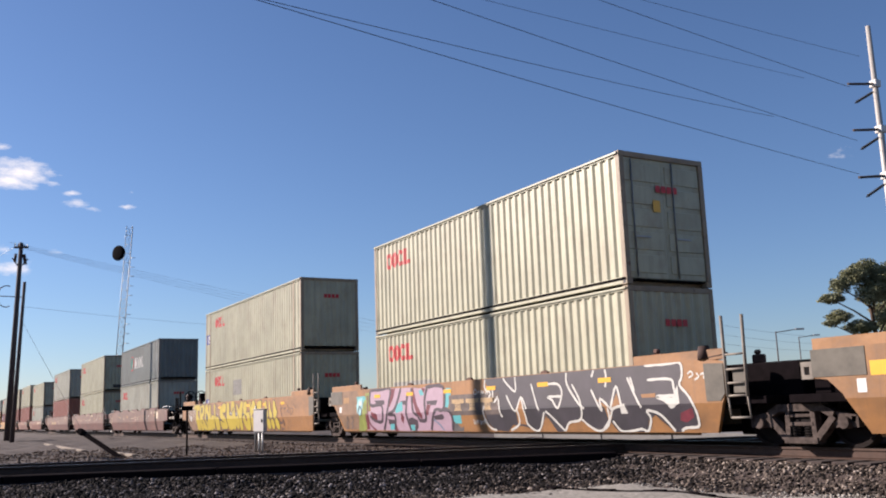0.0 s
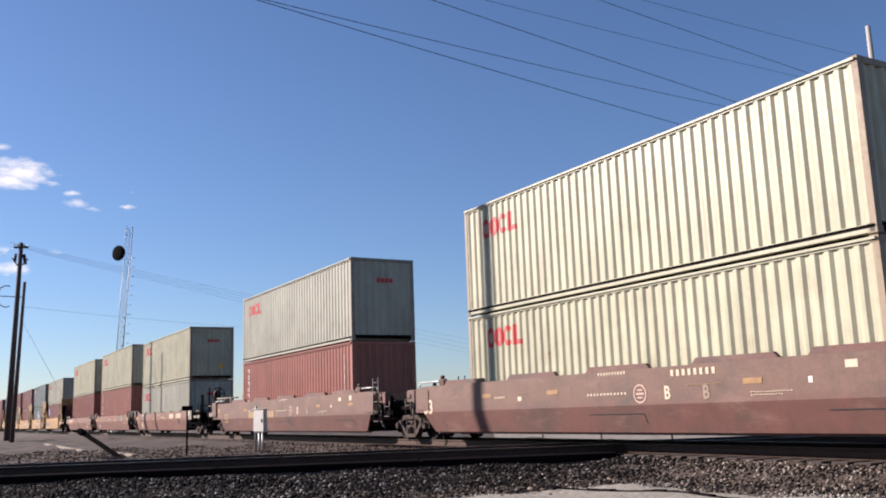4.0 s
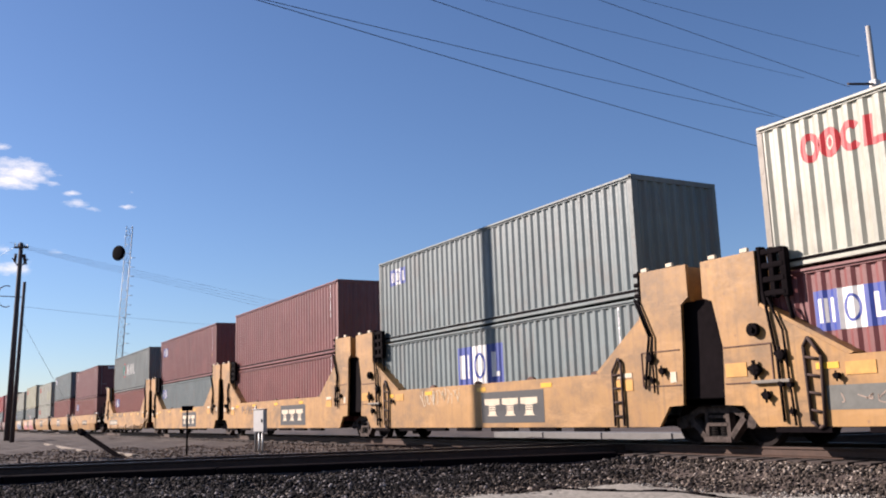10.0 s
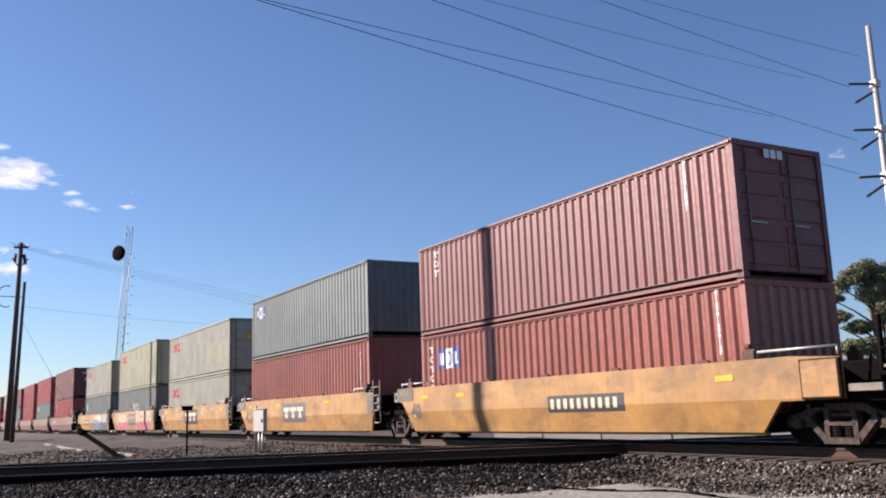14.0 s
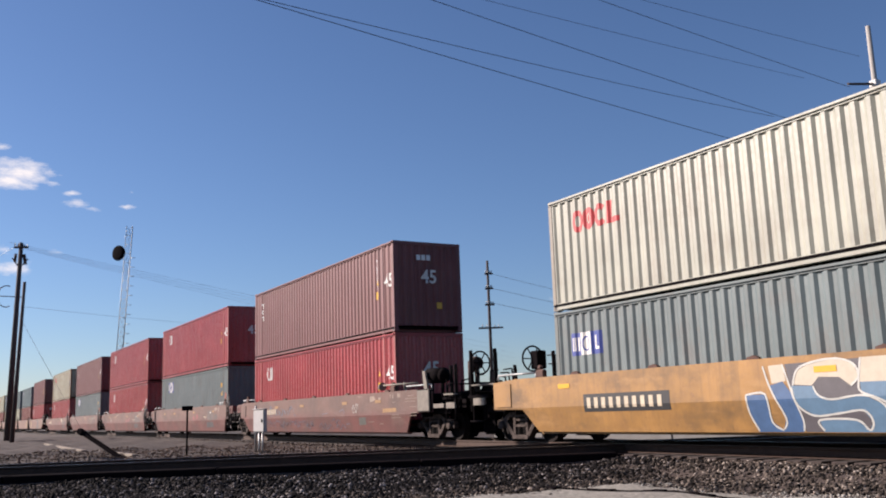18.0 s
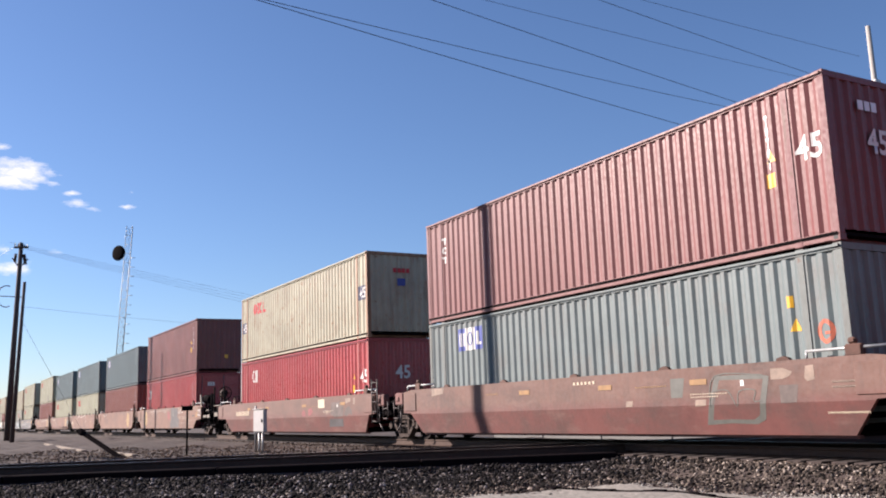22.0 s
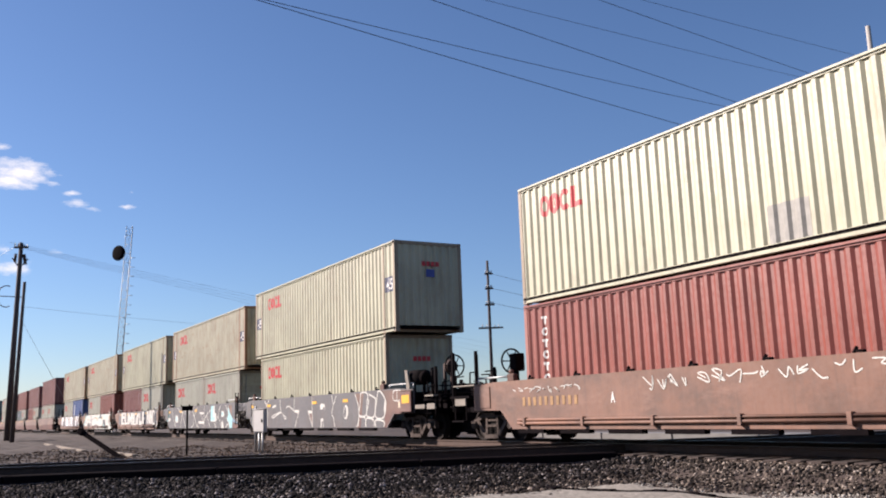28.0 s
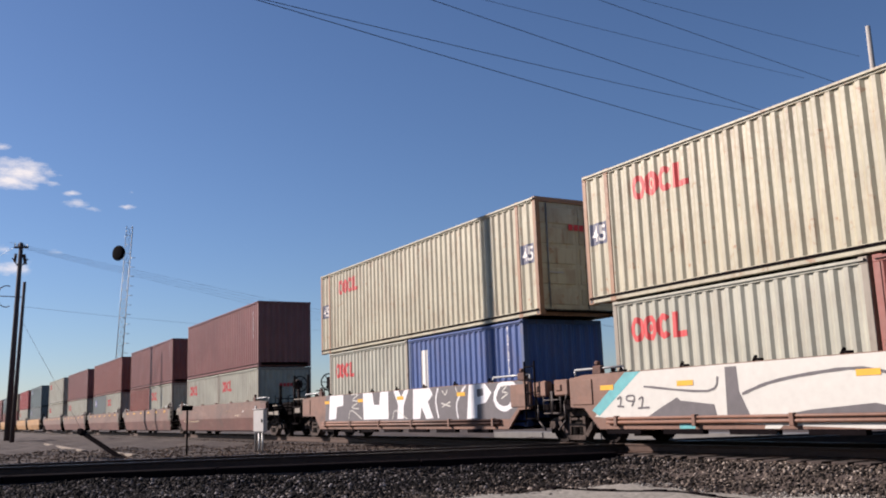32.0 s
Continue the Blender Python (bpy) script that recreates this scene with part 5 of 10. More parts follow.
def riser_fittings(car, m, colour, x, d, end, top, laddered):
    """Hoses, valves, stencils, guides and ladder on the near face of a tall riser; u runs inwards from the end."""
    y = -1.56
    at = lambda u, z: (x - d * u, y, z)
    art_r = d > 0 or end == "coup"
    foot, head, brow = (2.6, 1.24, 2.66) if d > 0 else (3.35, 1.71, 2.64)
    part("slope_flange", plate(("slope_flange", d, colour), [(-d * foot, top), (-d * head, brow), (-d * (head + 0.03), brow + 0.05), (-d * (foot + 0.1), top + 0.03)], 0.3, m), car, (x, -1.51, 0))
    part("riser_edge", boxes(("riser_edge", d, colour), [(min(-d * head, -d * (head - 0.05)), max(-d * head, -d * (head - 0.05)), 0, 0.28, brow, 3.58)], m), car, (x, -1.46, 0))
    if d > 0:
        strands = [[(1.3, 3.12), (0.95, 2.35), (1.04, 1.95), (1.14, 1.33)], [(1.22, 3.1), (0.86, 2.33), (0.9, 1.9), (0.9, 1.25)]]
        valves, frame_box = [(0.95, 1.92, 0.075), (0.92, 1.5, 0.04), (0.64, 1.66, 0.065), (1.1, 1.55, 0.045)], (1.24, 0.2, 1.37, 2.03)
        patches = [(1.8, 1.32, 0.5, 0.22, AGEDYEL), (1.78, 1.58, 0.44, 0.09, CREAMM), (0.4, 1.43, 0.16, 0.2, CREAMM)]
    elif laddered:
        strands = [[(1.87, 2.85), (2.04, 1.72), (2.07, 0.68)], [(1.95, 2.75), (2.2, 2.19), (2.24, 1.4), (2.29, 0.62)]]
        valves, frame_box = [(2.12, 1.78, 0.085), (2.08, 1.3, 0.05), (2.26, 1.28, 0.045), (2.25, 0.85, 0.045), (1.75, 1.12, 0.07), (1.56, 1.56, 0.1), (3.15, 1.38, 0.05)], (0.84, 1.9, 1.34, 1.98)
        patches = [(1.1, 1.46, 0.48, 0.24, AGEDYEL), (3.55, 1.39, 0.53, 0.2, AGEDYEL)]
        part("lever_bar", boxes(("lever_bar",), [(-0.4, 0.4, -0.05, 0.04, 0, 0.06)], PALESTEEL, 0.01), car, at(1.88, 1.32))
        part("hose_reel", rods(("hose_reel",), [((0, -0.06, 0), (0, 0.03, 0), 0.115, 0.115, 20), ((0, -0.1, 0), (0, -0.06, 0), 0.05, 0.05, 12)], DARK), car, at(1.6, 2.24))
        ladder = part("ladder", rods(("riser_ladder",), [((-0.16, 0, 1.88), (-0.13, 0, 0.68), 0.03), ((0.16, 0, 1.72), (0.11, 0, 0.62), 0.03), ((-0.16, 0, 1.88), (-0.06, 0, 2.02), 0.03), ((-0.06, 0, 2.02), (0.16, 0, 1.72), 0.03), ((-0.13, 0, 0.68), (0.0, 0, 0.58), 0.03), ((0.0, 0, 0.58), (0.11, 0, 0.62), 0.03)], RUSTDARK), car, at(2.73, 0), "dark rusty steel ladder")
        for z in (1.68, 1.4, 1.12, 0.84):
            part("rung", rods(("riser_rung",), [((-0.15, 0, 0.03), (0.14, 0, -0.02), 0.022)], RUSTDARK), ladder, (0, 0, z))
    else:
        strands = [[(1.71, 2.66), (1.51, 2.34), (1.6, 1.9), (1.49, 1.28)], [(1.76, 2.6), (1.64, 2.3), (1.68, 1.9), (1.72, 1.23)]]
        valves, frame_box = [(1.64, 1.9, 0.08), (1.7, 1.42, 0.045), (1.27, 1.63, 0.07), (1.52, 1.55, 0.045)], (0.84, 1.93, 1.33, 2.0)
        patches = [(2.26, 1.2, 0.48, 0.22, AGEDYEL), (2.26, 1.44, 0.44, 0.1, CREAMM), (1.0, 1.36, 0.17, 0.19, CREAMM)]
    if d > 0 and laddered:
        ladder = part("ladder", rods(("riser_ladder", "lead"), [((-0.14, 0, 1.72), (-0.14, 0, 0.62), 0.028), ((0.14, 0, 1.9), (0.14, 0, 0.62), 0.028), ((-0.14, 0, 1.72), (0.06, 0, 1.98), 0.028), ((0.06, 0, 1.98), (0.14, 0, 1.9), 0.028)], RUSTDARK), car, at(1.98, 0), "dark rusty steel ladder")
        for z in (1.65, 1.38, 1.1, 0.82):
            part("rung", rods(("lead_rung",), [((-0.14, 0, 0), (0.14, 0, 0), 0.02)], RUSTDARK), ladder, (0, 0, z))
    for i, pts in enumerate(strands):
        rows = [((-d * a, 0, za), (-d * b, 0, zb), 0.026 - 0.006 * i) for (a, za), (b, zb) in zip(pts, pts[1:])]
        part("brake_hose", rods(("brake_hose", d, laddered, i), rows, DARK), car, (x, y, 0))
    for u, z, r in valves:
        part("brake_valve", rods(("brake_valve", r), [((0, -0.05, 0), (0, 0.05, 0), r, r, 10), ((-1.3 * r, -0.02, 0.3 * r), (1.4 * r, -0.02, -0.2 * r), 0.4 * r), ((0.2 * r, -0.03, -1.7 * r), (-0.1 * r, -0.03, 1.6 * r), 0.3 * r)], DARK), car, at(u, z))
    a, b, z0, z1 = frame_box
    part("weld_frame", boxes(("weld_frame", d, laddered), [(min(-d * a, -d * b), max(-d * a, -d * b), -0.012, 0.012, z, z + 0.018) for z in (z0, z1)] + [(-d * max(a, b) - 0.01, -d * max(a, b) + 0.01, -0.012, 0.012, z0, z1)], RUSTYM), car, (x, SIDE_Y - 0.004, 0))
    for u, z, w, h, mat in patches:
        part("reflector_patch" if mat is AGEDYEL else "label_plate", boxes(("riser_patch", w, h, mat.name), [(-w / 2, w / 2, -0.005, 0.005, 0, h)], mat), car, (x - d * u, SIDE_Y - 0.006, z))
    block = (1.0, 0.3) if art_r else (1.5, 0.75)
    for u in block:
        part("stack_tab", boxes(("stack_tab",), [(-0.09, 0.09, -0.03, 0.03, 0, 0.08)], CREAMM, 0.01), car, (x - d * u, -1.5, 3.6 if not art_r else 3.63))
    if d > 0:
        for z in (3.0, 3.2, 3.42, 3.62):
            part("guide_pawl", boxes(("guide_pawl",), [(-0.1, 0.06, -0.06, 0.06, -0.05, 0.03), (0.0, 0.06, -0.05, 0.05, -0.16, 0.06)], DARK, 0.012), car, (x - d * 1.24, -1.46, z))
    else:
        # open rack of stacking guides, the light shows through between its bars
        rack = part("guide_rack", boxes(("guide_rack",), [(0, 0.1, -0.08, 0.08, 2.55, 3.66)], DARK, 0.015), car, (x + 1.72, -1.4, 0))
        for px, w, z1 in ((0.22, 0.12, 3.62), (0.46, 0.14, 3.58)):
            part("guide_post", boxes(("guide_post", px), [(px, px + w, -0.06, 0.06, 2.75, z1)], DARK, 0.015), rack)
        for z in (2.78, 3.02, 3.26, 3.5):
            part("guide_bar", boxes(("guide_bar",), [(0.05, 0.55, -0.07, 0.07, 0, 0.1)], DARK, 0.015), rack, (0, 0, z))
        part("guide_leg", rods(("guide_leg",), [((0.12, 0, 2.75), (0.3, 0, 2.3), 0.03), ((0.5, 0, 2.8), (0.62, 0, 2.2), 0.035)], DARK), car, (x + 1.72, -1.4, 0))


BARESTEEL = plain("bare_grey_green_steel", (0.125, 0.112, 0.090), 0.75, 0.0, 0.3, 3)
AGEDYEL = plain("aged_yellow_reflector", (0.62, 0.30, 0.045), 0.5, 0, 0.2)
PALESTEEL = plain("dusty_pale_steel", (0.235, 0.205, 0.170), 0.8, 0.0, 0.3, 5)
SLATE = plain("slate_blue_stencil", (0.075, 0.095, 0.105), 0.6, 0, 0.25)
RUSTDARK = plain("dark_rusty_steel", (0.050, 0.026, 0.020), 0.85, 0.1, 0.3)
RUSTYM = plain("rusty_guide_steel", (0.11, 0.05, 0.035), 0.8, 0.1, 0.35)
GALV_DARK = plain("painted_ladder_steel", (0.075, 0.06, 0.056), 0.6, 0.2, 0.3)


def brake_wheel():
    bm = bmesh.new()
    n = 20
    for i in range(n):
        a, b = 2 * math.pi * i / n, 2 * math.pi * (i + 1) / n
        rod(bm, (0, 0.31 * math.cos(a), 0.31 * math.sin(a)), (0, 0.31 * math.cos(b), 0.31 * math.sin(b)), 0.024, None, 5)
    for i in range(6):
        a = 2 * math.pi * i / 6
        rod(bm, (0, 0, 0), (0, 0.31 * math.cos(a), 0.31 * math.sin(a)), 0.016, None, 5)
    return mesh_from(bm, "brake_wheel", DARK)


# ---- markings on the cars ----
def on_side(near, k, bm, name, mat, x, z, lift=0.004, label=""):
    lv = side_level(k)
    cuts = [k["fold"]] if k["fold"] else []
    for v in bm.verts:
        v.co.z = min(max(v.co.z, k["low"] + 0.01 - z), k["top"] - 0.012 - z)
    return drape(bm, name, mat, near, (x, z), (), cuts, lambda u, v: lv(v), lift, label)


def strips(xs, z=1.52, w=0.42, h=0.1, mat=None):
    """Yellow reflective strips along the sill."""
    def f(car, near, k):
        for x in xs:
            on_side(near, k, flat_shape([rect(0, w, 0, h)]), "reflector", mat or YELLOW, x, z, 0.009)
    return f


def bars(x, z, w, h, n, mat=None, panel=None, gap=0.5):
    """Reporting marks as a row of plain bars."""
    def f(car, near, k):
        step = w / n
        if panel:
            on_side(near, k, flat_shape([rect(-0.12, w + 0.1, -h * 0.35, h * 1.35)]), "number_panel", panel, x, z, 0.004, "dark painted panel behind the marks")
        tagged(on_side(near, k, flat_shape([rect(i * step, (i + 1 - gap) * step, 0, h) for i in range(n)]), "reporting_mark", mat or CREAMM, x, z, 0.008), "stencilled reporting mark in plain bars", kind="stuff")
    return f


def worn_panel(x, z, w=2.6, h=0.42, mat=None, panel=None):
    """Builder's mark on a dark panel, as plain worn bars."""
    def f(car, near, k):
        on_side(near, k, flat_shape([rect(-0.16, w + 0.14, -h * 0.4, h * 1.4)]), "number_panel", panel or BLACKM, x, z, 0.004, "dark painted panel behind the mark")
        s = w / 3
        for i in range(3):
            a = i * s
            cup = [[(a, h), (a, h * 0.66), (a + 0.24 * s, h * 0.62), (a + 0.24 * s, h * 0.12), (a + 0.14 * s, 0), (a + 0.72 * s, 0), (a + 0.62 * s, h * 0.12), (a + 0.62 * s, h * 0.62), (a + 0.86 * s, h * 0.66), (a + 0.86 * s, h)]]
            on_side(near, k, flat_shape(cup), "mark_block", mat or CREAMM, x, z, 0.008, "worn pale mark block")
            on_side(near, k, flat_shape([rect(a - 0.1 * s, a + 0.95 * s, h * (0.3 + 0.12 * q), h * (0.34 + 0.12 * q)) for q in range(3)]), "mark_stripes", panel or BLACKM, x, z, 0.0105, "dark stripes across the mark")
    return f


def ribbon(pts, w):
    """Quads along a smoothed line of (u, v)."""
    p = [Vector(q) for q in pts]
    sm = []
    for i in range(len(p) - 1):
        a, b, c, d = p[max(i - 1, 0)], p[i], p[i + 1], p[min(i + 2, len(p) - 1)]
        for t in (0, 0.25, 0.5, 0.75):
            sm.append(0.5 * (2 * b + (c - a) * t + (2 * a - 5 * b + 4 * c - d) * t * t + (3 * b - a - 3 * c + d) * t ** 3))
    sm.append(p[-1])
    bm = bmesh.new()
    rows = []
    for i, q in enumerate(sm):
        t = sm[min(i + 1, len(sm) - 1)] - sm[max(i - 1, 0)]
        n = Vector((-t.y, t.x)).normalized() * w / 2 * (0.8 + 0.4 * abs(math.sin(i * 1.7)))
        rows.append((bm.verts.new((q.x + n.x, 0, q.y + n.y)), bm.verts.new((q.x - n.x, 0, q.y - n.y))))
    for a, b in zip(rows, rows[1:]):
        bm.faces.new((a[0], b[0], b[1], a[1]))
    return bm


LAYER = [0]


def line(near, k, w, mat, *pts):
    """One sprayed line on a car's side."""
    LAYER[0] += 1
    top = k["top"] - 0.03
    on_side(near, k, ribbon([(u, min(max(v, k["low"] + 0.03), top)) for u, v in pts], w), "graffiti_line", mat, 0, 0, 0.0062 + 0.0002 * (LAYER[0] % 12))


def shape(near, k, mat, lift, *pts):
    """One sprayed patch on a car's side."""
    LAYER[0] += 1
    top = k["top"] - 0.015
    on_side(near, k, flat_shape([[(u, min(max(v, k["low"] + 0.01), top)) for u, v in pts]]), "graffiti_shape", mat, 0, 0, lift * 0.4 + 0.0001 * (LAYER[0] % 8))


def scrawl(x, z, w, h, n, mat, seed, thick=0.03):
    """Thin hasty strokes, too rough to read."""
    def f(car, near, k):
        rng = random.Random(seed)
        step = w / n
        for i in range(n):
            a = x + i * step
            pts = [(a + rng.uniform(-0.1, 0.2) * step, z + h * rng.uniform(0.6, 1))]
            for j in range(rng.randint(2, 4)):
                pts.append((a + step * rng.uniform(0, 0.95), z + h * rng.uniform(0, 1)))
            line(near, k, thick, mat, *pts)
    return f


def access_line(x, z, w):
    """Thin dark seam of an access panel low on the side."""
    def f(car, near, k):
        line(near, k, 0.018, BLACKM, (x, z), (x + w, z))
        line(near, k, 0.018, BLACKM, (x + w, z), (x + w + 0.04, z - 0.18))
    return f


def number(text, x, z, h, mat=None):
    def f(car, near, k):
        on_side(near, k, letters(text, h, h * 0.62 * len(text), 0.028), "well_number", mat or CREAMM, x, z, 0.008, "stencilled well length number")
    return f


def field(x, z, w, h, mat, lift=0.003, lean=0.0, name="painted_field", label=""):
    def f(car, near, k):
        on_side(near, k, flat_shape([rect(0, w, 0, h, lean)]), name, mat, x, z, lift, label)
    return f


def roundel(x, z, r):
    """Thin stencilled circle with small bars in it."""
    def f(car, near, k):
        on_side(near, k, flat_shape(ring(0, 0, r, r, 0.03) + [rect(-r * 0.6, r * 0.6, -0.02, 0.02), rect(-r * 0.4, r * 0.4, 0.06, 0.09), rect(-r * 0.4, r * 0.4, -0.09, -0.06)]), "stencil_circle", PALEPINK, x, z, 0.006, "stencilled circle mark")
    return f


def emblem(x, z, r, mat):
    """Faded round cross emblem: a pale disc with a cross left open in it."""
    def f(car, near, k):
        on_side(near, k, flat_shape([disc(0, 0, r, r, 28)]), "round_emblem", EMBLEMY, x, z, 0.005, "faded yellow round emblem")
        on_side(near, k, flat_shape(ring(0, 0, r * 0.86, r * 0.86, r * 0.06, 24)), "emblem_ring", mat, x, z, 0.008)
        for a in (45, 135, 225, 315):
            c, q = math.cos(radians(a)) * r * 0.4, math.sin(radians(a)) * r * 0.4
            on_side(near, k, flat_shape([disc(c, q, r * 0.2, r * 0.2, 4)]), "emblem_field", mat, x, z, 0.008)
    return f


CREAMM = plain("cream_stencil_paint", (0.66, 0.55, 0.40), 0.6, 0, 0.15)
YGRAF = plain("yellow_graffiti_paint", (0.50, 0.38, 0.035), 0.5, 0, 0.12)
LILAC = plain("lilac_graffiti_paint", (0.42, 0.29, 0.36), 0.55, 0, 0.1)
TURQ = plain("turquoise_graffiti_paint", (0.10, 0.42, 0.45), 0.5, 0, 0.15)
PINK = plain("pink_graffiti_paint", (0.52, 0.17, 0.20), 0.5, 0, 0.1)
PALEPINK = plain("pale_pink_graffiti_paint", (0.60, 0.40, 0.32), 0.5, 0, 0.2)
SKYBLUE = plain("blue_graffiti_paint", (0.12, 0.22, 0.33), 0.5, 0, 0.12)
SILVER = plain("silver_graffiti_paint", (0.86, 0.86, 0.88), 0.45, 0.0, 0.08)
DGREY = plain("dark_grey_graffiti_paint", (0.10, 0.09, 0.10), 0.6, 0, 0.15)
PURPLEK = plain("dark_plum_graffiti_paint", (0.06, 0.04, 0.055), 0.5, 0, 0.25)
WHITEG = plain("white_graffiti_paint", (0.64, 0.63, 0.58), 0.5, 0, 0.06)
EMBLEMY = plain("pale_yellow_emblem_paint", (0.42, 0.28, 0.13), 0.6, 0, 0.3, 5)
FADEDY = plain("faded_yellow_emblem_paint", (0.34, 0.18, 0.06), 0.6, 0, 0.25)
TRANSLUCENT = plain("grey_overspray", (0.31, 0.30, 0.27), 0.6, 0, 0.2)
PALETURQ = plain("pale_turquoise_graffiti_paint", (0.33, 0.62, 0.66), 0.5, 0, 0.1)
SPIKE = plain("shaded_violet_graffiti_paint", (0.040, 0.034, 0.044), 0.5, 0, 0.35, 2)
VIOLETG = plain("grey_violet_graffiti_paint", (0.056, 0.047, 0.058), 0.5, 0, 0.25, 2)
MIDBLUE = plain("strong_blue_graffiti_paint", (0.06, 0.13, 0.27), 0.5, 0, 0.15)
BONE = plain("bone_white_graffiti_paint", (0.60, 0.52, 0.40), 0.55, 0, 0.1)
OLIVEY = plain("dull_yellow_graffiti_paint", (0.34, 0.26, 0.03), 0.5, 0, 0.15)


def grey_bubble_word(car, near, k):
    shape(near, k, PAINTS["car_brown"], 0.003, (4.4, 1.7), (5.06, 1.7), (4.8, 0.59), (4.48, 0.61), (4.68, 0.91), (4.65, 1.31))
    line(near, k, 0.04, WHITEG, (-6.28, 1.8), (-6.33, 0.69))
    line(near, k, 0.04, WHITEG, (-4.75, 1.78), (-4.38, 1.32), (-4.38, 0.67))
    line(near, k, 0.04, WHITEG, (-4.15, 1.79), (-4.48, 1.54))
    line(near, k, 0.04, WHITEG, (-2.86, 1.75), (-2.73, 1.22), (-2.15, 1.01), (-2.35, 0.96), (-2.73, 1.2), (-3.64, 1.01), (-3.76, 1.08), (-2.79, 1.23))
    line(near, k, 0.04, WHITEG, (-2.17, 1.36), (-1.82, 1.43), (-1.18, 1.2))
    line(near, k, 0.04, WHITEG, (-1.25, 1.74), (-1.28, 1.27))
    line(near, k, 0.04, WHITEG, (-0.75, 1.23), (-1.18, 0.63))
    line(near, k, 0.04, WHITEG, (0.58, 1.75), (0.61, 0.75))
    line(near, k, 0.04, WHITEG, (2.43, 1.72), (2.58, 1.4), (2.84, 1.7))
    line(near, k, 0.04, WHITEG, (2.58, 1.4), (2.43, 1.08), (2.57, 0.95), (2.68, 0.59))
    line(near, k, 0.04, WHITEG, (4.4, 1.7), (4.67, 1.28), (4.68, 0.88), (4.49, 0.61))
    line(near, k, 0.04, WHITEG, (0.19, 1.22), (0.64, 0.62))
    shape(near, k, WHITEG, 0.008, (-5.67, 1.4), (-5.22, 1.33), (-5.17, 1.11), (-5.62, 1.04))
    shape(near, k, WHITEG, 0.008, (-3.8, 1.38), (-3.73, 1.48), (-3.39, 1.53), (-3.34, 1.44))
    shape(near, k, WHITEG, 0.008, (-1.22, 1.28), (-0.75, 1.27), (-0.82, 1.15), (-1.18, 1.18))
    shape(near, k, DGREY, 0.01, (-1.13, 1.15), (-0.86, 1.14), (-1.1, 0.9))
    shape(near, k, WHITEG, 0.008, (0.13, 1.24), (0.58, 1.21), (0.58, 1.12), (0.21, 1.13))
    shape(near, k, PAINTS["car_brown"], 0.01, (0.23, 1.11), (0.58, 1.1), (0.61, 0.72))
    shape(near, k, WHITEG, 0.008, (1.36, 1.38), (1.43, 1.46), (1.76, 1.42), (1.81, 1.26), (1.37, 1.25))
    shape(near, k, DGREY, 0.01, (1.54, 1.28), (1.67, 1.33), (1.78, 1.32), (1.78, 1.26))
    shape(near, k, WHITEG, 0.008, (1.4, 0.92), (1.63, 0.94), (1.64, 0.61), (1.39, 0.61))
    shape(near, k, PAINTS["car_grey"], 0.01, (1.48, 0.85), (1.6, 0.84), (1.61, 0.61), (1.46, 0.61))
    shape(near, k, WHITEG, 0.008, (3.82, 1.12), (3.79, 1.02), (3.73, 0.94), (3.65, 0.89), (3.56, 0.9), (3.49, 0.94), (3.45, 1.03), (3.44, 1.13), (3.47, 1.23), (3.54, 1.31), (3.62, 1.36), (3.7, 1.35), (3.77, 1.3), (3.81, 1.22))
    shape(near, k, PAINTS["car_grey"], 0.01, (3.67, 1.11), (3.65, 1.03), (3.62, 0.97), (3.57, 0.94), (3.53, 0.94), (3.49, 0.97), (3.47, 1.04), (3.47, 1.11), (3.49, 1.19), (3.52, 1.25), (3.57, 1.29), (3.61, 1.28), (3.65, 1.25), (3.67, 1.19))
    shape(near, k, PAINTS["car_brown"], 0.003, (6.2, 1.75), (8.44, 1.69), (8.44, 1.03), (7.2, 1.01), (6.72, 0.61), (6.5, 0.61), (6.72, 1.37), (6.6, 1.6))
    line(near, k, 0.045, WHITEG, (4.87, 1.71), (5.21, 1.73), (5.41, 1.62), (5.34, 1.45), (5.23, 1), (4.72, 1.01), (4.8, 1.35), (4.87, 1.71))
    line(near, k, 0.045, WHITEG, (5.48, 1.66), (5.96, 1.51), (5.97, 1.43), (5.83, 0.95), (5.29, 1), (5.45, 1.39), (5.4, 1.51))
    line(near, k, 0.045, WHITEG, (6.16, 1.74), (6.4, 1.68), (6.7, 1.37), (6.53, 0.92), (5.94, 0.95), (6.05, 1.42), (6.16, 1.74))
    line(near, k, 0.045, WHITEG, (4.7, 0.92), (4.62, 0.64))
    line(near, k, 0.045, WHITEG, (4.75, 0.95), (5.17, 0.91), (5.2, 0.64))
    line(near, k, 0.045, WHITEG, (5.24, 0.64), (5.28, 0.9), (5.8, 0.84), (5.83, 0.64))
    line(near, k, 0.045, WHITEG, (5.95, 0.62), (5.97, 0.84), (6.54, 0.79), (6.54, 0.61))
    shape(near, k, WHITEG, 0.012, (6.63, 1.46), (6.72, 1.37), (6.59, 1), (6.55, 1.17))
    line(near, k, 0.03, WHITEG, (7.25, 1.7), (7.22, 1.43), (7.67, 1.42), (7.7, 1.69), (7.25, 1.7))
    line(near, k, 0.03, WHITEG, (7.48, 1.7), (7.46, 1.42))
    shape(near, k, CREAMM, 0.008, (7.53, 1.37), (7.72, 1.37), (7.71, 1.19), (7.54, 1.19))
    line(near, k, 0.02, WHITEG, (7.84, 1.32), (7.9, 1.21), (8.01, 1.25), (8.15, 1.23), (8.29, 1.2), (8.43, 1.23), (8.47, 1.19))


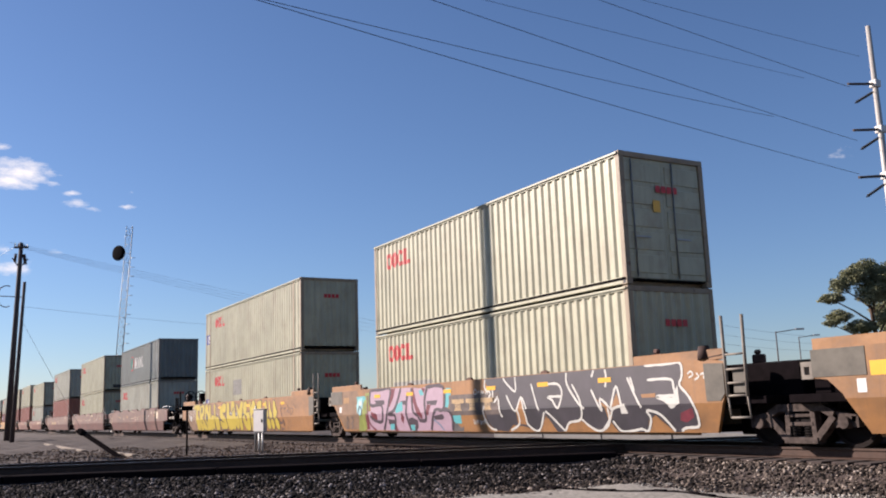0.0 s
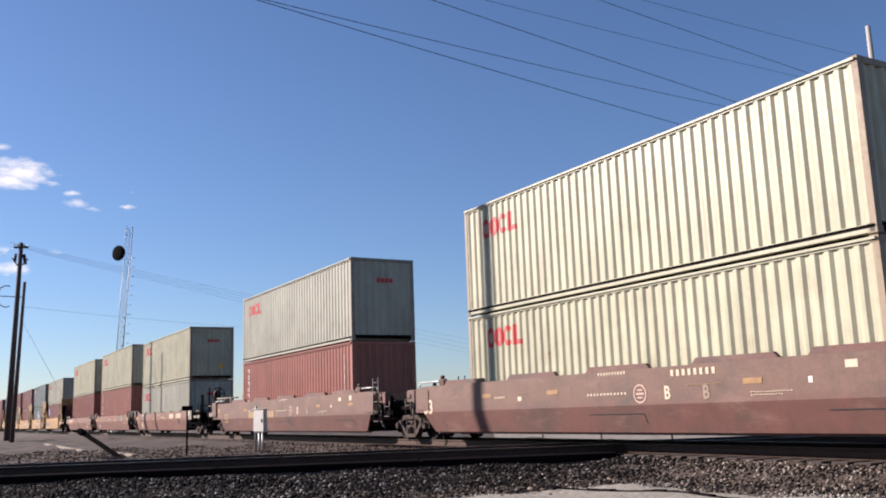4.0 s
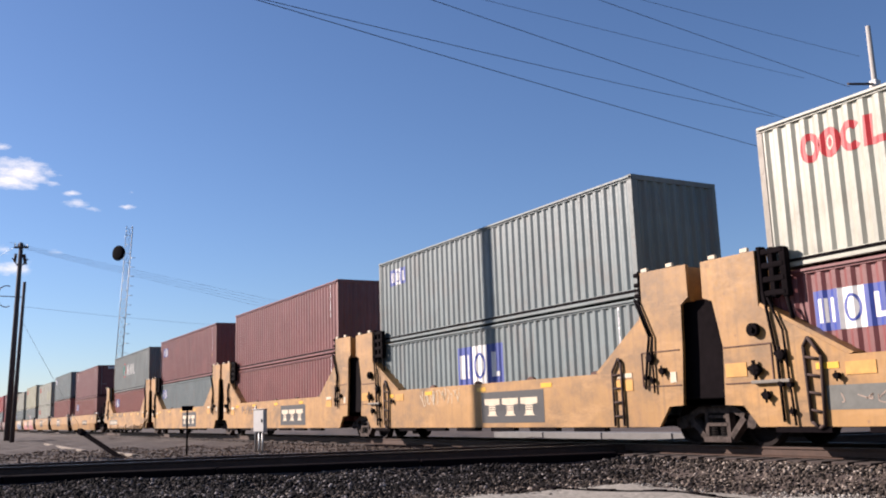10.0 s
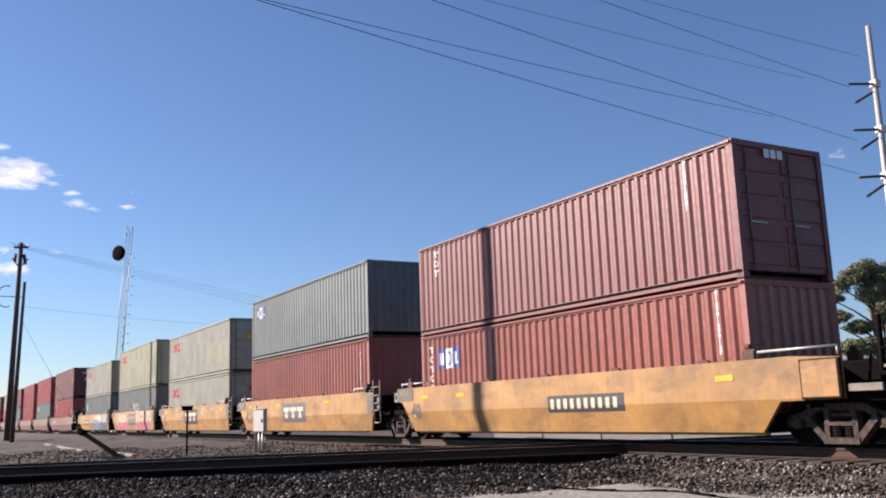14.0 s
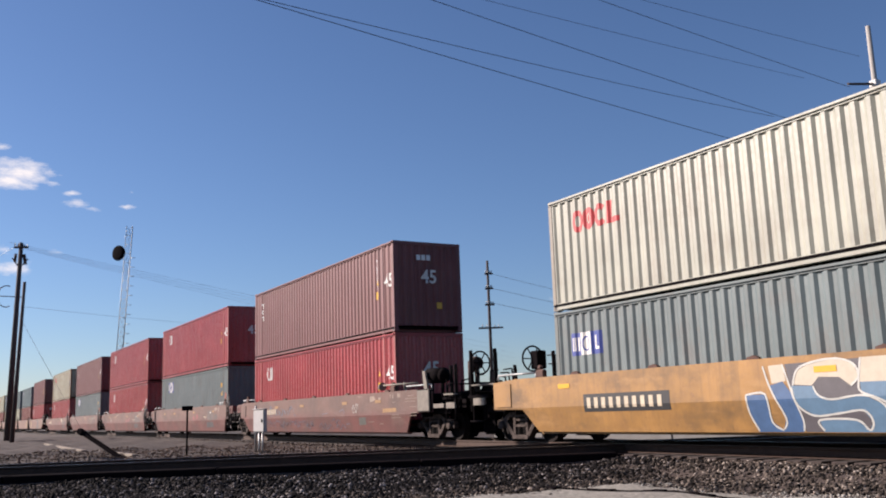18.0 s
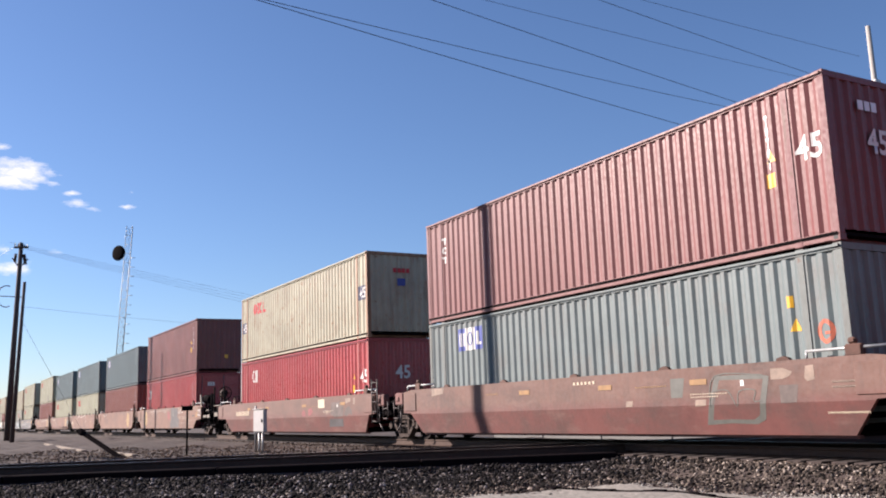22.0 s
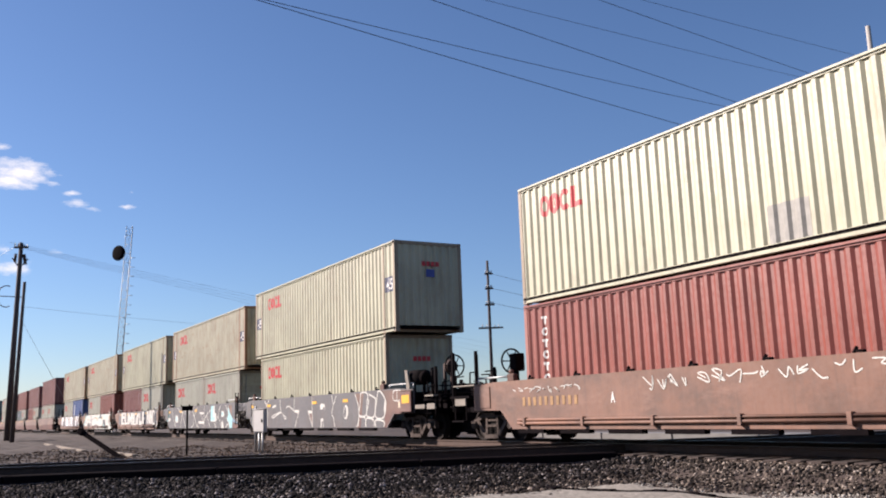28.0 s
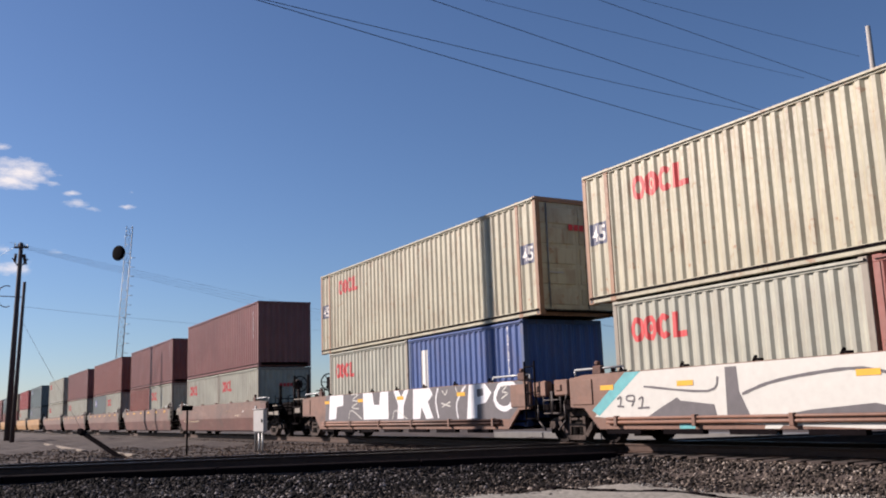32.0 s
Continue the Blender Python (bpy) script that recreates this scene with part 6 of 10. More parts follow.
def grey_crackle_word(car, near, k):
    shape(near, k, PAINTS["car_brown"], 0.003, (5.4, 1.64), (6.48, 1.67), (6.9, 0.71), (6.72, 0.56), (5.44, 0.58), (5.24, 1.03))
    shape(near, k, TURQ, 0.006, (-7.16, 1.18), (-6.85, 1.61), (-6.39, 1.75), (-6.35, 1.08), (-6.62, 0.98))
    shape(near, k, WHITEG, 0.008, (-6.48, 1.18), (-5.95, 1.16), (-6.0, 0.99), (-6.53, 1.0))
    shape(near, k, WHITEG, 0.008, (-4.78, 1.31), (-4.34, 1.3), (-4.14, 1.16), (-4.22, 0.91), (-4.81, 0.95))
    shape(near, k, PALETURQ, 0.01, (-4.66, 1.23), (-4.35, 1.22), (-4.36, 1.0), (-4.67, 1.02))
    line(near, k, 0.04, WHITEG, (-5.69, 1.78), (-5.31, 1.22), (-4.7, 0.68))
    line(near, k, 0.04, WHITEG, (-4.31, 1.74), (-3.6, 1.46), (-3.22, 1.41), (-3.64, 0.64))
    line(near, k, 0.04, WHITEG, (-2.3, 1.72), (-3.29, 1.37))
    line(near, k, 0.04, WHITEG, (-3.22, 1.41), (-2.9, 1.02), (-2.46, 0.67))
    line(near, k, 0.04, WHITEG, (-1.28, 1.7), (-0.73, 1.22), (-0.17, 1.68))
    line(near, k, 0.04, WHITEG, (-0.74, 1.74), (-0.8, 0.83), (-1.38, 0.64))
    line(near, k, 0.04, WHITEG, (-0.73, 1.22), (-0.31, 0.84), (0.16, 0.6))
    line(near, k, 0.04, WHITEG, (1.2, 1.68), (1.19, 0.6))
    line(near, k, 0.04, WHITEG, (0.6, 1.31), (1.02, 0.95))
    line(near, k, 0.04, WHITEG, (1.22, 1.01), (1.63, 1.22), (2.43, 1.49))
    line(near, k, 0.04, WHITEG, (1.63, 1.22), (2.06, 0.93), (2.3, 0.6))
    line(near, k, 0.04, WHITEG, (3.37, 1.31), (3.32, 0.59))
    line(near, k, 0.04, WHITEG, (3.37, 0.96), (3.67, 1.14), (4.05, 0.87), (4.29, 0.59))
    line(near, k, 0.04, WHITEG, (3.67, 1.15), (3.9, 1.48), (4.18, 1.67))
    line(near, k, 0.04, WHITEG, (4.89, 1.67), (5.32, 1.39))
    line(near, k, 0.04, WHITEG, (5.33, 1.66), (5.34, 1.19), (5.15, 1.03), (5.51, 0.82), (5.54, 0.58))
    line(near, k, 0.04, WHITEG, (5.47, 0.76), (5.15, 0.76), (4.93, 0.58))
    line(near, k, 0.04, WHITEG, (2.98, 0.91), (3.3, 0.62))
    shape(near, k, WHITEG, 0.008, (-2.7, 1.77), (-2.46, 1.75), (-2.63, 1.27))
    shape(near, k, WHITEG, 0.008, (-1.84, 1.76), (-1.65, 1.75), (-1.73, 1.21))
    shape(near, k, WHITEG, 0.008, (-2.4, 0.6), (-2.19, 0.6), (-2.25, 1.08))
    shape(near, k, WHITEG, 0.008, (0.35, 1.42), (1.13, 1.38), (1.13, 1.29), (0.37, 1.32))
    shape(near, k, WHITEG, 0.008, (0.12, 0.96), (1.23, 0.94), (1.21, 0.82), (0.15, 0.84))
    shape(near, k, WHITEG, 0.008, (2.88, 1.68), (3.09, 1.68), (3.09, 1.35), (3.37, 1.31), (3.33, 0.92), (2.39, 0.92), (2.39, 0.97), (3.09, 0.96), (3.1, 1.13), (2.84, 1.14))
    shape(near, k, WHITEG, 0.008, (4.26, 1.39), (4.6, 1.4), (4.74, 1.25), (4.6, 1.13), (4.24, 1.13))
    shape(near, k, WHITEG, 0.008, (4.28, 0.95), (4.54, 0.89), (4.63, 0.58), (4.28, 0.58))
    shape(near, k, PALETURQ, 0.006, (2.45, 1.67), (2.85, 1.67), (2.84, 1.13), (3.1, 1.12), (3.08, 0.96), (2.39, 0.97))
    shape(near, k, PALETURQ, 0.01, (4.3, 1.34), (4.54, 1.34), (4.6, 1.25), (4.5, 1.18), (4.28, 1.19))
    shape(near, k, PALETURQ, 0.006, (5.37, 1.59), (5.61, 1.3), (6.05, 1.05), (5.95, 0.59), (5.56, 0.59), (5.51, 0.82), (5.18, 1.03), (5.35, 1.18))
    shape(near, k, SKYBLUE, 0.01, (6.08, 1.05), (6.82, 0.89), (6.8, 0.77), (6.02, 0.91))
    line(near, k, 0.04, WHITEG, (6.37, 1.16), (6.36, 1.13), (6.33, 1.1), (6.29, 1.09), (6.24, 1.09), (6.21, 1.1), (6.18, 1.13), (6.18, 1.17), (6.19, 1.21), (6.22, 1.23), (6.27, 1.25), (6.31, 1.25), (6.35, 1.23), (6.37, 1.2), (6.37, 1.16))
    line(near, k, 0.04, WHITEG, (6.43, 0.93), (6.51, 1.24), (6.67, 1.22))
    line(near, k, 0.04, WHITEG, (6.47, 1.08), (6.6, 1.08))
    line(near, k, 0.04, WHITEG, (6.6, 0.86), (6.77, 1.22), (6.83, 0.89))
    line(near, k, 0.04, WHITEG, (6.66, 1.0), (6.82, 1.01))
    line(near, k, 0.04, WHITEG, (6.88, 0.71), (6.82, 0.92), (6.95, 1.08))


def white_block_word(car, near, k):
    shape(near, k, WHITEG, 0.003, (-5.06, 1.69), (-2.77, 1.7), (0.95, 1.71), (4.02, 1.72), (6.42, 1.71), (6.77, 1.08), (6.55, 0.53), (0.05, 0.57), (-5.62, 0.76), (-6.44, 0.82))
    shape(near, k, TURQ, 0.006, (-5.41, 1.7), (-4.94, 1.7), (-6.29, 0.83), (-6.51, 0.95))
    shape(near, k, DGREY, 0.006, (-4.94, 0.74), (-4.36, 1.0), (-3.98, 1.15), (-3.89, 1.09), (-3.05, 1.0), (-2.99, 0.74))
    shape(near, k, DGREY, 0.006, (-2.74, 1.65), (-2.47, 1.65), (-2.45, 1.21), (-2.25, 0.8), (-2.77, 0.78))
    line(near, k, 0.05, DGREY, (-2.39, 1.16), (-1.79, 1.33), (-0.93, 1.44), (0.01, 1.47), (0.92, 1.25))
    shape(near, k, DGREY, 0.006, (-2.06, 0.73), (-1.0, 0.87), (0.15, 0.95), (1.23, 0.73))
    line(near, k, 0.04, DGREY, (-4.87, 1.39), (-3.19, 1.24), (-2.92, 1.49))
    shape(near, k, TURQ, 0.009, (-3.96, 0.68), (-3.56, 0.67), (-3.56, 0.49), (-3.96, 0.49))
    shape(near, k, WHITEG, 0.009, (-1.94, 0.63), (-1.55, 0.64), (-1.65, 0.47), (-1.97, 0.47))
    line(near, k, 0.035, DGREY, (-5.69, 1.16), (-5.57, 1.2), (-5.61, 1.01))
    line(near, k, 0.035, DGREY, (-5.7, 1.02), (-5.49, 1.01))
    line(near, k, 0.035, DGREY, (-5.2, 1.11), (-5.38, 1.13), (-5.38, 1.21), (-5.19, 1.22), (-5.17, 1.14), (-5.26, 1.01))
    line(near, k, 0.035, DGREY, (-5.04, 1.14), (-4.92, 1.18), (-4.97, 0.98))
    line(near, k, 0.035, DGREY, (-5.08, 0.97), (-4.74, 0.98))
    shape(near, k, DGREY, 0.006, (1.02, 1.41), (1.83, 1.69), (2.31, 1.71), (2.54, 1.36))
    line(near, k, 0.05, TURQ, (0.94, 1.46), (1.4, 1.5), (1.83, 1.68))
    line(near, k, 0.07, DGREY, (2.53, 1.7), (2.84, 1.05), (3.24, 0.89))
    line(near, k, 0.06, TURQ, (3.99, 1.69), (2.84, 1.65), (3.29, 0.9))
    shape(near, k, DGREY, 0.006, (3.12, 1.28), (4.04, 1.29), (4.54, 0.57), (3.86, 0.57), (3.61, 0.83), (3.24, 0.9))
    shape(near, k, TURQ, 0.009, (3.35, 0.86), (3.83, 0.83), (3.81, 0.61), (3.46, 0.61))
    shape(near, k, TURQ, 0.006, (6.47, 1.73), (6.75, 1.63), (6.76, 1.36), (6.66, 1.49))
    line(near, k, 0.03, DGREY, (5.53, 0.94), (5.59, 1.21), (5.74, 0.95), (5.79, 1.21))
    line(near, k, 0.03, DGREY, (5.82, 0.93), (5.88, 1.18), (5.95, 1.04), (6.05, 1.17), (6.04, 0.92))
    line(near, k, 0.03, DGREY, (6.24, 1.04), (6.22, 0.98), (6.2, 0.94), (6.16, 0.91), (6.13, 0.91), (6.1, 0.94), (6.08, 0.98), (6.08, 1.04), (6.1, 1.1), (6.12, 1.14), (6.16, 1.17), (6.19, 1.17), (6.22, 1.14), (6.24, 1.09), (6.24, 1.04))


def silver_block_word(car, near, k):
    shape(near, k, DGREY, 0.003, (-5.7, 1.81), (0.6, 1.8), (6.47, 1.75), (6.63, 1.36), (5.89, 0.8), (0.54, 0.81), (-5.8, 0.83))
    shape(near, k, SILVER, 0.006, (-5.35, 1.74), (-4.18, 1.75), (-4.2, 1.34), (-4.74, 1.3), (-4.82, 0.9), (-5.45, 0.88))
    shape(near, k, SILVER, 0.006, (-2.59, 1.76), (-1.88, 1.76), (-1.78, 1.31), (-1.39, 1.3), (-1.31, 1.76), (-0.75, 1.76), (-0.75, 0.86), (-2.57, 0.86))
    shape(near, k, SILVER, 0.006, (-0.38, 1.77), (-0.06, 1.77), (0.13, 1.5), (0.35, 1.77), (0.6, 1.77), (0.27, 1.24), (0.25, 0.86), (-0.16, 0.86), (-0.09, 1.27))
    shape(near, k, SILVER, 0.006, (0.9, 1.77), (1.89, 1.76), (2.06, 1.51), (1.77, 1.32), (2.06, 0.86), (1.65, 0.84), (1.39, 1.17), (1.28, 0.85), (0.84, 0.85))
    line(near, k, 0.06, SILVER, (2.39, 1.73), (2.23, 1.34), (2.37, 0.86))
    shape(near, k, SILVER, 0.006, (4.02, 1.73), (4.81, 1.73), (5.1, 1.46), (4.82, 1.22), (4.4, 1.17), (4.38, 0.84), (3.87, 0.82))
    shape(near, k, DGREY, 0.009, (4.4, 1.57), (4.7, 1.58), (4.72, 1.4), (4.42, 1.37))
    line(near, k, 0.12, SILVER, (5.5, 1.66), (5.85, 1.70), (6.16, 1.56), (6.13, 1.24), (5.74, 1.05), (5.39, 1.12), (5.25, 1.35), (5.5, 1.66))
    line(near, k, 0.05, SILVER, (3.43, 0.83), (3.38, 1.26), (3.86, 1.73))
    line(near, k, 0.03, WHITEG, (-3.5, 1.68), (-2.96, 1.69), (-3.41, 1.5), (-2.91, 1.44), (-3.48, 1.27), (-2.92, 1.21))
    line(near, k, 0.03, WHITEG, (5.54, 1.59), (5.82, 1.61), (5.6, 1.47), (5.84, 1.42), (5.55, 1.3))
    line(near, k, 0.03, WHITEG, (2.6, 1.6), (2.76, 1.48), (2.9, 1.61))
    line(near, k, 0.03, WHITEG, (2.53, 1.26), (3.04, 1.16))
    line(near, k, 0.03, WHITEG, (2.57, 1.15), (3.05, 1.29))
    line(near, k, 0.03, WHITEG, (-3.75, 0.89), (-3.52, 1.17), (-2.69, 0.88))
    line(near, k, 0.03, WHITEG, (-0.48, 0.86), (-0.25, 1.11), (0.5, 0.85))
    line(near, k, 0.03, WHITEG, (3.33, 1.67), (3.51, 1.41), (3.73, 1.66))


def rounded(pts):
    """A closed outline, smoothed."""
    p = [Vector(q) for q in pts]
    n = len(p)
    out = []
    for i in range(n):
        a, b, c, d = p[i - 1], p[i], p[(i + 1) % n], p[(i + 2) % n]
        for t in (0, 0.33, 0.67):
            q = 0.5 * (2 * b + (c - a) * t + (2 * a - 5 * b + 4 * c - d) * t * t + (3 * b - a - 3 * c + d) * t ** 3)
            out.append((0.75 * q.x + 0.25 * b.lerp(c, t).x, 0.75 * q.y + 0.25 * b.lerp(c, t).y))
    return out


def bubble(near, k, fill, edge, w, *pts):
    """A fat rounded letter: a dark edge and a flat fill over it."""
    line(near, k, w, edge, *pts, pts[0])
    shape(near, k, fill, 0.023, *rounded(pts))


def dark_spiky_word(car, near, k):
    """Four tall violet-black letters, white edged; shade below the fold of the side is painted in as a darker tone."""
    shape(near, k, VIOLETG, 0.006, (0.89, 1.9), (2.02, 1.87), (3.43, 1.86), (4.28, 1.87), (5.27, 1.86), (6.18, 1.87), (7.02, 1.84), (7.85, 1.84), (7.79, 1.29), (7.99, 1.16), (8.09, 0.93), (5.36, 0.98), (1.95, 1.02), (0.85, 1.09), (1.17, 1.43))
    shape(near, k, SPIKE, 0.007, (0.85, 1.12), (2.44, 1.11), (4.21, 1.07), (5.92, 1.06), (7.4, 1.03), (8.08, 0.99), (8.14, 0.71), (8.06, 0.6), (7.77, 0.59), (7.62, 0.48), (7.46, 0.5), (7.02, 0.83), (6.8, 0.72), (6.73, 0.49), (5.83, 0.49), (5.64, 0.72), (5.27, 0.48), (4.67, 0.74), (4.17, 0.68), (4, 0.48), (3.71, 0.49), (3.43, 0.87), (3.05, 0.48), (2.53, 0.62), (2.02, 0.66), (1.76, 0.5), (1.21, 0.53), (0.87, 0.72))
    shape(near, k, PAINTS["car_orange"], 0.01, (2.27, 1.04), (2.48, 1.27), (2.6, 0.95), (2.59, 0.66), (2.24, 0.69))
    shape(near, k, PAINTS["car_orange"], 0.01, (3.5, 0.81), (3.75, 0.48), (3.07, 0.48))
    shape(near, k, PAINTS["car_orange"], 0.01, (4.18, 0.64), (4.6, 0.73), (5.16, 0.48), (4.05, 0.47))
    shape(near, k, PAINTS["car_orange"], 0.01, (5.24, 1.22), (5.66, 1.02), (5.74, 0.81), (5.61, 0.67), (5.55, 1))
    shape(near, k, PAINTS["car_orange"], 0.01, (6.99, 0.81), (7.42, 0.49), (6.81, 0.49))
    shape(near, k, PAINTS["car_orange"], 0.01, (6.69, 1.24), (7.11, 1.25), (7.1, 1.17), (6.72, 1.17))
    shape(near, k, PAINTS["car_orange"], 0.01, (5.76, 0.99), (5.96, 1.29), (6.06, 1.06))
    shape(near, k, MAGENTA, 0.01, (7.72, 0.86), (8.04, 0.95), (8.05, 0.78), (7.83, 0.68), (7.67, 0.72))
    line(near, k, 0.05, WHITEG, (0.94, 1.9), (0.92, 1.57), (1.17, 1.43), (0.82, 1.09), (0.8, 0.84), (0.98, 0.6), (1.26, 0.53))
    line(near, k, 0.05, WHITEG, (1.77, 1.83), (1.93, 1.65), (2.28, 1.45), (2.29, 1.79))
    line(near, k, 0.05, WHITEG, (1.88, 1.37), (2.23, 0.98), (2.51, 1.31), (2.7, 1.03))
    line(near, k, 0.05, WHITEG, (2.32, 1.02), (2.31, 0.69), (1.89, 0.53))
    line(near, k, 0.05, WHITEG, (2.51, 1.31), (2.62, 0.88), (2.66, 0.66), (3.05, 0.49), (3.39, 0.94))
    line(near, k, 0.05, WHITEG, (2.95, 1.6), (3.14, 1.1), (3.21, 0.99))
    line(near, k, 0.05, WHITEG, (3.49, 1.56), (3.96, 1.56), (4.12, 1.4), (4.08, 1.23), (3.93, 1.02), (3.74, 1.21), (3.59, 1.28), (4.1, 1.28))
    line(near, k, 0.05, WHITEG, (4.32, 1.79), (4.33, 1.52), (4.66, 1.14), (4.87, 0.99))
    line(near, k, 0.05, WHITEG, (4.5, 1.53), (4.77, 1.11), (4.68, 0.77), (4.26, 0.7), (4.06, 0.49))
    line(near, k, 0.05, WHITEG, (3.44, 0.96), (3.6, 0.87), (4.04, 0.49))
    line(near, k, 0.05, WHITEG, (4.72, 0.77), (4.96, 0.61), (5.3, 0.51), (5.66, 0.78), (5.81, 0.97), (6.11, 1.03))
    line(near, k, 0.05, WHITEG, (5.15, 1.39), (5.45, 0.93), (5.43, 1.19), (5.78, 0.95))
    line(near, k, 0.05, WHITEG, (5.19, 1.65), (5.27, 1.83))
    line(near, k, 0.05, WHITEG, (5.64, 1.81), (5.67, 1.62), (5.62, 1.42))
    line(near, k, 0.05, WHITEG, (5.75, 0.99), (5.96, 1.43), (6.09, 1.03), (6.17, 0.9))
    line(near, k, 0.05, WHITEG, (5.64, 1), (5.61, 0.69), (5.32, 0.51))
    line(near, k, 0.05, WHITEG, (5.73, 0.73), (5.93, 0.52), (6.26, 0.49), (6.55, 0.56), (6.73, 0.49), (6.88, 0.76), (6.81, 0.92), (7.18, 0.83), (7.48, 0.5))
    line(near, k, 0.05, WHITEG, (6.32, 1.59), (6.52, 1.22), (6.67, 0.98))
    line(near, k, 0.05, WHITEG, (6.41, 1.59), (6.51, 1.31))
    line(near, k, 0.05, WHITEG, (6.91, 1.51), (7.53, 1.5), (7.62, 1.35), (7.64, 1.06), (7.5, 0.97), (7.4, 1.09), (7.13, 1.18), (7.6, 1.19))
    line(near, k, 0.05, WHITEG, (6.86, 1.79), (7.5, 1.83), (7.83, 1.79), (7.86, 1.55), (7.78, 1.38), (7.98, 1.18), (8.11, 0.95), (8.14, 0.7), (8.08, 0.6), (7.78, 0.58), (7.65, 0.47))
    line(near, k, 0.05, WHITEG, (1.28, 1.53), (1.31, 1.22), (1.5, 1.35))
    line(near, k, 0.05, WHITEG, (1.52, 1.31), (1.57, 0.94), (1.64, 0.86))
    shape(near, k, WHITEG, 0.012, (7.15, 1.19), (7.56, 1.15), (7.72, 1.38), (7.74, 1.04), (7.53, 0.96))
    shape(near, k, WHITEG, 0.012, (6.04, 0.99), (6.17, 1.08), (6.25, 0.87), (6.04, 0.87))
    line(near, k, 0.03, WHITEG, (8.01, 1.57), (8.09, 1.62), (8.14, 1.55), (8.03, 1.5))
    line(near, k, 0.03, WHITEG, (8.23, 1.58), (8.29, 1.51), (8.18, 1.46))
    line(near, k, 0.03, WHITEG, (8.33, 1.54), (8.42, 1.57), (8.41, 1.47))


def white_letters_word(car, near, k):
    """Broad white block letters on a dark grey field."""
    shape(near, k, DGREY, 0.003, (-6.2, 0.86), (6.2, 0.86), (6.3, 1.7), (-6.2, 1.7))
    shape(near, k, WHITEG, 0.008, (-5.27, 1.66), (-4.19, 1.69), (-4.17, 1.56), (-4.77, 1.54), (-4.74, 1.46), (-4.14, 1.46), (-4.15, 1.27), (-4.76, 1.27), (-4.77, 0.98), (-4.11, 0.98), (-4.12, 0.88), (-5.18, 0.86))
    shape(near, k, WHITEG, 0.008, (-4.04, 1.65), (-3.64, 1.66), (-3.63, 1.02), (-3.06, 1), (-3.03, 0.89), (-4.03, 0.86))
    shape(near, k, WHITEG, 0.008, (-2.93, 1.64), (-2.45, 1.64), (-2.07, 1.28), (-1.83, 1.63), (-1.19, 1.63), (-1.19, 0.84), (-1.63, 0.83), (-1.69, 1.26), (-2.06, 0.88), (-2.17, 0.88), (-2.46, 1.29), (-2.49, 0.88), (-3, 0.87))
    shape(near, k, WHITEG, 0.008, (-1.06, 1.59), (-0.62, 1.58), (-0.61, 0.92), (0.02, 0.93), (0.03, 0.85), (-1.04, 0.83))
    shape(near, k, WHITEG, 0.008, (-0.62, 1.58), (0.06, 1.58), (0.05, 1.52), (-0.61, 1.52))
    shape(near, k, WHITEG, 0.008, (-0.23, 1.27), (0.01, 1.28), (0, 0.95), (-0.25, 0.97))
    shape(near, k, WHITEG, 0.008, (0.05, 1.52), (0.47, 1.57), (0.47, 0.87), (0.06, 0.86))
    shape(near, k, WHITEG, 0.008, (0.51, 1.61), (0.8, 1.61), (0.72, 1.37), (0.59, 1.18), (0.54, 1.34))
    shape(near, k, WHITEG, 0.008, (0.88, 1.57), (1.08, 1.57), (1.15, 1.07), (1.64, 1.08), (1.65, 0.84), (0.92, 0.83))
    shape(near, k, WHITEG, 0.008, (3.26, 1.66), (3.54, 1.67), (3.87, 1.17), (3.89, 1.7), (4.18, 1.7), (4.07, 0.92), (3.83, 0.92), (3.49, 1.37), (3.5, 0.92), (3.25, 0.91))
    shape(near, k, WHITEG, 0.008, (4.22, 1.67), (4.44, 1.67), (4.42, 1.37), (4.55, 1.37), (4.54, 1.69), (4.76, 1.69), (4.72, 0.89), (4.53, 0.88), (4.53, 1.22), (4.42, 1.22), (4.39, 0.89), (4.17, 0.89))
    line(near, k, 0.13, WHITEG, (4.92, 1.63), (4.9, 0.89), (5.18, 0.88), (5.49, 0.94), (5.65, 1.17), (5.56, 1.44), (5.26, 1.62), (4.89, 1.64))
    line(near, k, 0.1, WHITEG, (5.59, 1.66), (5.92, 1.48), (6.07, 1.15), (6.08, 0.88), (5.83, 0.69))
    shape(near, k, WHITEG, 0.008, (1.85, 1.66), (2.95, 1.66), (2.95, 1.46), (2.3, 1.46), (2.3, 1.33), (2.8, 1.33), (2.8, 1.15), (2.3, 1.15), (2.3, 0.9), (1.85, 0.9))


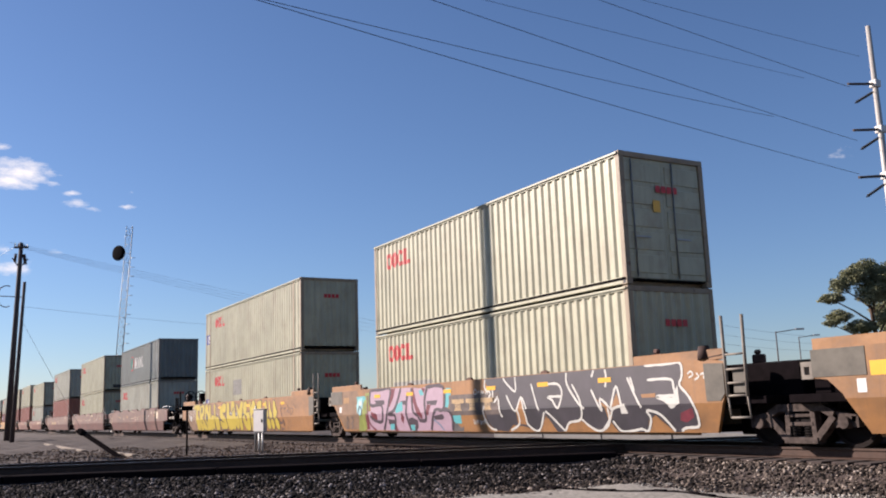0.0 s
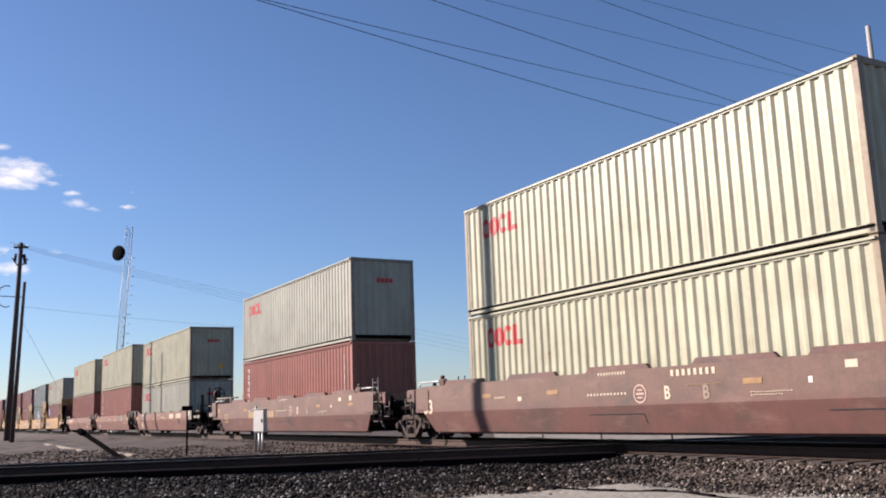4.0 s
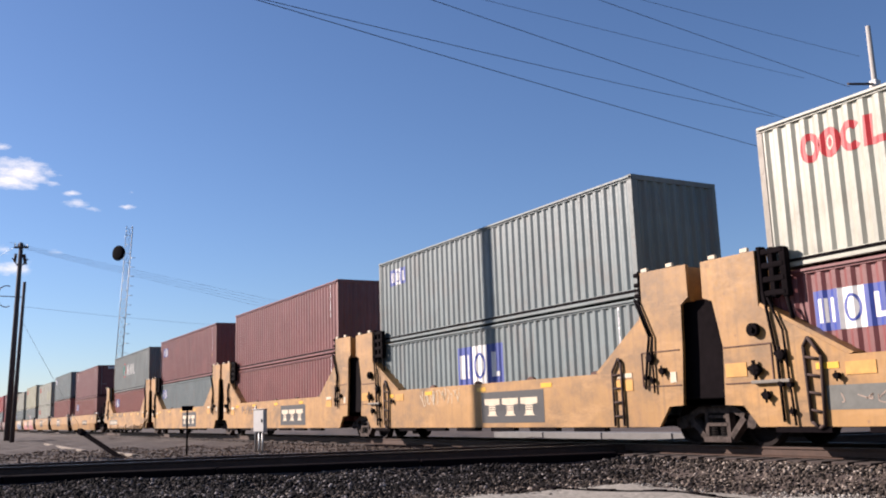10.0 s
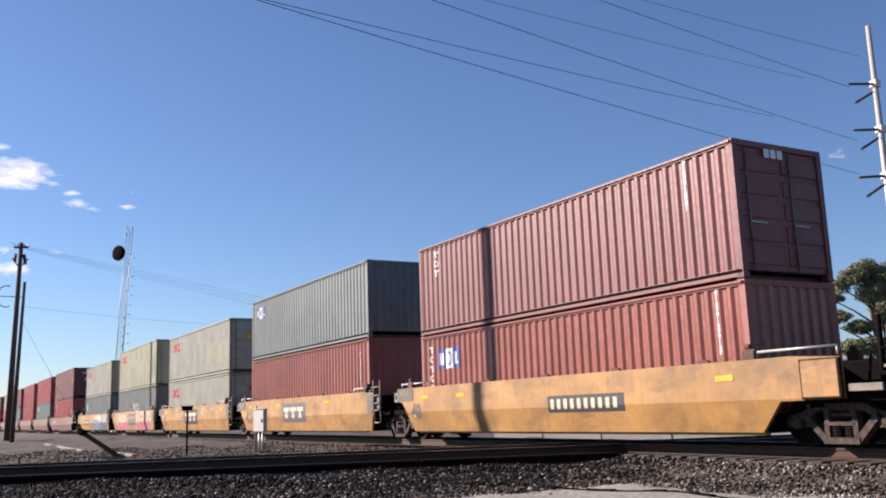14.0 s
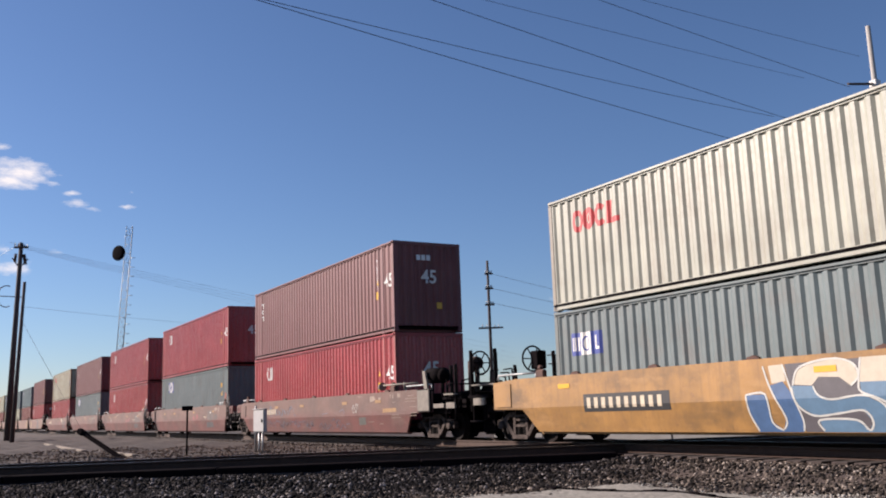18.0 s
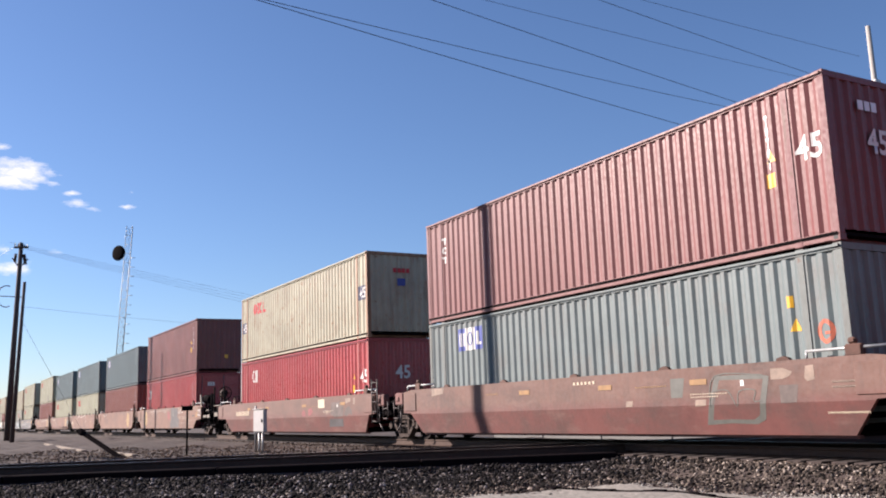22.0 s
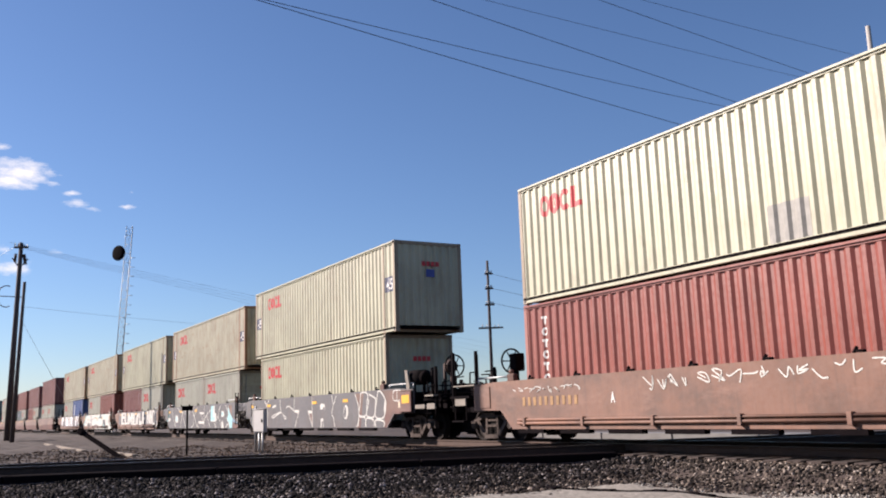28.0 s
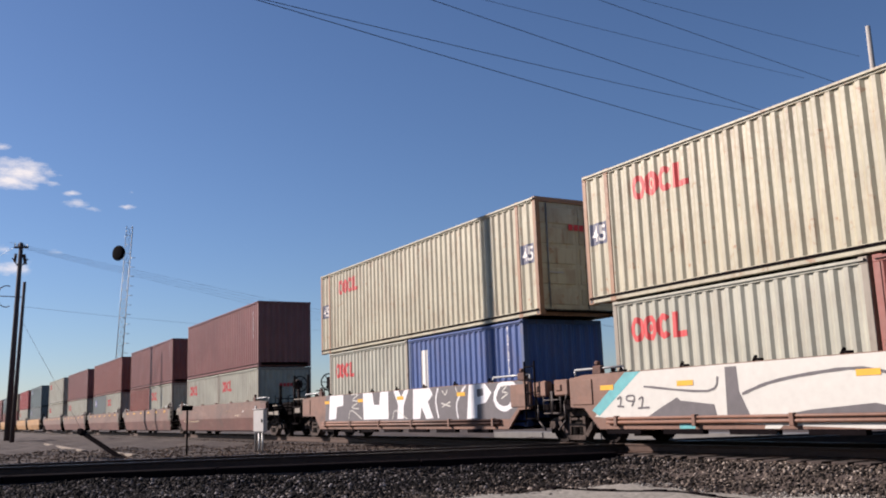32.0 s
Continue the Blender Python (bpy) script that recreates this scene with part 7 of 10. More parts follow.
def blue_letters_word(car, near, k):
    """Blue letters with cream tops and white edges over a dark shadow."""
    shape(near, k, DGREY, 0.004, (0.63, 1.62), (4.22, 1.65), (3.99, 0.46), (0.86, 0.44), (0.74, 1.11))
    shape(near, k, MIDBLUE, 0.009, (-0.24, 1.14), (0.18, 1.14), (0.22, 0.68), (0.42, 0.54), (0.52, 0.74), (0.28, 1.28), (0.56, 1.34), (0.74, 1.11), (0.85, 0.71), (0.81, 0.46), (-0.11, 0.45), (-0.22, 0.82))
    shape(near, k, BONE, 0.009, (0.29, 1.61), (0.59, 1.62), (0.63, 1.34), (0.34, 1.31))
    shape(near, k, SKYBLUE, 0.009, (0.73, 1.26), (1.15, 1.24), (1.24, 1.09), (1.48, 1.02), (2.04, 1.07), (2.35, 0.92), (2.4, 0.69), (2.36, 0.45), (1.19, 0.44), (1.16, 0.7), (1.82, 0.7), (2.01, 0.54), (2.1, 0.67), (1.98, 0.84), (1.54, 0.8), (1.09, 0.77), (0.81, 0.94))
    shape(near, k, BONE, 0.009, (0.76, 1.28), (0.87, 1.51), (1.17, 1.62), (1.62, 1.65), (1.92, 1.55), (1.99, 1.36), (1.84, 1.22), (1.65, 1.36), (1.27, 1.38), (1.13, 1.25))
    shape(near, k, BONE, 0.009, (2.05, 1.64), (3.06, 1.64), (3.03, 1.25), (1.98, 1.27))
    shape(near, k, SKYBLUE, 0.009, (2, 1.27), (3.03, 1.26), (3.02, 1.11), (2.8, 1.09), (2.85, 0.96), (2.38, 0.96), (2.01, 1.12))
    shape(near, k, MIDBLUE, 0.009, (2.38, 0.96), (2.85, 0.96), (3.1, 0.69), (3.19, 0.45), (2.41, 0.45), (2.45, 0.69))
    shape(near, k, BONE, 0.009, (3.13, 1.62), (3.91, 1.63), (3.93, 1.16), (3.51, 1.16), (3.09, 1.24))
    shape(near, k, SKYBLUE, 0.009, (3.08, 1.17), (3.51, 1.16), (3.49, 0.95), (3.1, 0.93))
    shape(near, k, MIDBLUE, 0.009, (3.1, 0.93), (3.49, 0.95), (4.01, 0.96), (4.08, 0.82), (3.99, 0.46), (3.19, 0.45))
    shape(near, k, DGREY, 0.013, (3.52, 0.71), (4.07, 0.76), (4.04, 0.64), (3.55, 0.56))
    line(near, k, 0.03, WHITEG, (-0.24, 1.14), (0.18, 1.14), (0.22, 0.68), (0.42, 0.54))
    line(near, k, 0.03, WHITEG, (0.18, 1.61), (0.28, 1.28), (0.52, 0.74), (0.44, 0.56))
    line(near, k, 0.03, WHITEG, (0.59, 1.62), (0.74, 1.11), (0.85, 0.71), (0.82, 0.47))
    line(near, k, 0.03, WHITEG, (-0.24, 1.14), (-0.22, 0.82), (-0.09, 0.46))
    line(near, k, 0.03, WHITEG, (0.76, 1.26), (0.87, 1.51), (1.17, 1.62), (1.62, 1.65), (1.92, 1.55), (1.99, 1.36), (1.84, 1.22))
    line(near, k, 0.03, WHITEG, (1.15, 1.24), (1.24, 1.09), (1.48, 1.02), (2.04, 1.07), (2.35, 0.92), (2.41, 0.69), (2.37, 0.46))
    line(near, k, 0.03, WHITEG, (0.73, 1.24), (0.81, 0.94), (1.09, 0.77), (1.54, 0.8), (1.98, 0.84), (2.1, 0.67), (2.01, 0.54), (1.82, 0.7), (1.16, 0.7), (1.21, 0.46))
    line(near, k, 0.03, WHITEG, (2.05, 1.64), (1.98, 1.27), (2.01, 1.12), (2.38, 0.96), (2.45, 0.69), (2.41, 0.46))
    line(near, k, 0.03, WHITEG, (3.08, 1.62), (3.02, 1.11), (2.8, 1.09), (3.1, 0.69), (3.2, 0.46))
    line(near, k, 0.03, WHITEG, (3.13, 1.62), (3.08, 1.17), (3.11, 0.91))
    line(near, k, 0.03, WHITEG, (3.91, 1.63), (3.93, 1.16), (3.51, 1.16), (3.49, 0.95), (4.01, 0.96), (4.08, 0.82))
    line(near, k, 0.03, WHITEG, (3.51, 0.72), (4.07, 0.77))
    shape(near, k, DGREY, 0.004, (4.0, 0.52), (6.2, 0.52), (6.4, 1.5), (5.9, 1.72), (4.0, 1.72))
    shape(near, k, MIDBLUE, 0.009, (4.5, 0.54), (4.92, 0.54), (4.92, 1.02), (4.5, 1.1))
    shape(near, k, MIDBLUE, 0.009, (5.38, 0.54), (5.85, 0.54), (5.85, 1.1), (5.38, 1.05))
    shape(near, k, SKYBLUE, 0.010, (4.92, 1.4), (5.4, 0.6), (5.5, 0.95), (5.0, 1.68))
    shape(near, k, BONE, 0.009, (4.5, 1.1), (4.92, 1.02), (5.0, 1.7), (4.5, 1.7))
    shape(near, k, BONE, 0.009, (5.38, 1.05), (5.85, 1.1), (5.9, 1.7), (5.42, 1.7))


def yellow_bubble_word(car, near, k):
    """Fat yellow letters with dark plum edges, running on into three exclamation marks."""
    shape(near, k, OLIVEY, 0.004, (-7.96, 2.01), (-6.82, 2.04), (-6.74, 1.75), (-7.86, 1.75))
    bubble(near, k, YGRAF, PURPLEK, 0.085, (-7.81, 1.72), (-7.83, 1.56), (-7.55, 1.53), (-7.37, 1.66), (-7.48, 1.31), (-7.46, 0.93), (-7.32, 0.5), (-6.88, 0.47), (-6.8, 0.71), (-6.78, 0.97), (-7.11, 1.29), (-7.13, 1.5), (-6.85, 1.47), (-6.74, 1.72), (-7, 1.77))
    bubble(near, k, YGRAF, PURPLEK, 0.085, (-6.69, 1.64), (-6.11, 1.76), (-5.9, 1.73), (-5.88, 1.45), (-6, 1.25), (-6.19, 1.11), (-5.86, 0.93), (-5.64, 0.7), (-5.63, 0.48), (-5.99, 0.48), (-6.19, 0.71), (-6.34, 1.01), (-6.45, 0.94), (-6.15, 0.61), (-6.36, 0.47), (-6.67, 0.47), (-6.75, 0.76), (-6.74, 1.18))
    bubble(near, k, YGRAF, PURPLEK, 0.085, (-5.72, 1.69), (-5.35, 1.77), (-5.26, 1.51), (-5.06, 1.39), (-4.94, 1.12), (-4.87, 0.79), (-4.98, 0.51), (-5.6, 0.48), (-5.51, 0.7), (-5.72, 0.95), (-5.78, 1.24))
    bubble(near, k, YGRAF, PURPLEK, 0.085, (-5.06, 1.68), (-4.79, 1.7), (-4.76, 1.44), (-4.69, 1.07), (-4.56, 1.2), (-4.35, 1.25), (-4.14, 1.17), (-4.07, 1.05), (-4.19, 0.53), (-4.34, 0.58), (-4.52, 0.6), (-4.64, 0.49), (-4.87, 0.51), (-4.9, 0.88))
    bubble(near, k, YGRAF, PURPLEK, 0.085, (-4.15, 1.71), (-3.92, 1.69), (-3.91, 1.35), (-3.8, 1.08), (-3.62, 1.17), (-3.38, 1.11), (-3.26, 1.02), (-3.33, 0.51), (-3.56, 0.56), (-3.68, 0.49), (-3.89, 0.49), (-3.98, 0.82), (-4.04, 1.14))
    shape(near, k, VIOLETG, 0.027, (-6.48, 1.63), (-6.25, 1.64), (-6.21, 1.44), (-6.37, 1.3), (-6.49, 1.37))
    shape(near, k, VIOLETG, 0.027, (-5.51, 1.35), (-5.31, 1.28), (-5.21, 1.08), (-5.33, 0.92), (-5.5, 0.92), (-5.58, 1.14))
    line(near, k, 0.02, WHITEG, (-7.35, 1.3), (-7.01, 1.03), (-6.81, 0.76))
    line(near, k, 0.02, WHITEG, (-5.24, 1.71), (-5.36, 1.52), (-5.09, 1.39), (-4.92, 0.84))
    line(near, k, 0.02, WHITEG, (-8.25, 1.9), (-8.48, 1.34), (-8.21, 0.94))
    line(near, k, 0.02, WHITEG, (-7.54, 1.69), (-7.75, 1.21), (-7.57, 0.93), (-7.29, 0.82))
    line(near, k, 0.02, WHITEG, (-3.75, 1.61), (-3.52, 1.16))
    line(near, k, 0.02, WHITEG, (-3.35, 1.69), (-3.33, 1.5))
    line(near, k, 0.02, WHITEG, (-8.51, 1.86), (-8.36, 1.73))
    line(near, k, 0.02, WHITEG, (-9.52, 1.74), (-9.15, 1.37), (-8.79, 1.7), (-8.58, 1.23), (-8.15, 1.33), (-8.04, 0.94))
    bubble(near, k, YGRAF, PURPLEK, 0.085, (-1.28, 1.81), (-0.86, 1.81), (-0.75, 1.38), (-0.58, 1.08), (-0.67, 0.73), (-0.91, 0.53), (-1.13, 0.56), (-1.24, 1.03), (-1.1, 1.27), (-1.28, 1.4))
    bubble(near, k, YGRAF, PURPLEK, 0.085, (-0.51, 1.62), (-0.36, 1.65), (-0.12, 1.41), (0.14, 1.72), (0.48, 1.76), (0.39, 1.33), (0.3, 1), (0.29, 0.56), (-0.09, 0.53), (-0.08, 1.01), (-0.31, 1.25))
    bubble(near, k, YGRAF, PURPLEK, 0.085, (-0.69, 1), (-0.32, 1.18), (-0.1, 0.95), (-0.19, 0.67), (-0.5, 0.53), (-0.68, 0.7))
    bubble(near, k, YGRAF, PURPLEK, 0.085, (0.59, 1.73), (0.92, 1.75), (1.06, 1.58), (0.98, 1.26), (1.34, 1.3), (1.49, 0.98), (1.41, 0.61), (1.22, 0.5), (0.92, 0.5), (0.59, 0.72), (0.44, 1.09), (0.74, 1.16), (0.88, 0.9), (1.07, 0.94), (1.01, 1.12), (0.62, 1.22), (0.51, 1.44))
    bubble(near, k, YGRAF, PURPLEK, 0.085, (1.34, 1.69), (1.54, 1.72), (1.57, 1.48), (1.79, 1.72), (2.08, 1.76), (2.29, 1.37), (2.2, 1.22), (1.92, 1.23), (1.77, 1.13), (2.05, 0.91), (2, 0.66), (1.74, 0.5), (1.56, 0.53), (1.59, 0.98), (1.49, 1.29))
    bubble(near, k, YGRAF, PURPLEK, 0.085, (2.49, 1.68), (2.87, 1.74), (3.04, 1.7), (2.99, 1.42), (3.33, 1.27), (3.47, 0.98), (3.37, 0.5), (2.57, 0.5), (2.31, 0.66), (2.33, 0.92), (2.76, 0.93), (2.93, 0.85), (3.08, 0.92), (3.08, 1.09), (2.87, 1.13), (2.59, 1.03), (2.36, 1.04), (2.28, 1.27), (2.37, 1.44))
    bubble(near, k, YGRAF, PURPLEK, 0.085, (3.46, 1.68), (3.65, 1.69), (3.71, 1.45), (3.91, 1.16), (3.84, 1.04), (3.6, 1.01), (3.47, 1.22))
    bubble(near, k, YGRAF, PURPLEK, 0.085, (3.6, 0.91), (3.79, 1), (4.03, 0.91), (4.05, 0.69), (3.93, 0.56), (3.74, 0.57), (3.6, 0.73))
    bubble(near, k, YGRAF, PURPLEK, 0.085, (3.95, 1.65), (4.09, 1.66), (4.17, 1.38), (4.41, 1.14), (4.37, 1.05), (4.17, 0.99), (4.03, 1.16))
    bubble(near, k, YGRAF, PURPLEK, 0.085, (4.15, 0.92), (4.33, 0.98), (4.52, 0.87), (4.52, 0.69), (4.41, 0.56), (4.24, 0.57), (4.13, 0.74))
    bubble(near, k, YGRAF, PURPLEK, 0.085, (4.48, 1.67), (4.67, 1.67), (4.75, 1.49), (4.96, 1.25), (4.91, 1.12), (4.79, 1.01), (4.57, 0.98), (4.5, 1.18))
    bubble(near, k, YGRAF, PURPLEK, 0.085, (4.67, 0.93), (4.87, 1.01), (5.06, 0.89), (5.11, 0.69), (5, 0.54), (4.83, 0.56), (4.67, 0.73))
    shape(near, k, VIOLETG, 0.027, (-1.01, 1.6), (-0.9, 1.44), (-1, 1.33), (-1.11, 1.39))
    shape(near, k, TRANSLUCENT, 0.003, (-1.73, 1.33), (1.18, 1.25), (1.12, 1.14), (-1.74, 1.2))
    line(near, k, 0.04, PURPLEK, (5.21, 0.97), (5.31, 0.77), (5.52, 0.85))
    line(near, k, 0.04, PURPLEK, (5.19, 0.77), (5.42, 0.83))
    line(near, k, 0.04, PURPLEK, (5.55, 0.96), (5.59, 0.68))
    line(near, k, 0.04, PURPLEK, (5.23, 0.64), (5.4, 0.56), (5.28, 0.47))
    line(near, k, 0.04, PURPLEK, (5.51, 0.62), (5.66, 0.47))
    line(near, k, 0.04, PURPLEK, (5.64, 0.93), (5.71, 0.81), (5.62, 0.68))
    bubble(near, k, YGRAF, PURPLEK, 0.085, (-3.1, 1.5), (-2.6, 1.74), (-2.15, 1.7), (-2.2, 1.35), (-2.65, 1.3), (-2.1, 1.0), (-2.05, 0.6), (-3.0, 0.58), (-3.1, 0.95), (-2.55, 0.85), (-3.1, 1.15))
    bubble(near, k, YGRAF, PURPLEK, 0.085, (-2.0, 1.72), (-1.65, 1.72), (-1.55, 1.2), (-1.2, 1.15), (-1.1, 0.6), (-1.9, 0.58))


SPRAYBROWN = plain("rusty_pink_spray", (0.30, 0.13, 0.09), 0.6, 0, 0.2)


def pink_two_tone_word(car, near, k):
    """Two pale pink words, strong pink below, the old paint showing between the letters."""
    shape(near, k, PINK, 0.005, (-5.29, 0.88), (-4.02, 0.91), (-3.57, 0.85), (-3.06, 1.03), (-2.42, 1.02), (-1.67, 1.06), (-1.23, 1.08), (-0.77, 0.86), (-0.87, 0.51), (-5, 0.52))
    shape(near, k, PALEPINK, 0.007, (-4.37, 1.66), (-4.16, 1.65), (-4.06, 1.43), (-3.74, 1.6), (-2.99, 1.59), (-2.43, 1.51), (-2.07, 1.64), (-1.79, 1.46), (-1.75, 1.21), (-1.44, 1.37), (-1.1, 1.41), (-0.85, 1.19), (-0.77, 0.87), (-1.23, 1.07), (-1.84, 1.03), (-2.49, 1), (-3.06, 1.01), (-3.57, 0.84), (-4.02, 0.93), (-4.29, 1.15), (-4.79, 1.3))
    shape(near, k, PALEPINK, 0.007, (-5.27, 0.92), (-5.06, 1.2), (-4.71, 1.2), (-4.65, 0.98), (-4.54, 0.79), (-4.79, 0.87))
    shape(near, k, PAINTS["car_yellow"], 0.009, (-1.6, 1.2), (-1.22, 1.12), (-1.36, 0.8), (-1.47, 0.87))
    shape(near, k, PAINTS["car_yellow"], 0.009, (-2.42, 1.24), (-2.12, 1.19), (-1.91, 1.22), (-1.94, 1.11), (-2.3, 1.12))
    shape(near, k, FADEDY, 0.01, (-3.25, 1.42), (-2.74, 1.39), (-2.75, 1.28), (-3.26, 1.3))
    shape(near, k, FADEDY, 0.01, (-1.57, 1.38), (-1.08, 1.37), (-1.11, 1.27), (-1.58, 1.27))
    line(near, k, 0.035, SPRAYBROWN, (-4.04, 1.61), (-3.93, 1.5), (-3.68, 1.57))
    line(near, k, 0.035, SPRAYBROWN, (-4.27, 1.36), (-4.09, 1.1), (-4.01, 0.94))
    line(near, k, 0.035, SPRAYBROWN, (-3.82, 1.4), (-3.73, 1.09), (-3.39, 0.93), (-3.13, 1.02))
    line(near, k, 0.035, SPRAYBROWN, (-4.12, 0.86), (-3.75, 0.78), (-3.64, 0.52))
    line(near, k, 0.035, SPRAYBROWN, (-3.21, 1.02), (-3.23, 0.85))
    shape(near, k, PALEPINK, 0.006, (1.7, 1.7), (2.71, 1.69), (3.51, 1.69), (4.26, 1.69), (4.89, 1.69), (5.22, 1.65), (5.54, 1.7), (5.79, 1.64), (6.01, 1.44), (6.09, 1.15), (6.14, 0.88), (4.15, 0.92), (1.6, 0.96))
    shape(near, k, PINK, 0.008, (1.62, 1), (2.1, 0.95), (2.81, 1.03), (3.43, 0.99), (3.9, 1.07), (4.46, 1.01), (4.88, 1.05), (5.51, 0.98), (6.17, 1.06), (6.06, 0.48), (4.01, 0.5), (1.42, 0.53))
    line(near, k, 0.055, SPRAYBROWN, (2.13, 1.71), (2.15, 1.33), (2.18, 1.03))
    line(near, k, 0.055, SPRAYBROWN, (2.48, 1.69), (2.49, 1.32), (2.53, 1.01))
    line(near, k, 0.055, SPRAYBROWN, (2.75, 1.68), (2.8, 1.31), (2.85, 0.98))
    line(near, k, 0.055, SPRAYBROWN, (3.04, 1.65), (3.08, 1.29), (3.33, 0.93), (3.29, 0.55))
    line(near, k, 0.055, SPRAYBROWN, (3.96, 1.66), (4.04, 1.31), (4.19, 1.06), (4.32, 0.56))
    line(near, k, 0.055, SPRAYBROWN, (4.54, 1.67), (4.42, 1.08))
    line(near, k, 0.055, SPRAYBROWN, (4.95, 1.65), (4.84, 1.24), (4.45, 1.1), (4.74, 0.81), (4.8, 0.55))
    line(near, k, 0.055, SPRAYBROWN, (5.18, 1.6), (4.95, 1.33), (4.96, 1.04))
    line(near, k, 0.055, SPRAYBROWN, (2.28, 0.95), (2.31, 0.55))
    line(near, k, 0.055, SPRAYBROWN, (3.09, 1.41), (3.57, 1.39), (3.62, 1.27))
    line(near, k, 0.055, SPRAYBROWN, (3.33, 0.92), (3.84, 0.88), (3.81, 0.75), (3.38, 0.85))
    line(near, k, 0.055, SPRAYBROWN, (4.42, 0.89), (4.73, 0.76))
    line(near, k, 0.055, SPRAYBROWN, (5.33, 1.22), (5.37, 0.92), (5.48, 0.77), (5.61, 0.98), (5.53, 1.28), (5.33, 1.22))
    shape(near, k, PAINTS["car_yellow"], 0.012, (5.35, 1.21), (5.55, 1.27), (5.59, 0.94), (5.48, 0.79), (5.38, 0.95))
    shape(near, k, FADEDY, 0.012, (5.35, 1.4), (5.88, 1.39), (5.87, 1.29), (5.34, 1.3))
    shape(near, k, FADEDY, 0.012, (3.08, 1.41), (3.56, 1.4), (3.56, 1.27), (3.23, 1.26))
    line(near, k, 0.06, BONE, (1.53, 1.4), (1.5, 0.96), (1.48, 0.53))
    line(near, k, 0.06, BONE, (5.79, 1.68), (6, 1.47), (6.13, 1.02), (6.14, 0.48))


BLUEGREY = plain("blue_grey_overpaint", (0.085, 0.078, 0.080), 0.65, 0, 0.4, 2)
SMUDGE = plain("grey_brown_overspray", (0.115, 0.085, 0.075), 0.7, 0, 0.45, 2.5)


def grey_smudge(car, near, k):
    """Painted-over patch with a ragged edge, a loose white tag and rows of small labels."""
    shape(near, k, BLUEGREY, 0.004, (1.76, 1.74), (2.15, 1.76), (2.62, 1.69), (3.28, 1.7), (3.37, 1.41), (3.24, 1.23), (3.66, 1.1), (3.71, 0.91), (3.61, 0.66), (1.6, 0.63), (1.65, 0.95), (1.87, 1.14), (1.76, 1.41))
    shape(near, k, FADEDRED, 0.004, (0.99, 1.57), (1.34, 1.53), (1.52, 1.28), (1.41, 1.02), (1.06, 1.09), (0.91, 1.34))
    line(near, k, 0.022, WHITEG, (3.46, 1.66), (3.67, 1.68), (3.56, 1.5), (3.41, 1.44), (3.69, 1.45), (3.85, 1.58))
    line(near, k, 0.022, WHITEG, (3.79, 1.51), (3.99, 1.63), (4.15, 1.65), (4.07, 1.46), (3.88, 1.42))
    line(near, k, 0.022, WHITEG, (4.69, 1.66), (4.49, 1.62), (4.22, 1.65), (4.25, 1.45), (4.56, 1.47), (4.68, 1.6))
    line(near, k, 0.022, WHITEG, (2.24, 1.57), (2.28, 1.39), (2.34, 1.29))
    line(near, k, 0.022, WHITEG, (2.96, 1.68), (3.02, 1.55))
    line(near, k, 0.022, WHITEG, (0.63, 1.69), (0.83, 1.78), (1, 1.64), (1.24, 1.77))
    line(near, k, 0.018, DUSTPATCH, (4.06, 0.91), (5.01, 0.89))
    line(near, k, 0.018, DUSTPATCH, (4.1, 0.86), (4.67, 0.84))
    line(near, k, 0.018, DUSTPATCH, (5.13, 0.89), (6.17, 0.87))
    line(near, k, 0.018, DUSTPATCH, (5.33, 0.84), (6.1, 0.85))
    line(near, k, 0.018, DUSTPATCH, (5.67, 1.04), (6.49, 1.01))
    line(near, k, 0.018, DUSTPATCH, (5.66, 0.98), (6.27, 0.97))
    line(near, k, 0.018, DUSTPATCH, (6.19, 1.6), (6.37, 1.59))
    line(near, k, 0.018, DUSTPATCH, (6.18, 1.52), (6.47, 1.51))
    line(near, k, 0.018, DUSTPATCH, (6.17, 1.46), (6.36, 1.43))
    line(near, k, 0.018, DUSTPATCH, (6.69, 1.61), (7.4, 1.62))
    line(near, k, 0.018, DUSTPATCH, (6.69, 1.55), (7.31, 1.54))
    line(near, k, 0.018, DUSTPATCH, (3.21, 0.92), (3.46, 0.91))
    line(near, k, 0.018, DUSTPATCH, (3.73, 0.88), (3.98, 0.86))
    line(near, k, 0.018, DUSTPATCH, (-0.13, 1.69), (0.32, 1.66))
    line(near, k, 0.018, DUSTPATCH, (-0.14, 1.55), (0.98, 1.52))
    line(near, k, 0.018, DUSTPATCH, (-0.13, 1.62), (0.87, 1.59))
    shape(near, k, DUSTPATCH, 0.006, (3.53, 1.27), (3.69, 1.27), (3.69, 1.1), (3.53, 1.09))
    shape(near, k, DUSTPATCH, 0.006, (3.82, 1.26), (3.96, 1.26), (3.97, 1.09), (3.82, 1.09))
    shape(near, k, DUSTPATCH, 0.006, (4.29, 1.25), (4.43, 1.25), (4.43, 1.08), (4.29, 1.08))
    shape(near, k, DUSTPATCH, 0.006, (4.52, 1.24), (4.66, 1.24), (4.66, 1.07), (4.52, 1.07))
    shape(near, k, DUSTPATCH, 0.006, (4.74, 1.23), (4.88, 1.23), (4.88, 1.07), (4.74, 1.06))
    shape(near, k, DUSTPATCH, 0.006, (4.96, 1.23), (5.1, 1.23), (5.09, 1.06), (4.96, 1.06))
    shape(near, k, DUSTPATCH, 0.006, (5.18, 1.22), (5.31, 1.22), (5.31, 1.06), (5.18, 1.05))
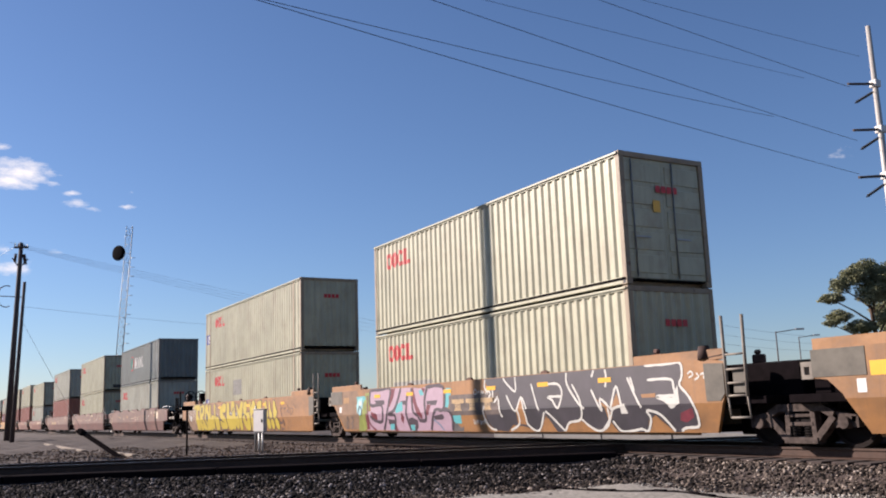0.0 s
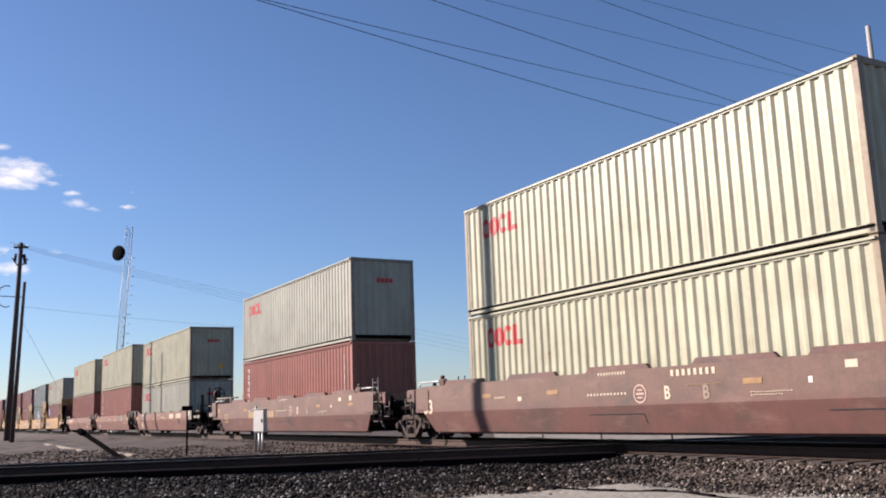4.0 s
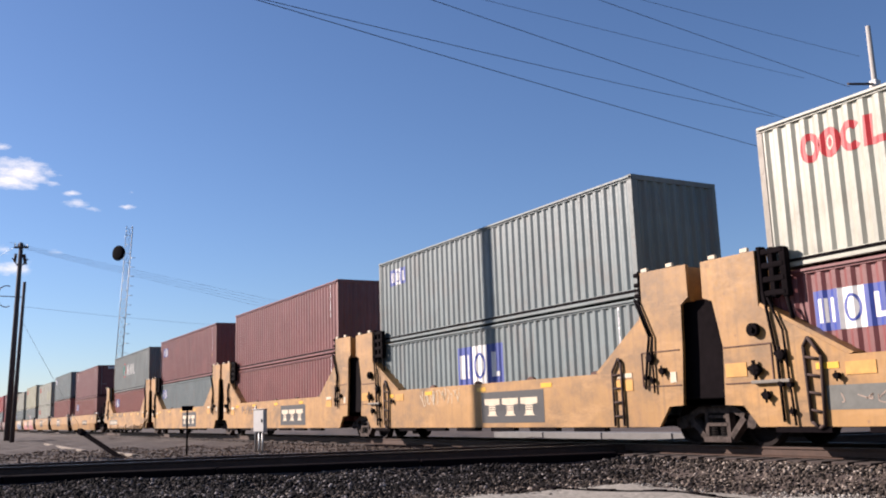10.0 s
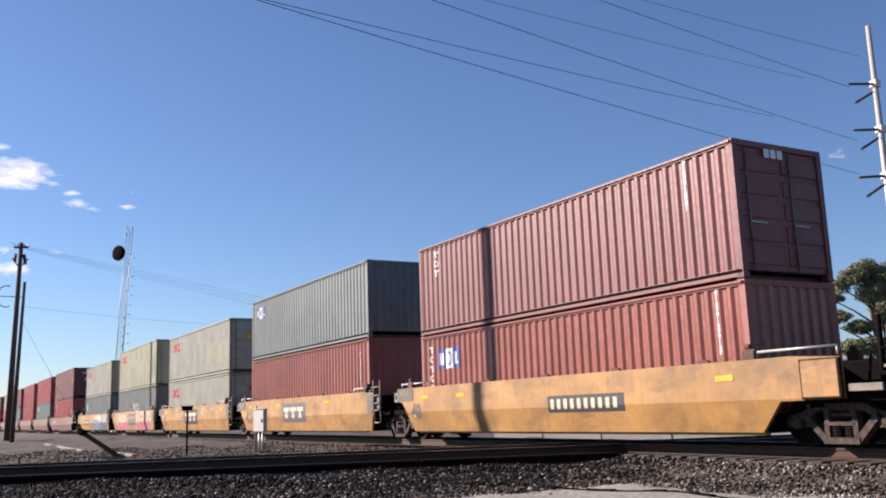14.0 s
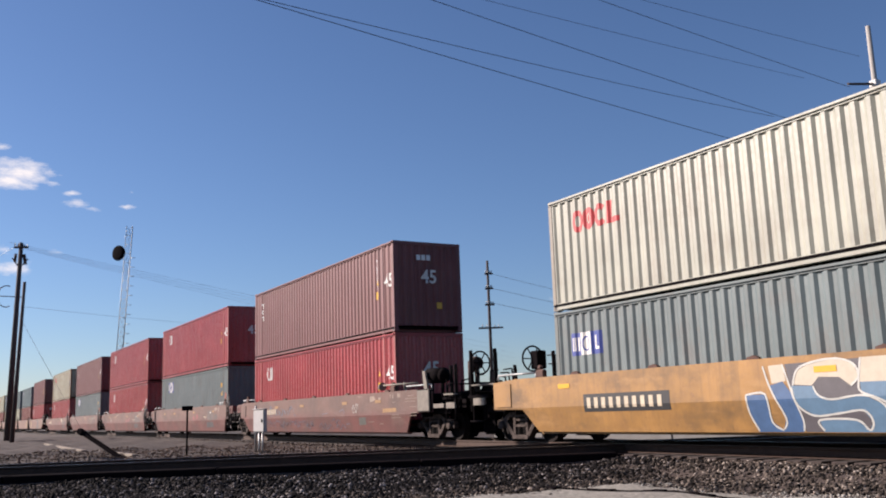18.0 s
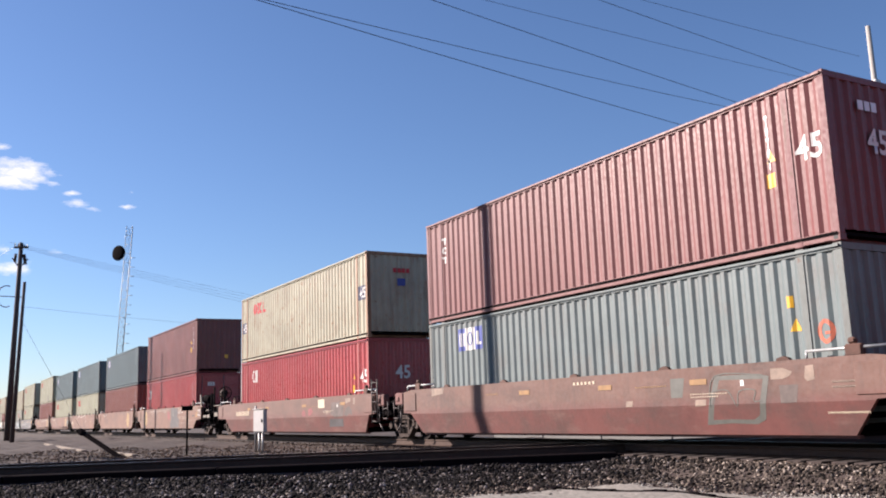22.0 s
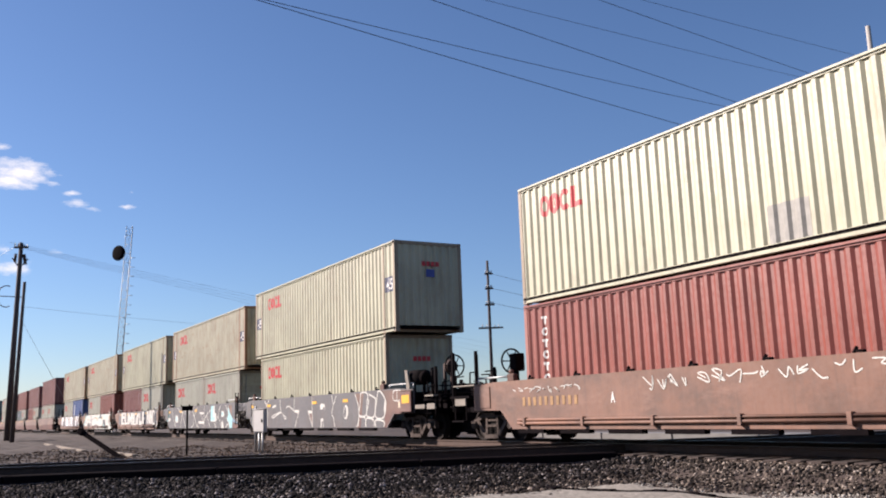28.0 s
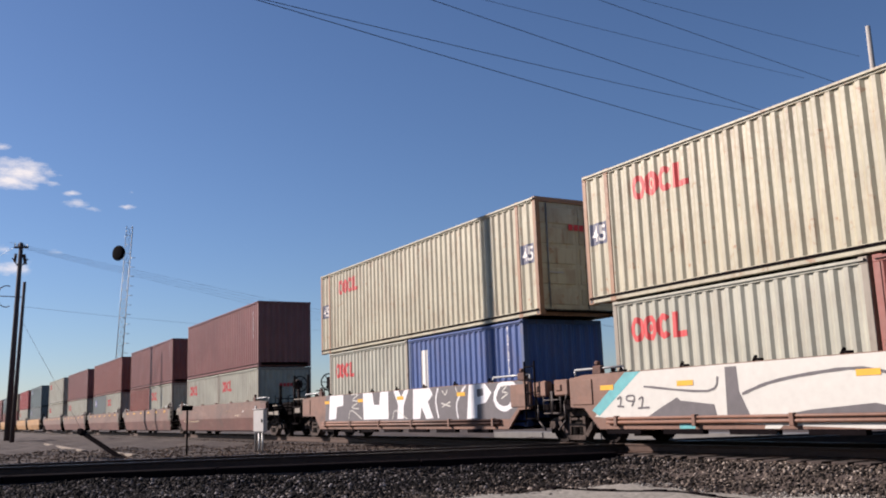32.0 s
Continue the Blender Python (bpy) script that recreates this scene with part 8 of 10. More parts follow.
    shape(near, k, DUSTPATCH, 0.006, (5.37, 1.21), (5.5, 1.21), (5.5, 1.05), (5.37, 1.05))
    shape(near, k, EMBLEMY, 0.006, (7.5, 1.65), (7.7, 1.65), (7.68, 1.44), (7.49, 1.43))
    shape(near, k, BLACKM, 0.006, (6.45, 1.28), (6.95, 1.29), (6.95, 1.22), (6.44, 1.22))


OLIVEG = plain("olive_graffiti_paint", (0.24, 0.28, 0.06), 0.5, 0, 0.3, 3)
MAGENTA = plain("dark_red_graffiti_paint", (0.16, 0.02, 0.035), 0.5, 0, 0.3)


def colour_burst(car, near, k):
    """Number panel, label and bright sprayed patches at the car's end."""
    shape(near, k, WHITE, 0.006, (-8.38, 1.29), (-8.2, 1.29), (-8.22, 1.1), (-8.4, 1.11))
    shape(near, k, FADEDY, 0.004, (-8.03, 1.59), (-7.59, 1.6), (-7.61, 1.4), (-8.06, 1.4))
    shape(near, k, OLIVEG, 0.007, (-7.04, 0.45), (-6.66, 1.07), (-6.37, 1.47), (-5.98, 1.51), (-6.03, 1.15), (-6.4, 0.9), (-6.53, 0.44))
    shape(near, k, PALETURQ, 0.009, (-6.98, 1.32), (-6.82, 1.52), (-6.51, 1.56), (-6.51, 1.26), (-6.67, 1.01), (-6.96, 1.07))
    shape(near, k, WHITEG, 0.011, (-6.78, 1.43), (-6.61, 1.46), (-6.58, 1.33), (-6.76, 1.3))
    line(near, k, 0.05, PURPLEK, (-6.9, 1.07), (-6.74, 1.27), (-6.58, 1.15), (-6.68, 0.98))
    line(near, k, 0.07, MAGENTA, (-6.11, 1.62), (-6.13, 1.15), (-6.07, 0.72), (-5.7, 0.43))
    line(near, k, 0.045, SMUDGE, (-7.85, 0.88), (-7.78, 0.97), (-7.75, 0.83), (-7.94, 0.74), (-7.82, 0.66), (-7.96, 0.56))
    line(near, k, 0.045, SMUDGE, (-7.45, 0.9), (-7.38, 0.96), (-7.35, 0.82), (-7.53, 0.73), (-7.42, 0.66), (-7.6, 0.56))

DUSTPATCH = plain("dusty_label_remains", (0.30, 0.22, 0.17), 0.7, 0, 0.35, 4)
GREYGREEN = plain("grey_green_touch_up_paint", (0.115, 0.115, 0.10), 0.6, 0, 0.2)
FADEDRED = plain("faded_red_spray", (0.26, 0.06, 0.06), 0.6, 0, 0.25)


def touched_up(car, near, k):
    """Touch-up patches, faded spray dots and old labels on the plating."""
    shape(near, k, SMUDGE, 0.004, (4.43, 1.47), (5.49, 1.49), (5.46, 0.99), (4.82, 0.96), (4.33, 1.06))
    shape(near, k, BLUEGREY, 0.005, (4.22, 0.91), (5.41, 0.91), (5.32, 0.65), (4.06, 0.63))
    shape(near, k, FADEDRED, 0.006, (1.55, 1.17), (1.74, 1.26), (1.94, 1.2), (1.95, 1.03), (1.63, 1.02))
    shape(near, k, FADEDRED, 0.006, (2.24, 1.28), (2.54, 1.33), (2.71, 1.18), (2.51, 1.06), (2.23, 1.04))
    shape(near, k, DUSTPATCH, 0.006, (5.63, 1.57), (6.07, 1.58), (6.04, 1.46), (5.67, 1.4))
    shape(near, k, DUSTPATCH, 0.006, (6.28, 1.58), (6.45, 1.58), (6.43, 1.38), (6.3, 1.36))
    shape(near, k, SMUDGE, 0.006, (5.51, 1.03), (5.65, 1.24), (5.95, 1.33), (6.18, 1.19), (6.19, 1.01), (5.99, 1.07), (5.76, 0.99))
    shape(near, k, DUSTPATCH, 0.007, (3.94, 1.2), (4.08, 1.2), (4.07, 1.07), (3.94, 1.06))


FADEDBLUE = plain("faded_blue_spray", (0.14, 0.15, 0.20), 0.6, 0, 0.3)


def old_labels(car, near, k):
    """Peeling labels, faint blue tags and stencil lines."""
    shape(near, k, DUSTPATCH, 0.006, (5.62, 1.58), (5.93, 1.58), (6.05, 1.48), (5.82, 1.41), (5.62, 1.4))
    shape(near, k, DUSTPATCH, 0.006, (6.23, 1.53), (6.43, 1.53), (6.39, 1.39), (6.24, 1.37))
    shape(near, k, DUSTPATCH, 0.006, (7.07, 1.6), (7.13, 1.6), (7.11, 1.5), (7.07, 1.49))
    shape(near, k, DUSTPATCH, 0.006, (7.23, 1.61), (7.31, 1.62), (7.3, 1.48), (7.23, 1.47))
    shape(near, k, DUSTPATCH, 0.006, (7.56, 1.61), (7.76, 1.61), (7.76, 1.49), (7.56, 1.49))
    shape(near, k, FADEDY, 0.005, (6.53, 1.18), (7.47, 1.19), (7.48, 1.07), (6.54, 1.06))
    shape(near, k, GREYGREEN, 0.004, (4.72, 0.92), (5.26, 0.94), (5.2, 0.7), (4.66, 0.68))
    line(near, k, 0.016, DUSTPATCH, (7.16, 0.98), (7.65, 0.98))
    line(near, k, 0.016, DUSTPATCH, (7.11, 0.9), (7.74, 0.9))
    line(near, k, 0.016, DUSTPATCH, (8.36, 1.2), (8.79, 1.2))
    line(near, k, 0.016, DUSTPATCH, (8.41, 1.02), (8.78, 1.03))
    line(near, k, 0.016, DUSTPATCH, (8.32, 0.94), (8.76, 0.95))
    line(near, k, 0.016, DUSTPATCH, (8.07, 1.44), (8.76, 1.44))
    line(near, k, 0.016, DUSTPATCH, (8.06, 1.36), (8.75, 1.36))
    line(near, k, 0.016, DUSTPATCH, (8.22, 1.52), (8.67, 1.53))
    line(near, k, 0.016, DUSTPATCH, (5.39, 0.79), (5.84, 0.78))
    line(near, k, 0.016, DUSTPATCH, (6.21, 0.72), (6.48, 0.72))
    line(near, k, 0.016, DUSTPATCH, (4.71, 1.6), (5.08, 1.58))
    line(near, k, 0.016, DUSTPATCH, (7.2, 1.35), (7.43, 1.36))
    line(near, k, 0.02, WHITEG, (4.26, 1.18), (4.33, 1.34), (4.45, 1.19), (4.54, 1.35), (4.68, 1.33), (4.62, 1.19))
    line(near, k, 0.02, WHITEG, (4.31, 1.15), (4.41, 1.07), (4.52, 1.16), (4.64, 1.07))
    line(near, k, 0.022, FADEDBLUE, (1.61, 1.08), (2.12, 1.1))
    line(near, k, 0.022, FADEDBLUE, (2.41, 0.82), (2.67, 0.9), (2.79, 0.75), (3.01, 0.88), (3.19, 0.75))
    line(near, k, 0.022, FADEDBLUE, (1.2, 0.62), (1.45, 0.76), (1.56, 0.54), (1.83, 0.76), (1.94, 0.55), (2.25, 0.72), (2.42, 0.55))
    line(near, k, 0.022, FADEDBLUE, (2.68, 0.61), (2.95, 0.71), (3.06, 0.55), (3.34, 0.71), (3.56, 0.55))
    line(near, k, 0.022, FADEDBLUE, (3.18, 1.15), (3.52, 1.2), (3.56, 1.04))
    line(near, k, 0.022, FADEDBLUE, (3.62, 0.71), (3.89, 0.74))


TANOVER = plain("dull_tan_overspray", (0.215, 0.122, 0.066), 0.7, 0, 0.35, 2.5)


def dull_corner(car, near, k):
    """Dust and overspray dull the trailing corner."""
    shape(near, k, TANOVER, 0.0025, (-8.9, 1.8), (-6.9, 1.8), (-6.6, 1.3), (-6.8, 0.9), (-6.7, 0.55), (-8.1, 0.55), (-8.5, 1.05), (-8.7, 1.35))


def dull_side(car, near, k):
    """Old brown overspray round the first letters."""
    shape(near, k, TANOVER, 0.0025, (-10.2, 1.8), (-4.0, 1.8), (-2.5, 1.5), (-1.2, 1.8), (0.4, 1.6), (-0.6, 1.1), (-2.2, 0.9), (-2.6, 0.5), (-8.6, 0.5), (-9.2, 1.02), (-10.2, 1.05))


def lilac_block_word(car, near, k):
    """Five tall lilac letters, white edged, with plum shadows and turquoise fills round them."""
    shape(near, k, TURQ, 0.003, (-6.97, 1.59), (-6.34, 1.61), (-6.1, 1.4), (-6.28, 0.97), (-6.73, 0.86), (-6.88, 1.15))
    shape(near, k, OLIVEG, 0.0035, (-6.79, 1), (-6.37, 0.97), (-6.31, 0.55), (-6.99, 0.58))
    shape(near, k, OLIVEG, 0.0035, (-6.29, 1.69), (-5.91, 1.7), (-5.98, 1.33), (-6.26, 1.34))
    shape(near, k, PURPLEK, 0.004, (-6.69, 1.51), (-6.5, 1.47), (-6.42, 1.25), (-6.62, 1.22))
    shape(near, k, TURQ, 0.003, (-1.05, 1.66), (-0.78, 1.64), (-0.83, 1.43), (-0.99, 1.13), (-1.22, 1.17), (-1.14, 1.62))
    shape(near, k, TURQ, 0.003, (-0.85, 0.91), (-0.36, 0.95), (-0.39, 0.7), (-0.69, 0.71), (-0.83, 0.79))
    shape(near, k, BLUEGREY, 0.003, (-1.22, 1.17), (-0.99, 1.13), (-0.72, 0.78), (-0.46, 0.59), (-0.3, 0.63), (-0.37, 0.47), (-0.93, 0.47))
    shape(near, k, LILAC, 0.006, (-5.9, 1.77), (-5.08, 1.78), (-4.49, 1.78), (-3.77, 1.76), (-3.08, 1.75), (-2.64, 1.71), (-2.21, 1.73), (-1.24, 1.71), (-1.24, 1.1), (-0.92, 1.04), (-0.83, 0.81), (-0.93, 0.47), (-2.11, 0.52), (-3.34, 0.5), (-5.17, 0.52), (-6.38, 0.53), (-6.3, 1.08), (-5.91, 1.12))
    shape(near, k, MAGENTA, 0.01, (-4.47, 1.76), (-4.14, 1.77), (-4.26, 1.51), (-4.56, 1.22), (-4.65, 1.26), (-4.52, 1.5))
    shape(near, k, MAGENTA, 0.01, (-5.91, 1.1), (-5.46, 1.02), (-5.49, 0.82), (-5.82, 0.88))
    shape(near, k, MAGENTA, 0.01, (-3.77, 1.05), (-3.63, 0.92), (-3.77, 0.71), (-3.87, 0.85))
    shape(near, k, MAGENTA, 0.01, (-4.26, 0.75), (-4.16, 0.49), (-4.33, 0.49))
    shape(near, k, MAGENTA, 0.01, (-3.08, 1.74), (-2.97, 1.74), (-2.79, 1.28), (-2.48, 0.95), (-2.55, 0.83), (-2.82, 1.02), (-3.02, 1.34))
    shape(near, k, MAGENTA, 0.01, (-2.17, 1.24), (-1.94, 1.23), (-2.12, 0.96), (-2.3, 0.92))
    shape(near, k, MAGENTA, 0.01, (-2.46, 1.72), (-2.24, 1.7), (-2.33, 1.57), (-2.48, 1.59))
    shape(near, k, MAGENTA, 0.01, (-6.3, 1.07), (-6.14, 0.96), (-6.16, 0.55), (-6.37, 0.55))
    shape(near, k, PURPLEK, 0.011, (-5.61, 1.44), (-4.91, 1.44), (-4.9, 1.3), (-5.43, 1.31))
    shape(near, k, PURPLEK, 0.011, (-4.72, 0.86), (-4.3, 0.83), (-4.33, 0.72), (-4.73, 0.7))
    shape(near, k, PURPLEK, 0.011, (-3.81, 1.38), (-3.41, 1.39), (-3.44, 1.25), (-3.78, 1.29))
    shape(near, k, PURPLEK, 0.011, (-3.36, 0.87), (-3.11, 0.89), (-2.82, 0.81), (-2.84, 0.64), (-3, 0.48), (-3.25, 0.5), (-2.99, 0.67), (-3.38, 0.68))
    shape(near, k, PURPLEK, 0.011, (-2.19, 1.34), (-1.56, 1.35), (-1.65, 1.22), (-1.93, 1.22), (-1.98, 1.25), (-2.17, 1.24))
    shape(near, k, PURPLEK, 0.011, (-1.82, 0.92), (-1.34, 0.97), (-1.25, 0.88), (-1.39, 0.81), (-1.81, 0.82))
    shape(near, k, PURPLEK, 0.011, (-2.82, 1.05), (-2.63, 1), (-2.48, 0.88), (-2.58, 0.83))
    shape(near, k, TURQ, 0.012, (-4.65, 0.7), (-4.31, 0.72), (-4.35, 0.55), (-4.71, 0.53))
    shape(near, k, TURQ, 0.012, (-4.17, 1.26), (-3.7, 1.37), (-3.67, 1.09), (-4.15, 1.03))
    shape(near, k, TURQ, 0.012, (-3.31, 0.68), (-3.06, 0.68), (-3.11, 0.52), (-3.33, 0.52))
    shape(near, k, TURQ, 0.012, (-2.65, 1.65), (-2.45, 1.67), (-2.33, 1.52), (-2.55, 1.5))
    line(near, k, 0.095, PURPLEK, (-5.89, 1.77), (-5.17, 1.77), (-4.49, 1.78), (-4.58, 1.4), (-4.83, 0.89), (-5.15, 0.52))
    line(near, k, 0.095, PURPLEK, (-3.77, 1.76), (-4, 1.4), (-4.26, 1.12), (-4.67, 1), (-4.22, 0.95), (-4.39, 0.52))
    line(near, k, 0.095, PURPLEK, (-3.09, 1.74), (-3.07, 1.25), (-2.99, 1.03), (-2.78, 0.94), (-2.68, 0.81), (-2.37, 0.8), (-2.28, 0.94), (-2.31, 1.36), (-2.14, 1.72))
    line(near, k, 0.095, PURPLEK, (-3.34, 1.64), (-3.47, 1.01), (-3.34, 0.5))
    line(near, k, 0.095, PURPLEK, (-2.21, 1.73), (-1.24, 1.7), (-1.24, 1.1), (-1.72, 1.07), (-2.11, 0.53))
    line(near, k, 0.095, PURPLEK, (-1.25, 1.08), (-0.92, 1.04), (-0.83, 0.81), (-0.93, 0.47))
    line(near, k, 0.095, PURPLEK, (-5.9, 1.77), (-5.91, 1.31), (-5.09, 1.28), (-5.15, 0.81), (-5.66, 0.82), (-5.96, 0.96))
    line(near, k, 0.032, WHITEG, (-5.89, 1.77), (-5.17, 1.77), (-4.49, 1.78), (-4.58, 1.4), (-4.83, 0.89), (-5.15, 0.52))
    line(near, k, 0.032, WHITEG, (-3.77, 1.76), (-4, 1.4), (-4.26, 1.12), (-4.67, 1), (-4.22, 0.95), (-4.39, 0.52))
    line(near, k, 0.032, WHITEG, (-3.09, 1.74), (-3.07, 1.25), (-2.99, 1.03), (-2.78, 0.94), (-2.68, 0.81), (-2.37, 0.8), (-2.28, 0.94), (-2.31, 1.36), (-2.14, 1.72))
    line(near, k, 0.032, WHITEG, (-3.34, 1.64), (-3.47, 1.01), (-3.34, 0.5))
    line(near, k, 0.032, WHITEG, (-2.21, 1.73), (-1.24, 1.7), (-1.24, 1.1), (-1.72, 1.07), (-2.11, 0.53))
    line(near, k, 0.032, WHITEG, (-1.25, 1.08), (-0.92, 1.04), (-0.83, 0.81), (-0.93, 0.47))
    line(near, k, 0.032, WHITEG, (-5.9, 1.77), (-5.91, 1.31), (-5.09, 1.28), (-5.15, 0.81), (-5.66, 0.82), (-5.96, 0.96))
    line(near, k, 0.04, SKYBLUE, (-1.86, 0.82), (-1.57, 0.68), (-1.39, 0.51))
    line(near, k, 0.028, WHITEG, (0.37, 1.49), (0.45, 1.57), (0.53, 1.5), (0.45, 1.44), (0.38, 1.48))
    line(near, k, 0.028, WHITEG, (0.58, 1.45), (0.66, 1.53))
    line(near, k, 0.028, WHITEG, (0.7, 1.44), (0.78, 1.52), (0.81, 1.45), (0.89, 1.52))
    line(near, k, 0.028, WHITEG, (0.93, 1.43), (1, 1.5), (1.07, 1.43))
    line(near, k, 0.028, WHITEG, (0.25, 0.81), (0.27, 0.69), (0.35, 0.79))
    line(near, k, 0.028, WHITEG, (0.36, 0.68), (0.44, 0.79), (0.48, 0.71))
    line(near, k, 0.028, WHITEG, (0.57, 0.79), (0.57, 0.68), (0.66, 0.77))
    line(near, k, 0.028, WHITEG, (0.68, 0.68), (0.77, 0.79), (0.79, 0.69))
    line(near, k, 0.028, WHITEG, (0.88, 0.77), (0.84, 0.72), (0.92, 0.67))


def painted_over_panel(car, near, k):
    """A grey-green panel painted over an old emblem, and torn labels beside it."""
    shape(near, k, GREYGREEN, 0.004, (4.32, 1.5), (4.95, 1.49), (5.36, 1.48), (5.53, 1.44), (5.35, 0.72), (5.15, 0.64), (4.6, 0.66), (3.99, 0.63))
    shape(near, k, PAINTS["car_grime"], 0.005, (4.42, 1.42), (5.4, 1.40), (5.24, 0.80), (5.1, 0.72), (4.6, 0.73), (4.16, 0.72))
    shape(near, k, SMUDGE, 0.006, (4.27, 1.23), (4.6, 1.23), (4.83, 1.09), (4.85, 1.21), (5.21, 1.22), (5.18, 1.01), (5.03, 0.99), (4.81, 0.97), (4.54, 1.0), (4.21, 0.99))
    line(near, k, 0.018, GREYGREEN, (4.16, 0.94), (4.32, 1.5), (5.39, 1.47))
    line(near, k, 0.018, GREYGREEN, (4.31, 1.23), (4.6, 1.23), (4.79, 0.95), (4.86, 1.21), (5.21, 1.22), (5.17, 1.04), (5.34, 1.04))
    shape(near, k, DUSTPATCH, 0.005, (5.57, 1.56), (5.83, 1.56), (6.02, 1.49), (5.95, 1.42), (5.81, 1.38), (5.57, 1.38))
    shape(near, k, DUSTPATCH, 0.005, (6.28, 1.57), (6.44, 1.58), (6.44, 1.35), (6.3, 1.32), (6.24, 1.38))
    shape(near, k, DUSTPATCH, 0.005, (-6.23, 1.67), (-5.52, 1.66), (-5.6, 1.51), (-6.21, 1.46))
    shape(near, k, DUSTPATCH, 0.005, (1.9, 1.11), (2.1, 1.11), (2.07, 1.0), (1.87, 1.0))
    shape(near, k, DUSTPATCH, 0.005, (3.81, 1.09), (4.07, 1.09), (4.06, 0.98), (3.79, 0.97))
    shape(near, k, GREYGREEN, 0.0035, (3.19, 1.5), (3.56, 1.5), (3.48, 1.14), (3.18, 1.14))
    shape(near, k, SMUDGE, 0.0035, (5.73, 1.28), (6.11, 1.28), (6.05, 0.99), (5.73, 0.98))

def low_pipes(car, near, k):
    """Air line in two pipes along the foot of the side, rising over the truck."""
    run = [(-6.2, 0.77), (5.9, 0.77), (6.39, 0.8), (6.98, 1.17), (7.5, 1.21)]
    for i in (0, 1):
        part("air_line", rods(("air_line", i), [((a, 0, za - 0.08 * i), (b, 0, zb - 0.08 * i), 0.03) for (a, za), (b, zb) in zip(run, run[1:])], PAINTS["car_yellow"]), car, (0, -1.57, 0))
    for x in (-5.3, -2.4, 0.6, 3.4, 5.65):
        part("pipe_bracket", boxes(("pipe_bracket", "yellow"), [(-0.09, 0.09, -0.06, 0.05, 0.62, 0.86)], PAINTS["car_yellow"], 0.01), car, (x, -1.56, 0))


REDSPRAY = plain("orange_red_spray", (0.50, 0.12, 0.06), 0.6, 0, 0.4, 9)

# ---- the train, from its head backwards ----
L40, L45, L20 = 12.192, 13.716, 6.058
OO = word_mark(0.85, 1.95, 1.0)
EO = end_mark(RED, 1.95)
N45 = [side_text("45", -0.665, 1.35, 0.36, WHITE, NAVY), side_text("45", 0.22, 1.35, 0.36, WHITE, NAVY)]
W45 = [side_text("45", -0.70, 1.45, 0.44, WHITE), end_text("45", -0.25, 1.55, 0.45, WHITE, "white painted length number")]
CAUT_LOW = [patch(-1.18, 1.95, 0.12, 0.2, YELLOW, "yellow label"), triangle(-1.16, 1.55, 0.22, YELLOW)]
CAUT = [patch(-1.35, 1.15, 0.2, 0.25, YELLOW, "yellow label"), triangle(-1.32, 1.6, 0.22, YELLOW)]
TEX = [end_mark(SILVER, 2.3, 3, 0.2, 0.14, 0.17, 0.18), side_stack(0.9, 2.3, 3), side_stack(-1.3, 2.4, 5, SILVER, 0.08, 0.2)]
TRI = side_stack(0.7, 2.5, 6)
STR = side_stack(-0.75, 2.4, 6, SILVER, 0.07, 0.2)
EYEL = end_patch(0.3, 0.75, 0.18, 0.2, YELLOW)
EPAPER = end_patch(-0.35, 1.6, 0.2, 0.26, YELLOW)

RED_G = sprayed_loop(-0.48, 1.5, 0.17, REDSPRAY, "faded orange-red sprayed mark")

CREAM_L = "cream corrugated steel shipping container with a red wordmark"
GREY_L = "pale grey corrugated steel shipping container with a red wordmark"
RUST_L = "rust-streaked cream 45-foot shipping container with a red wordmark"
BROWN_L = "plain reddish-brown corrugated steel shipping container"
TERRA_L = "faded terracotta shipping container with a white lettering column"
RED_L = "bright red corrugated shipping container with a white wordmark"
GREEN_L = "grey-green corrugated shipping container with a small blue logo"
TEAL_L = "dark teal-grey corrugated shipping container with a small blue logo"
MOL_L = "steel-grey shipping container with large white lettering blocks"
TEX_L = "maroon 45-foot shipping container with white length numbers"
BLUE_L = "dark blue twenty-foot corrugated shipping container"


def c(colour, length, height, label, marks=(), end="ribbed"):
    return dict(colour=colour, length=length, height=height, label=label, marks=marks, end=end)


CREAM = lambda h=HC, L=L40, end="ribbed", extra=(): c("cream", L, h, CREAM_L, [word_mark(0.85 if L < 13 else 1.6, h - 0.9), end_mark(RED, h - 0.85), *extra], end)
GREY = lambda h=HC, L=L40, end="ribbed", extra=(): c("grey", L, h, GREY_L, [word_mark(0.85 if L > 7 else 0.5, h - 0.9), end_mark(RED, h - 0.85), *extra], end)
RUSTY = lambda end="ribbed", extra=(): c("rusty", L45, HC, RUST_L, [word_mark(1.6, 2.0), end_mark(RED, 2.1), *N45, *extra], end)
BROWN = lambda h, extra=(), colour="brown": c(colour, L40, h, BROWN_L, [STR, *extra])
TERRA = lambda h, extra=(): c("coral", L40, h, TERRA_L, [TRI, STR, *extra])
REDB = lambda L, h=HC, extra=(): c("red", L, h, RED_L, [white_logo(0.55 if L < 13 else 1.5, h - 0.95), *extra])
GREEN = lambda L, h, u=0.75, z=None, extra=(): c("green", L, h, GREEN_L, [blue_logo(u, (h - 0.85) if z is None else z), *extra])
TEAL = lambda h: c("teal", L40, h, TEAL_L, [blue_logo(0.6, h - 0.85), end_patch(-0.2, 1.7, 0.1, 0.15, YELLOW), STR])
MOL = lambda h, u=3.0: c("steelgrey", L40, h, MOL_L, [big_logo(u, 1.0, 1.0), STR])
TEXB = lambda: c("maroon", L45, HC, TEX_L, [*TEX, *W45, *CAUT, EYEL])
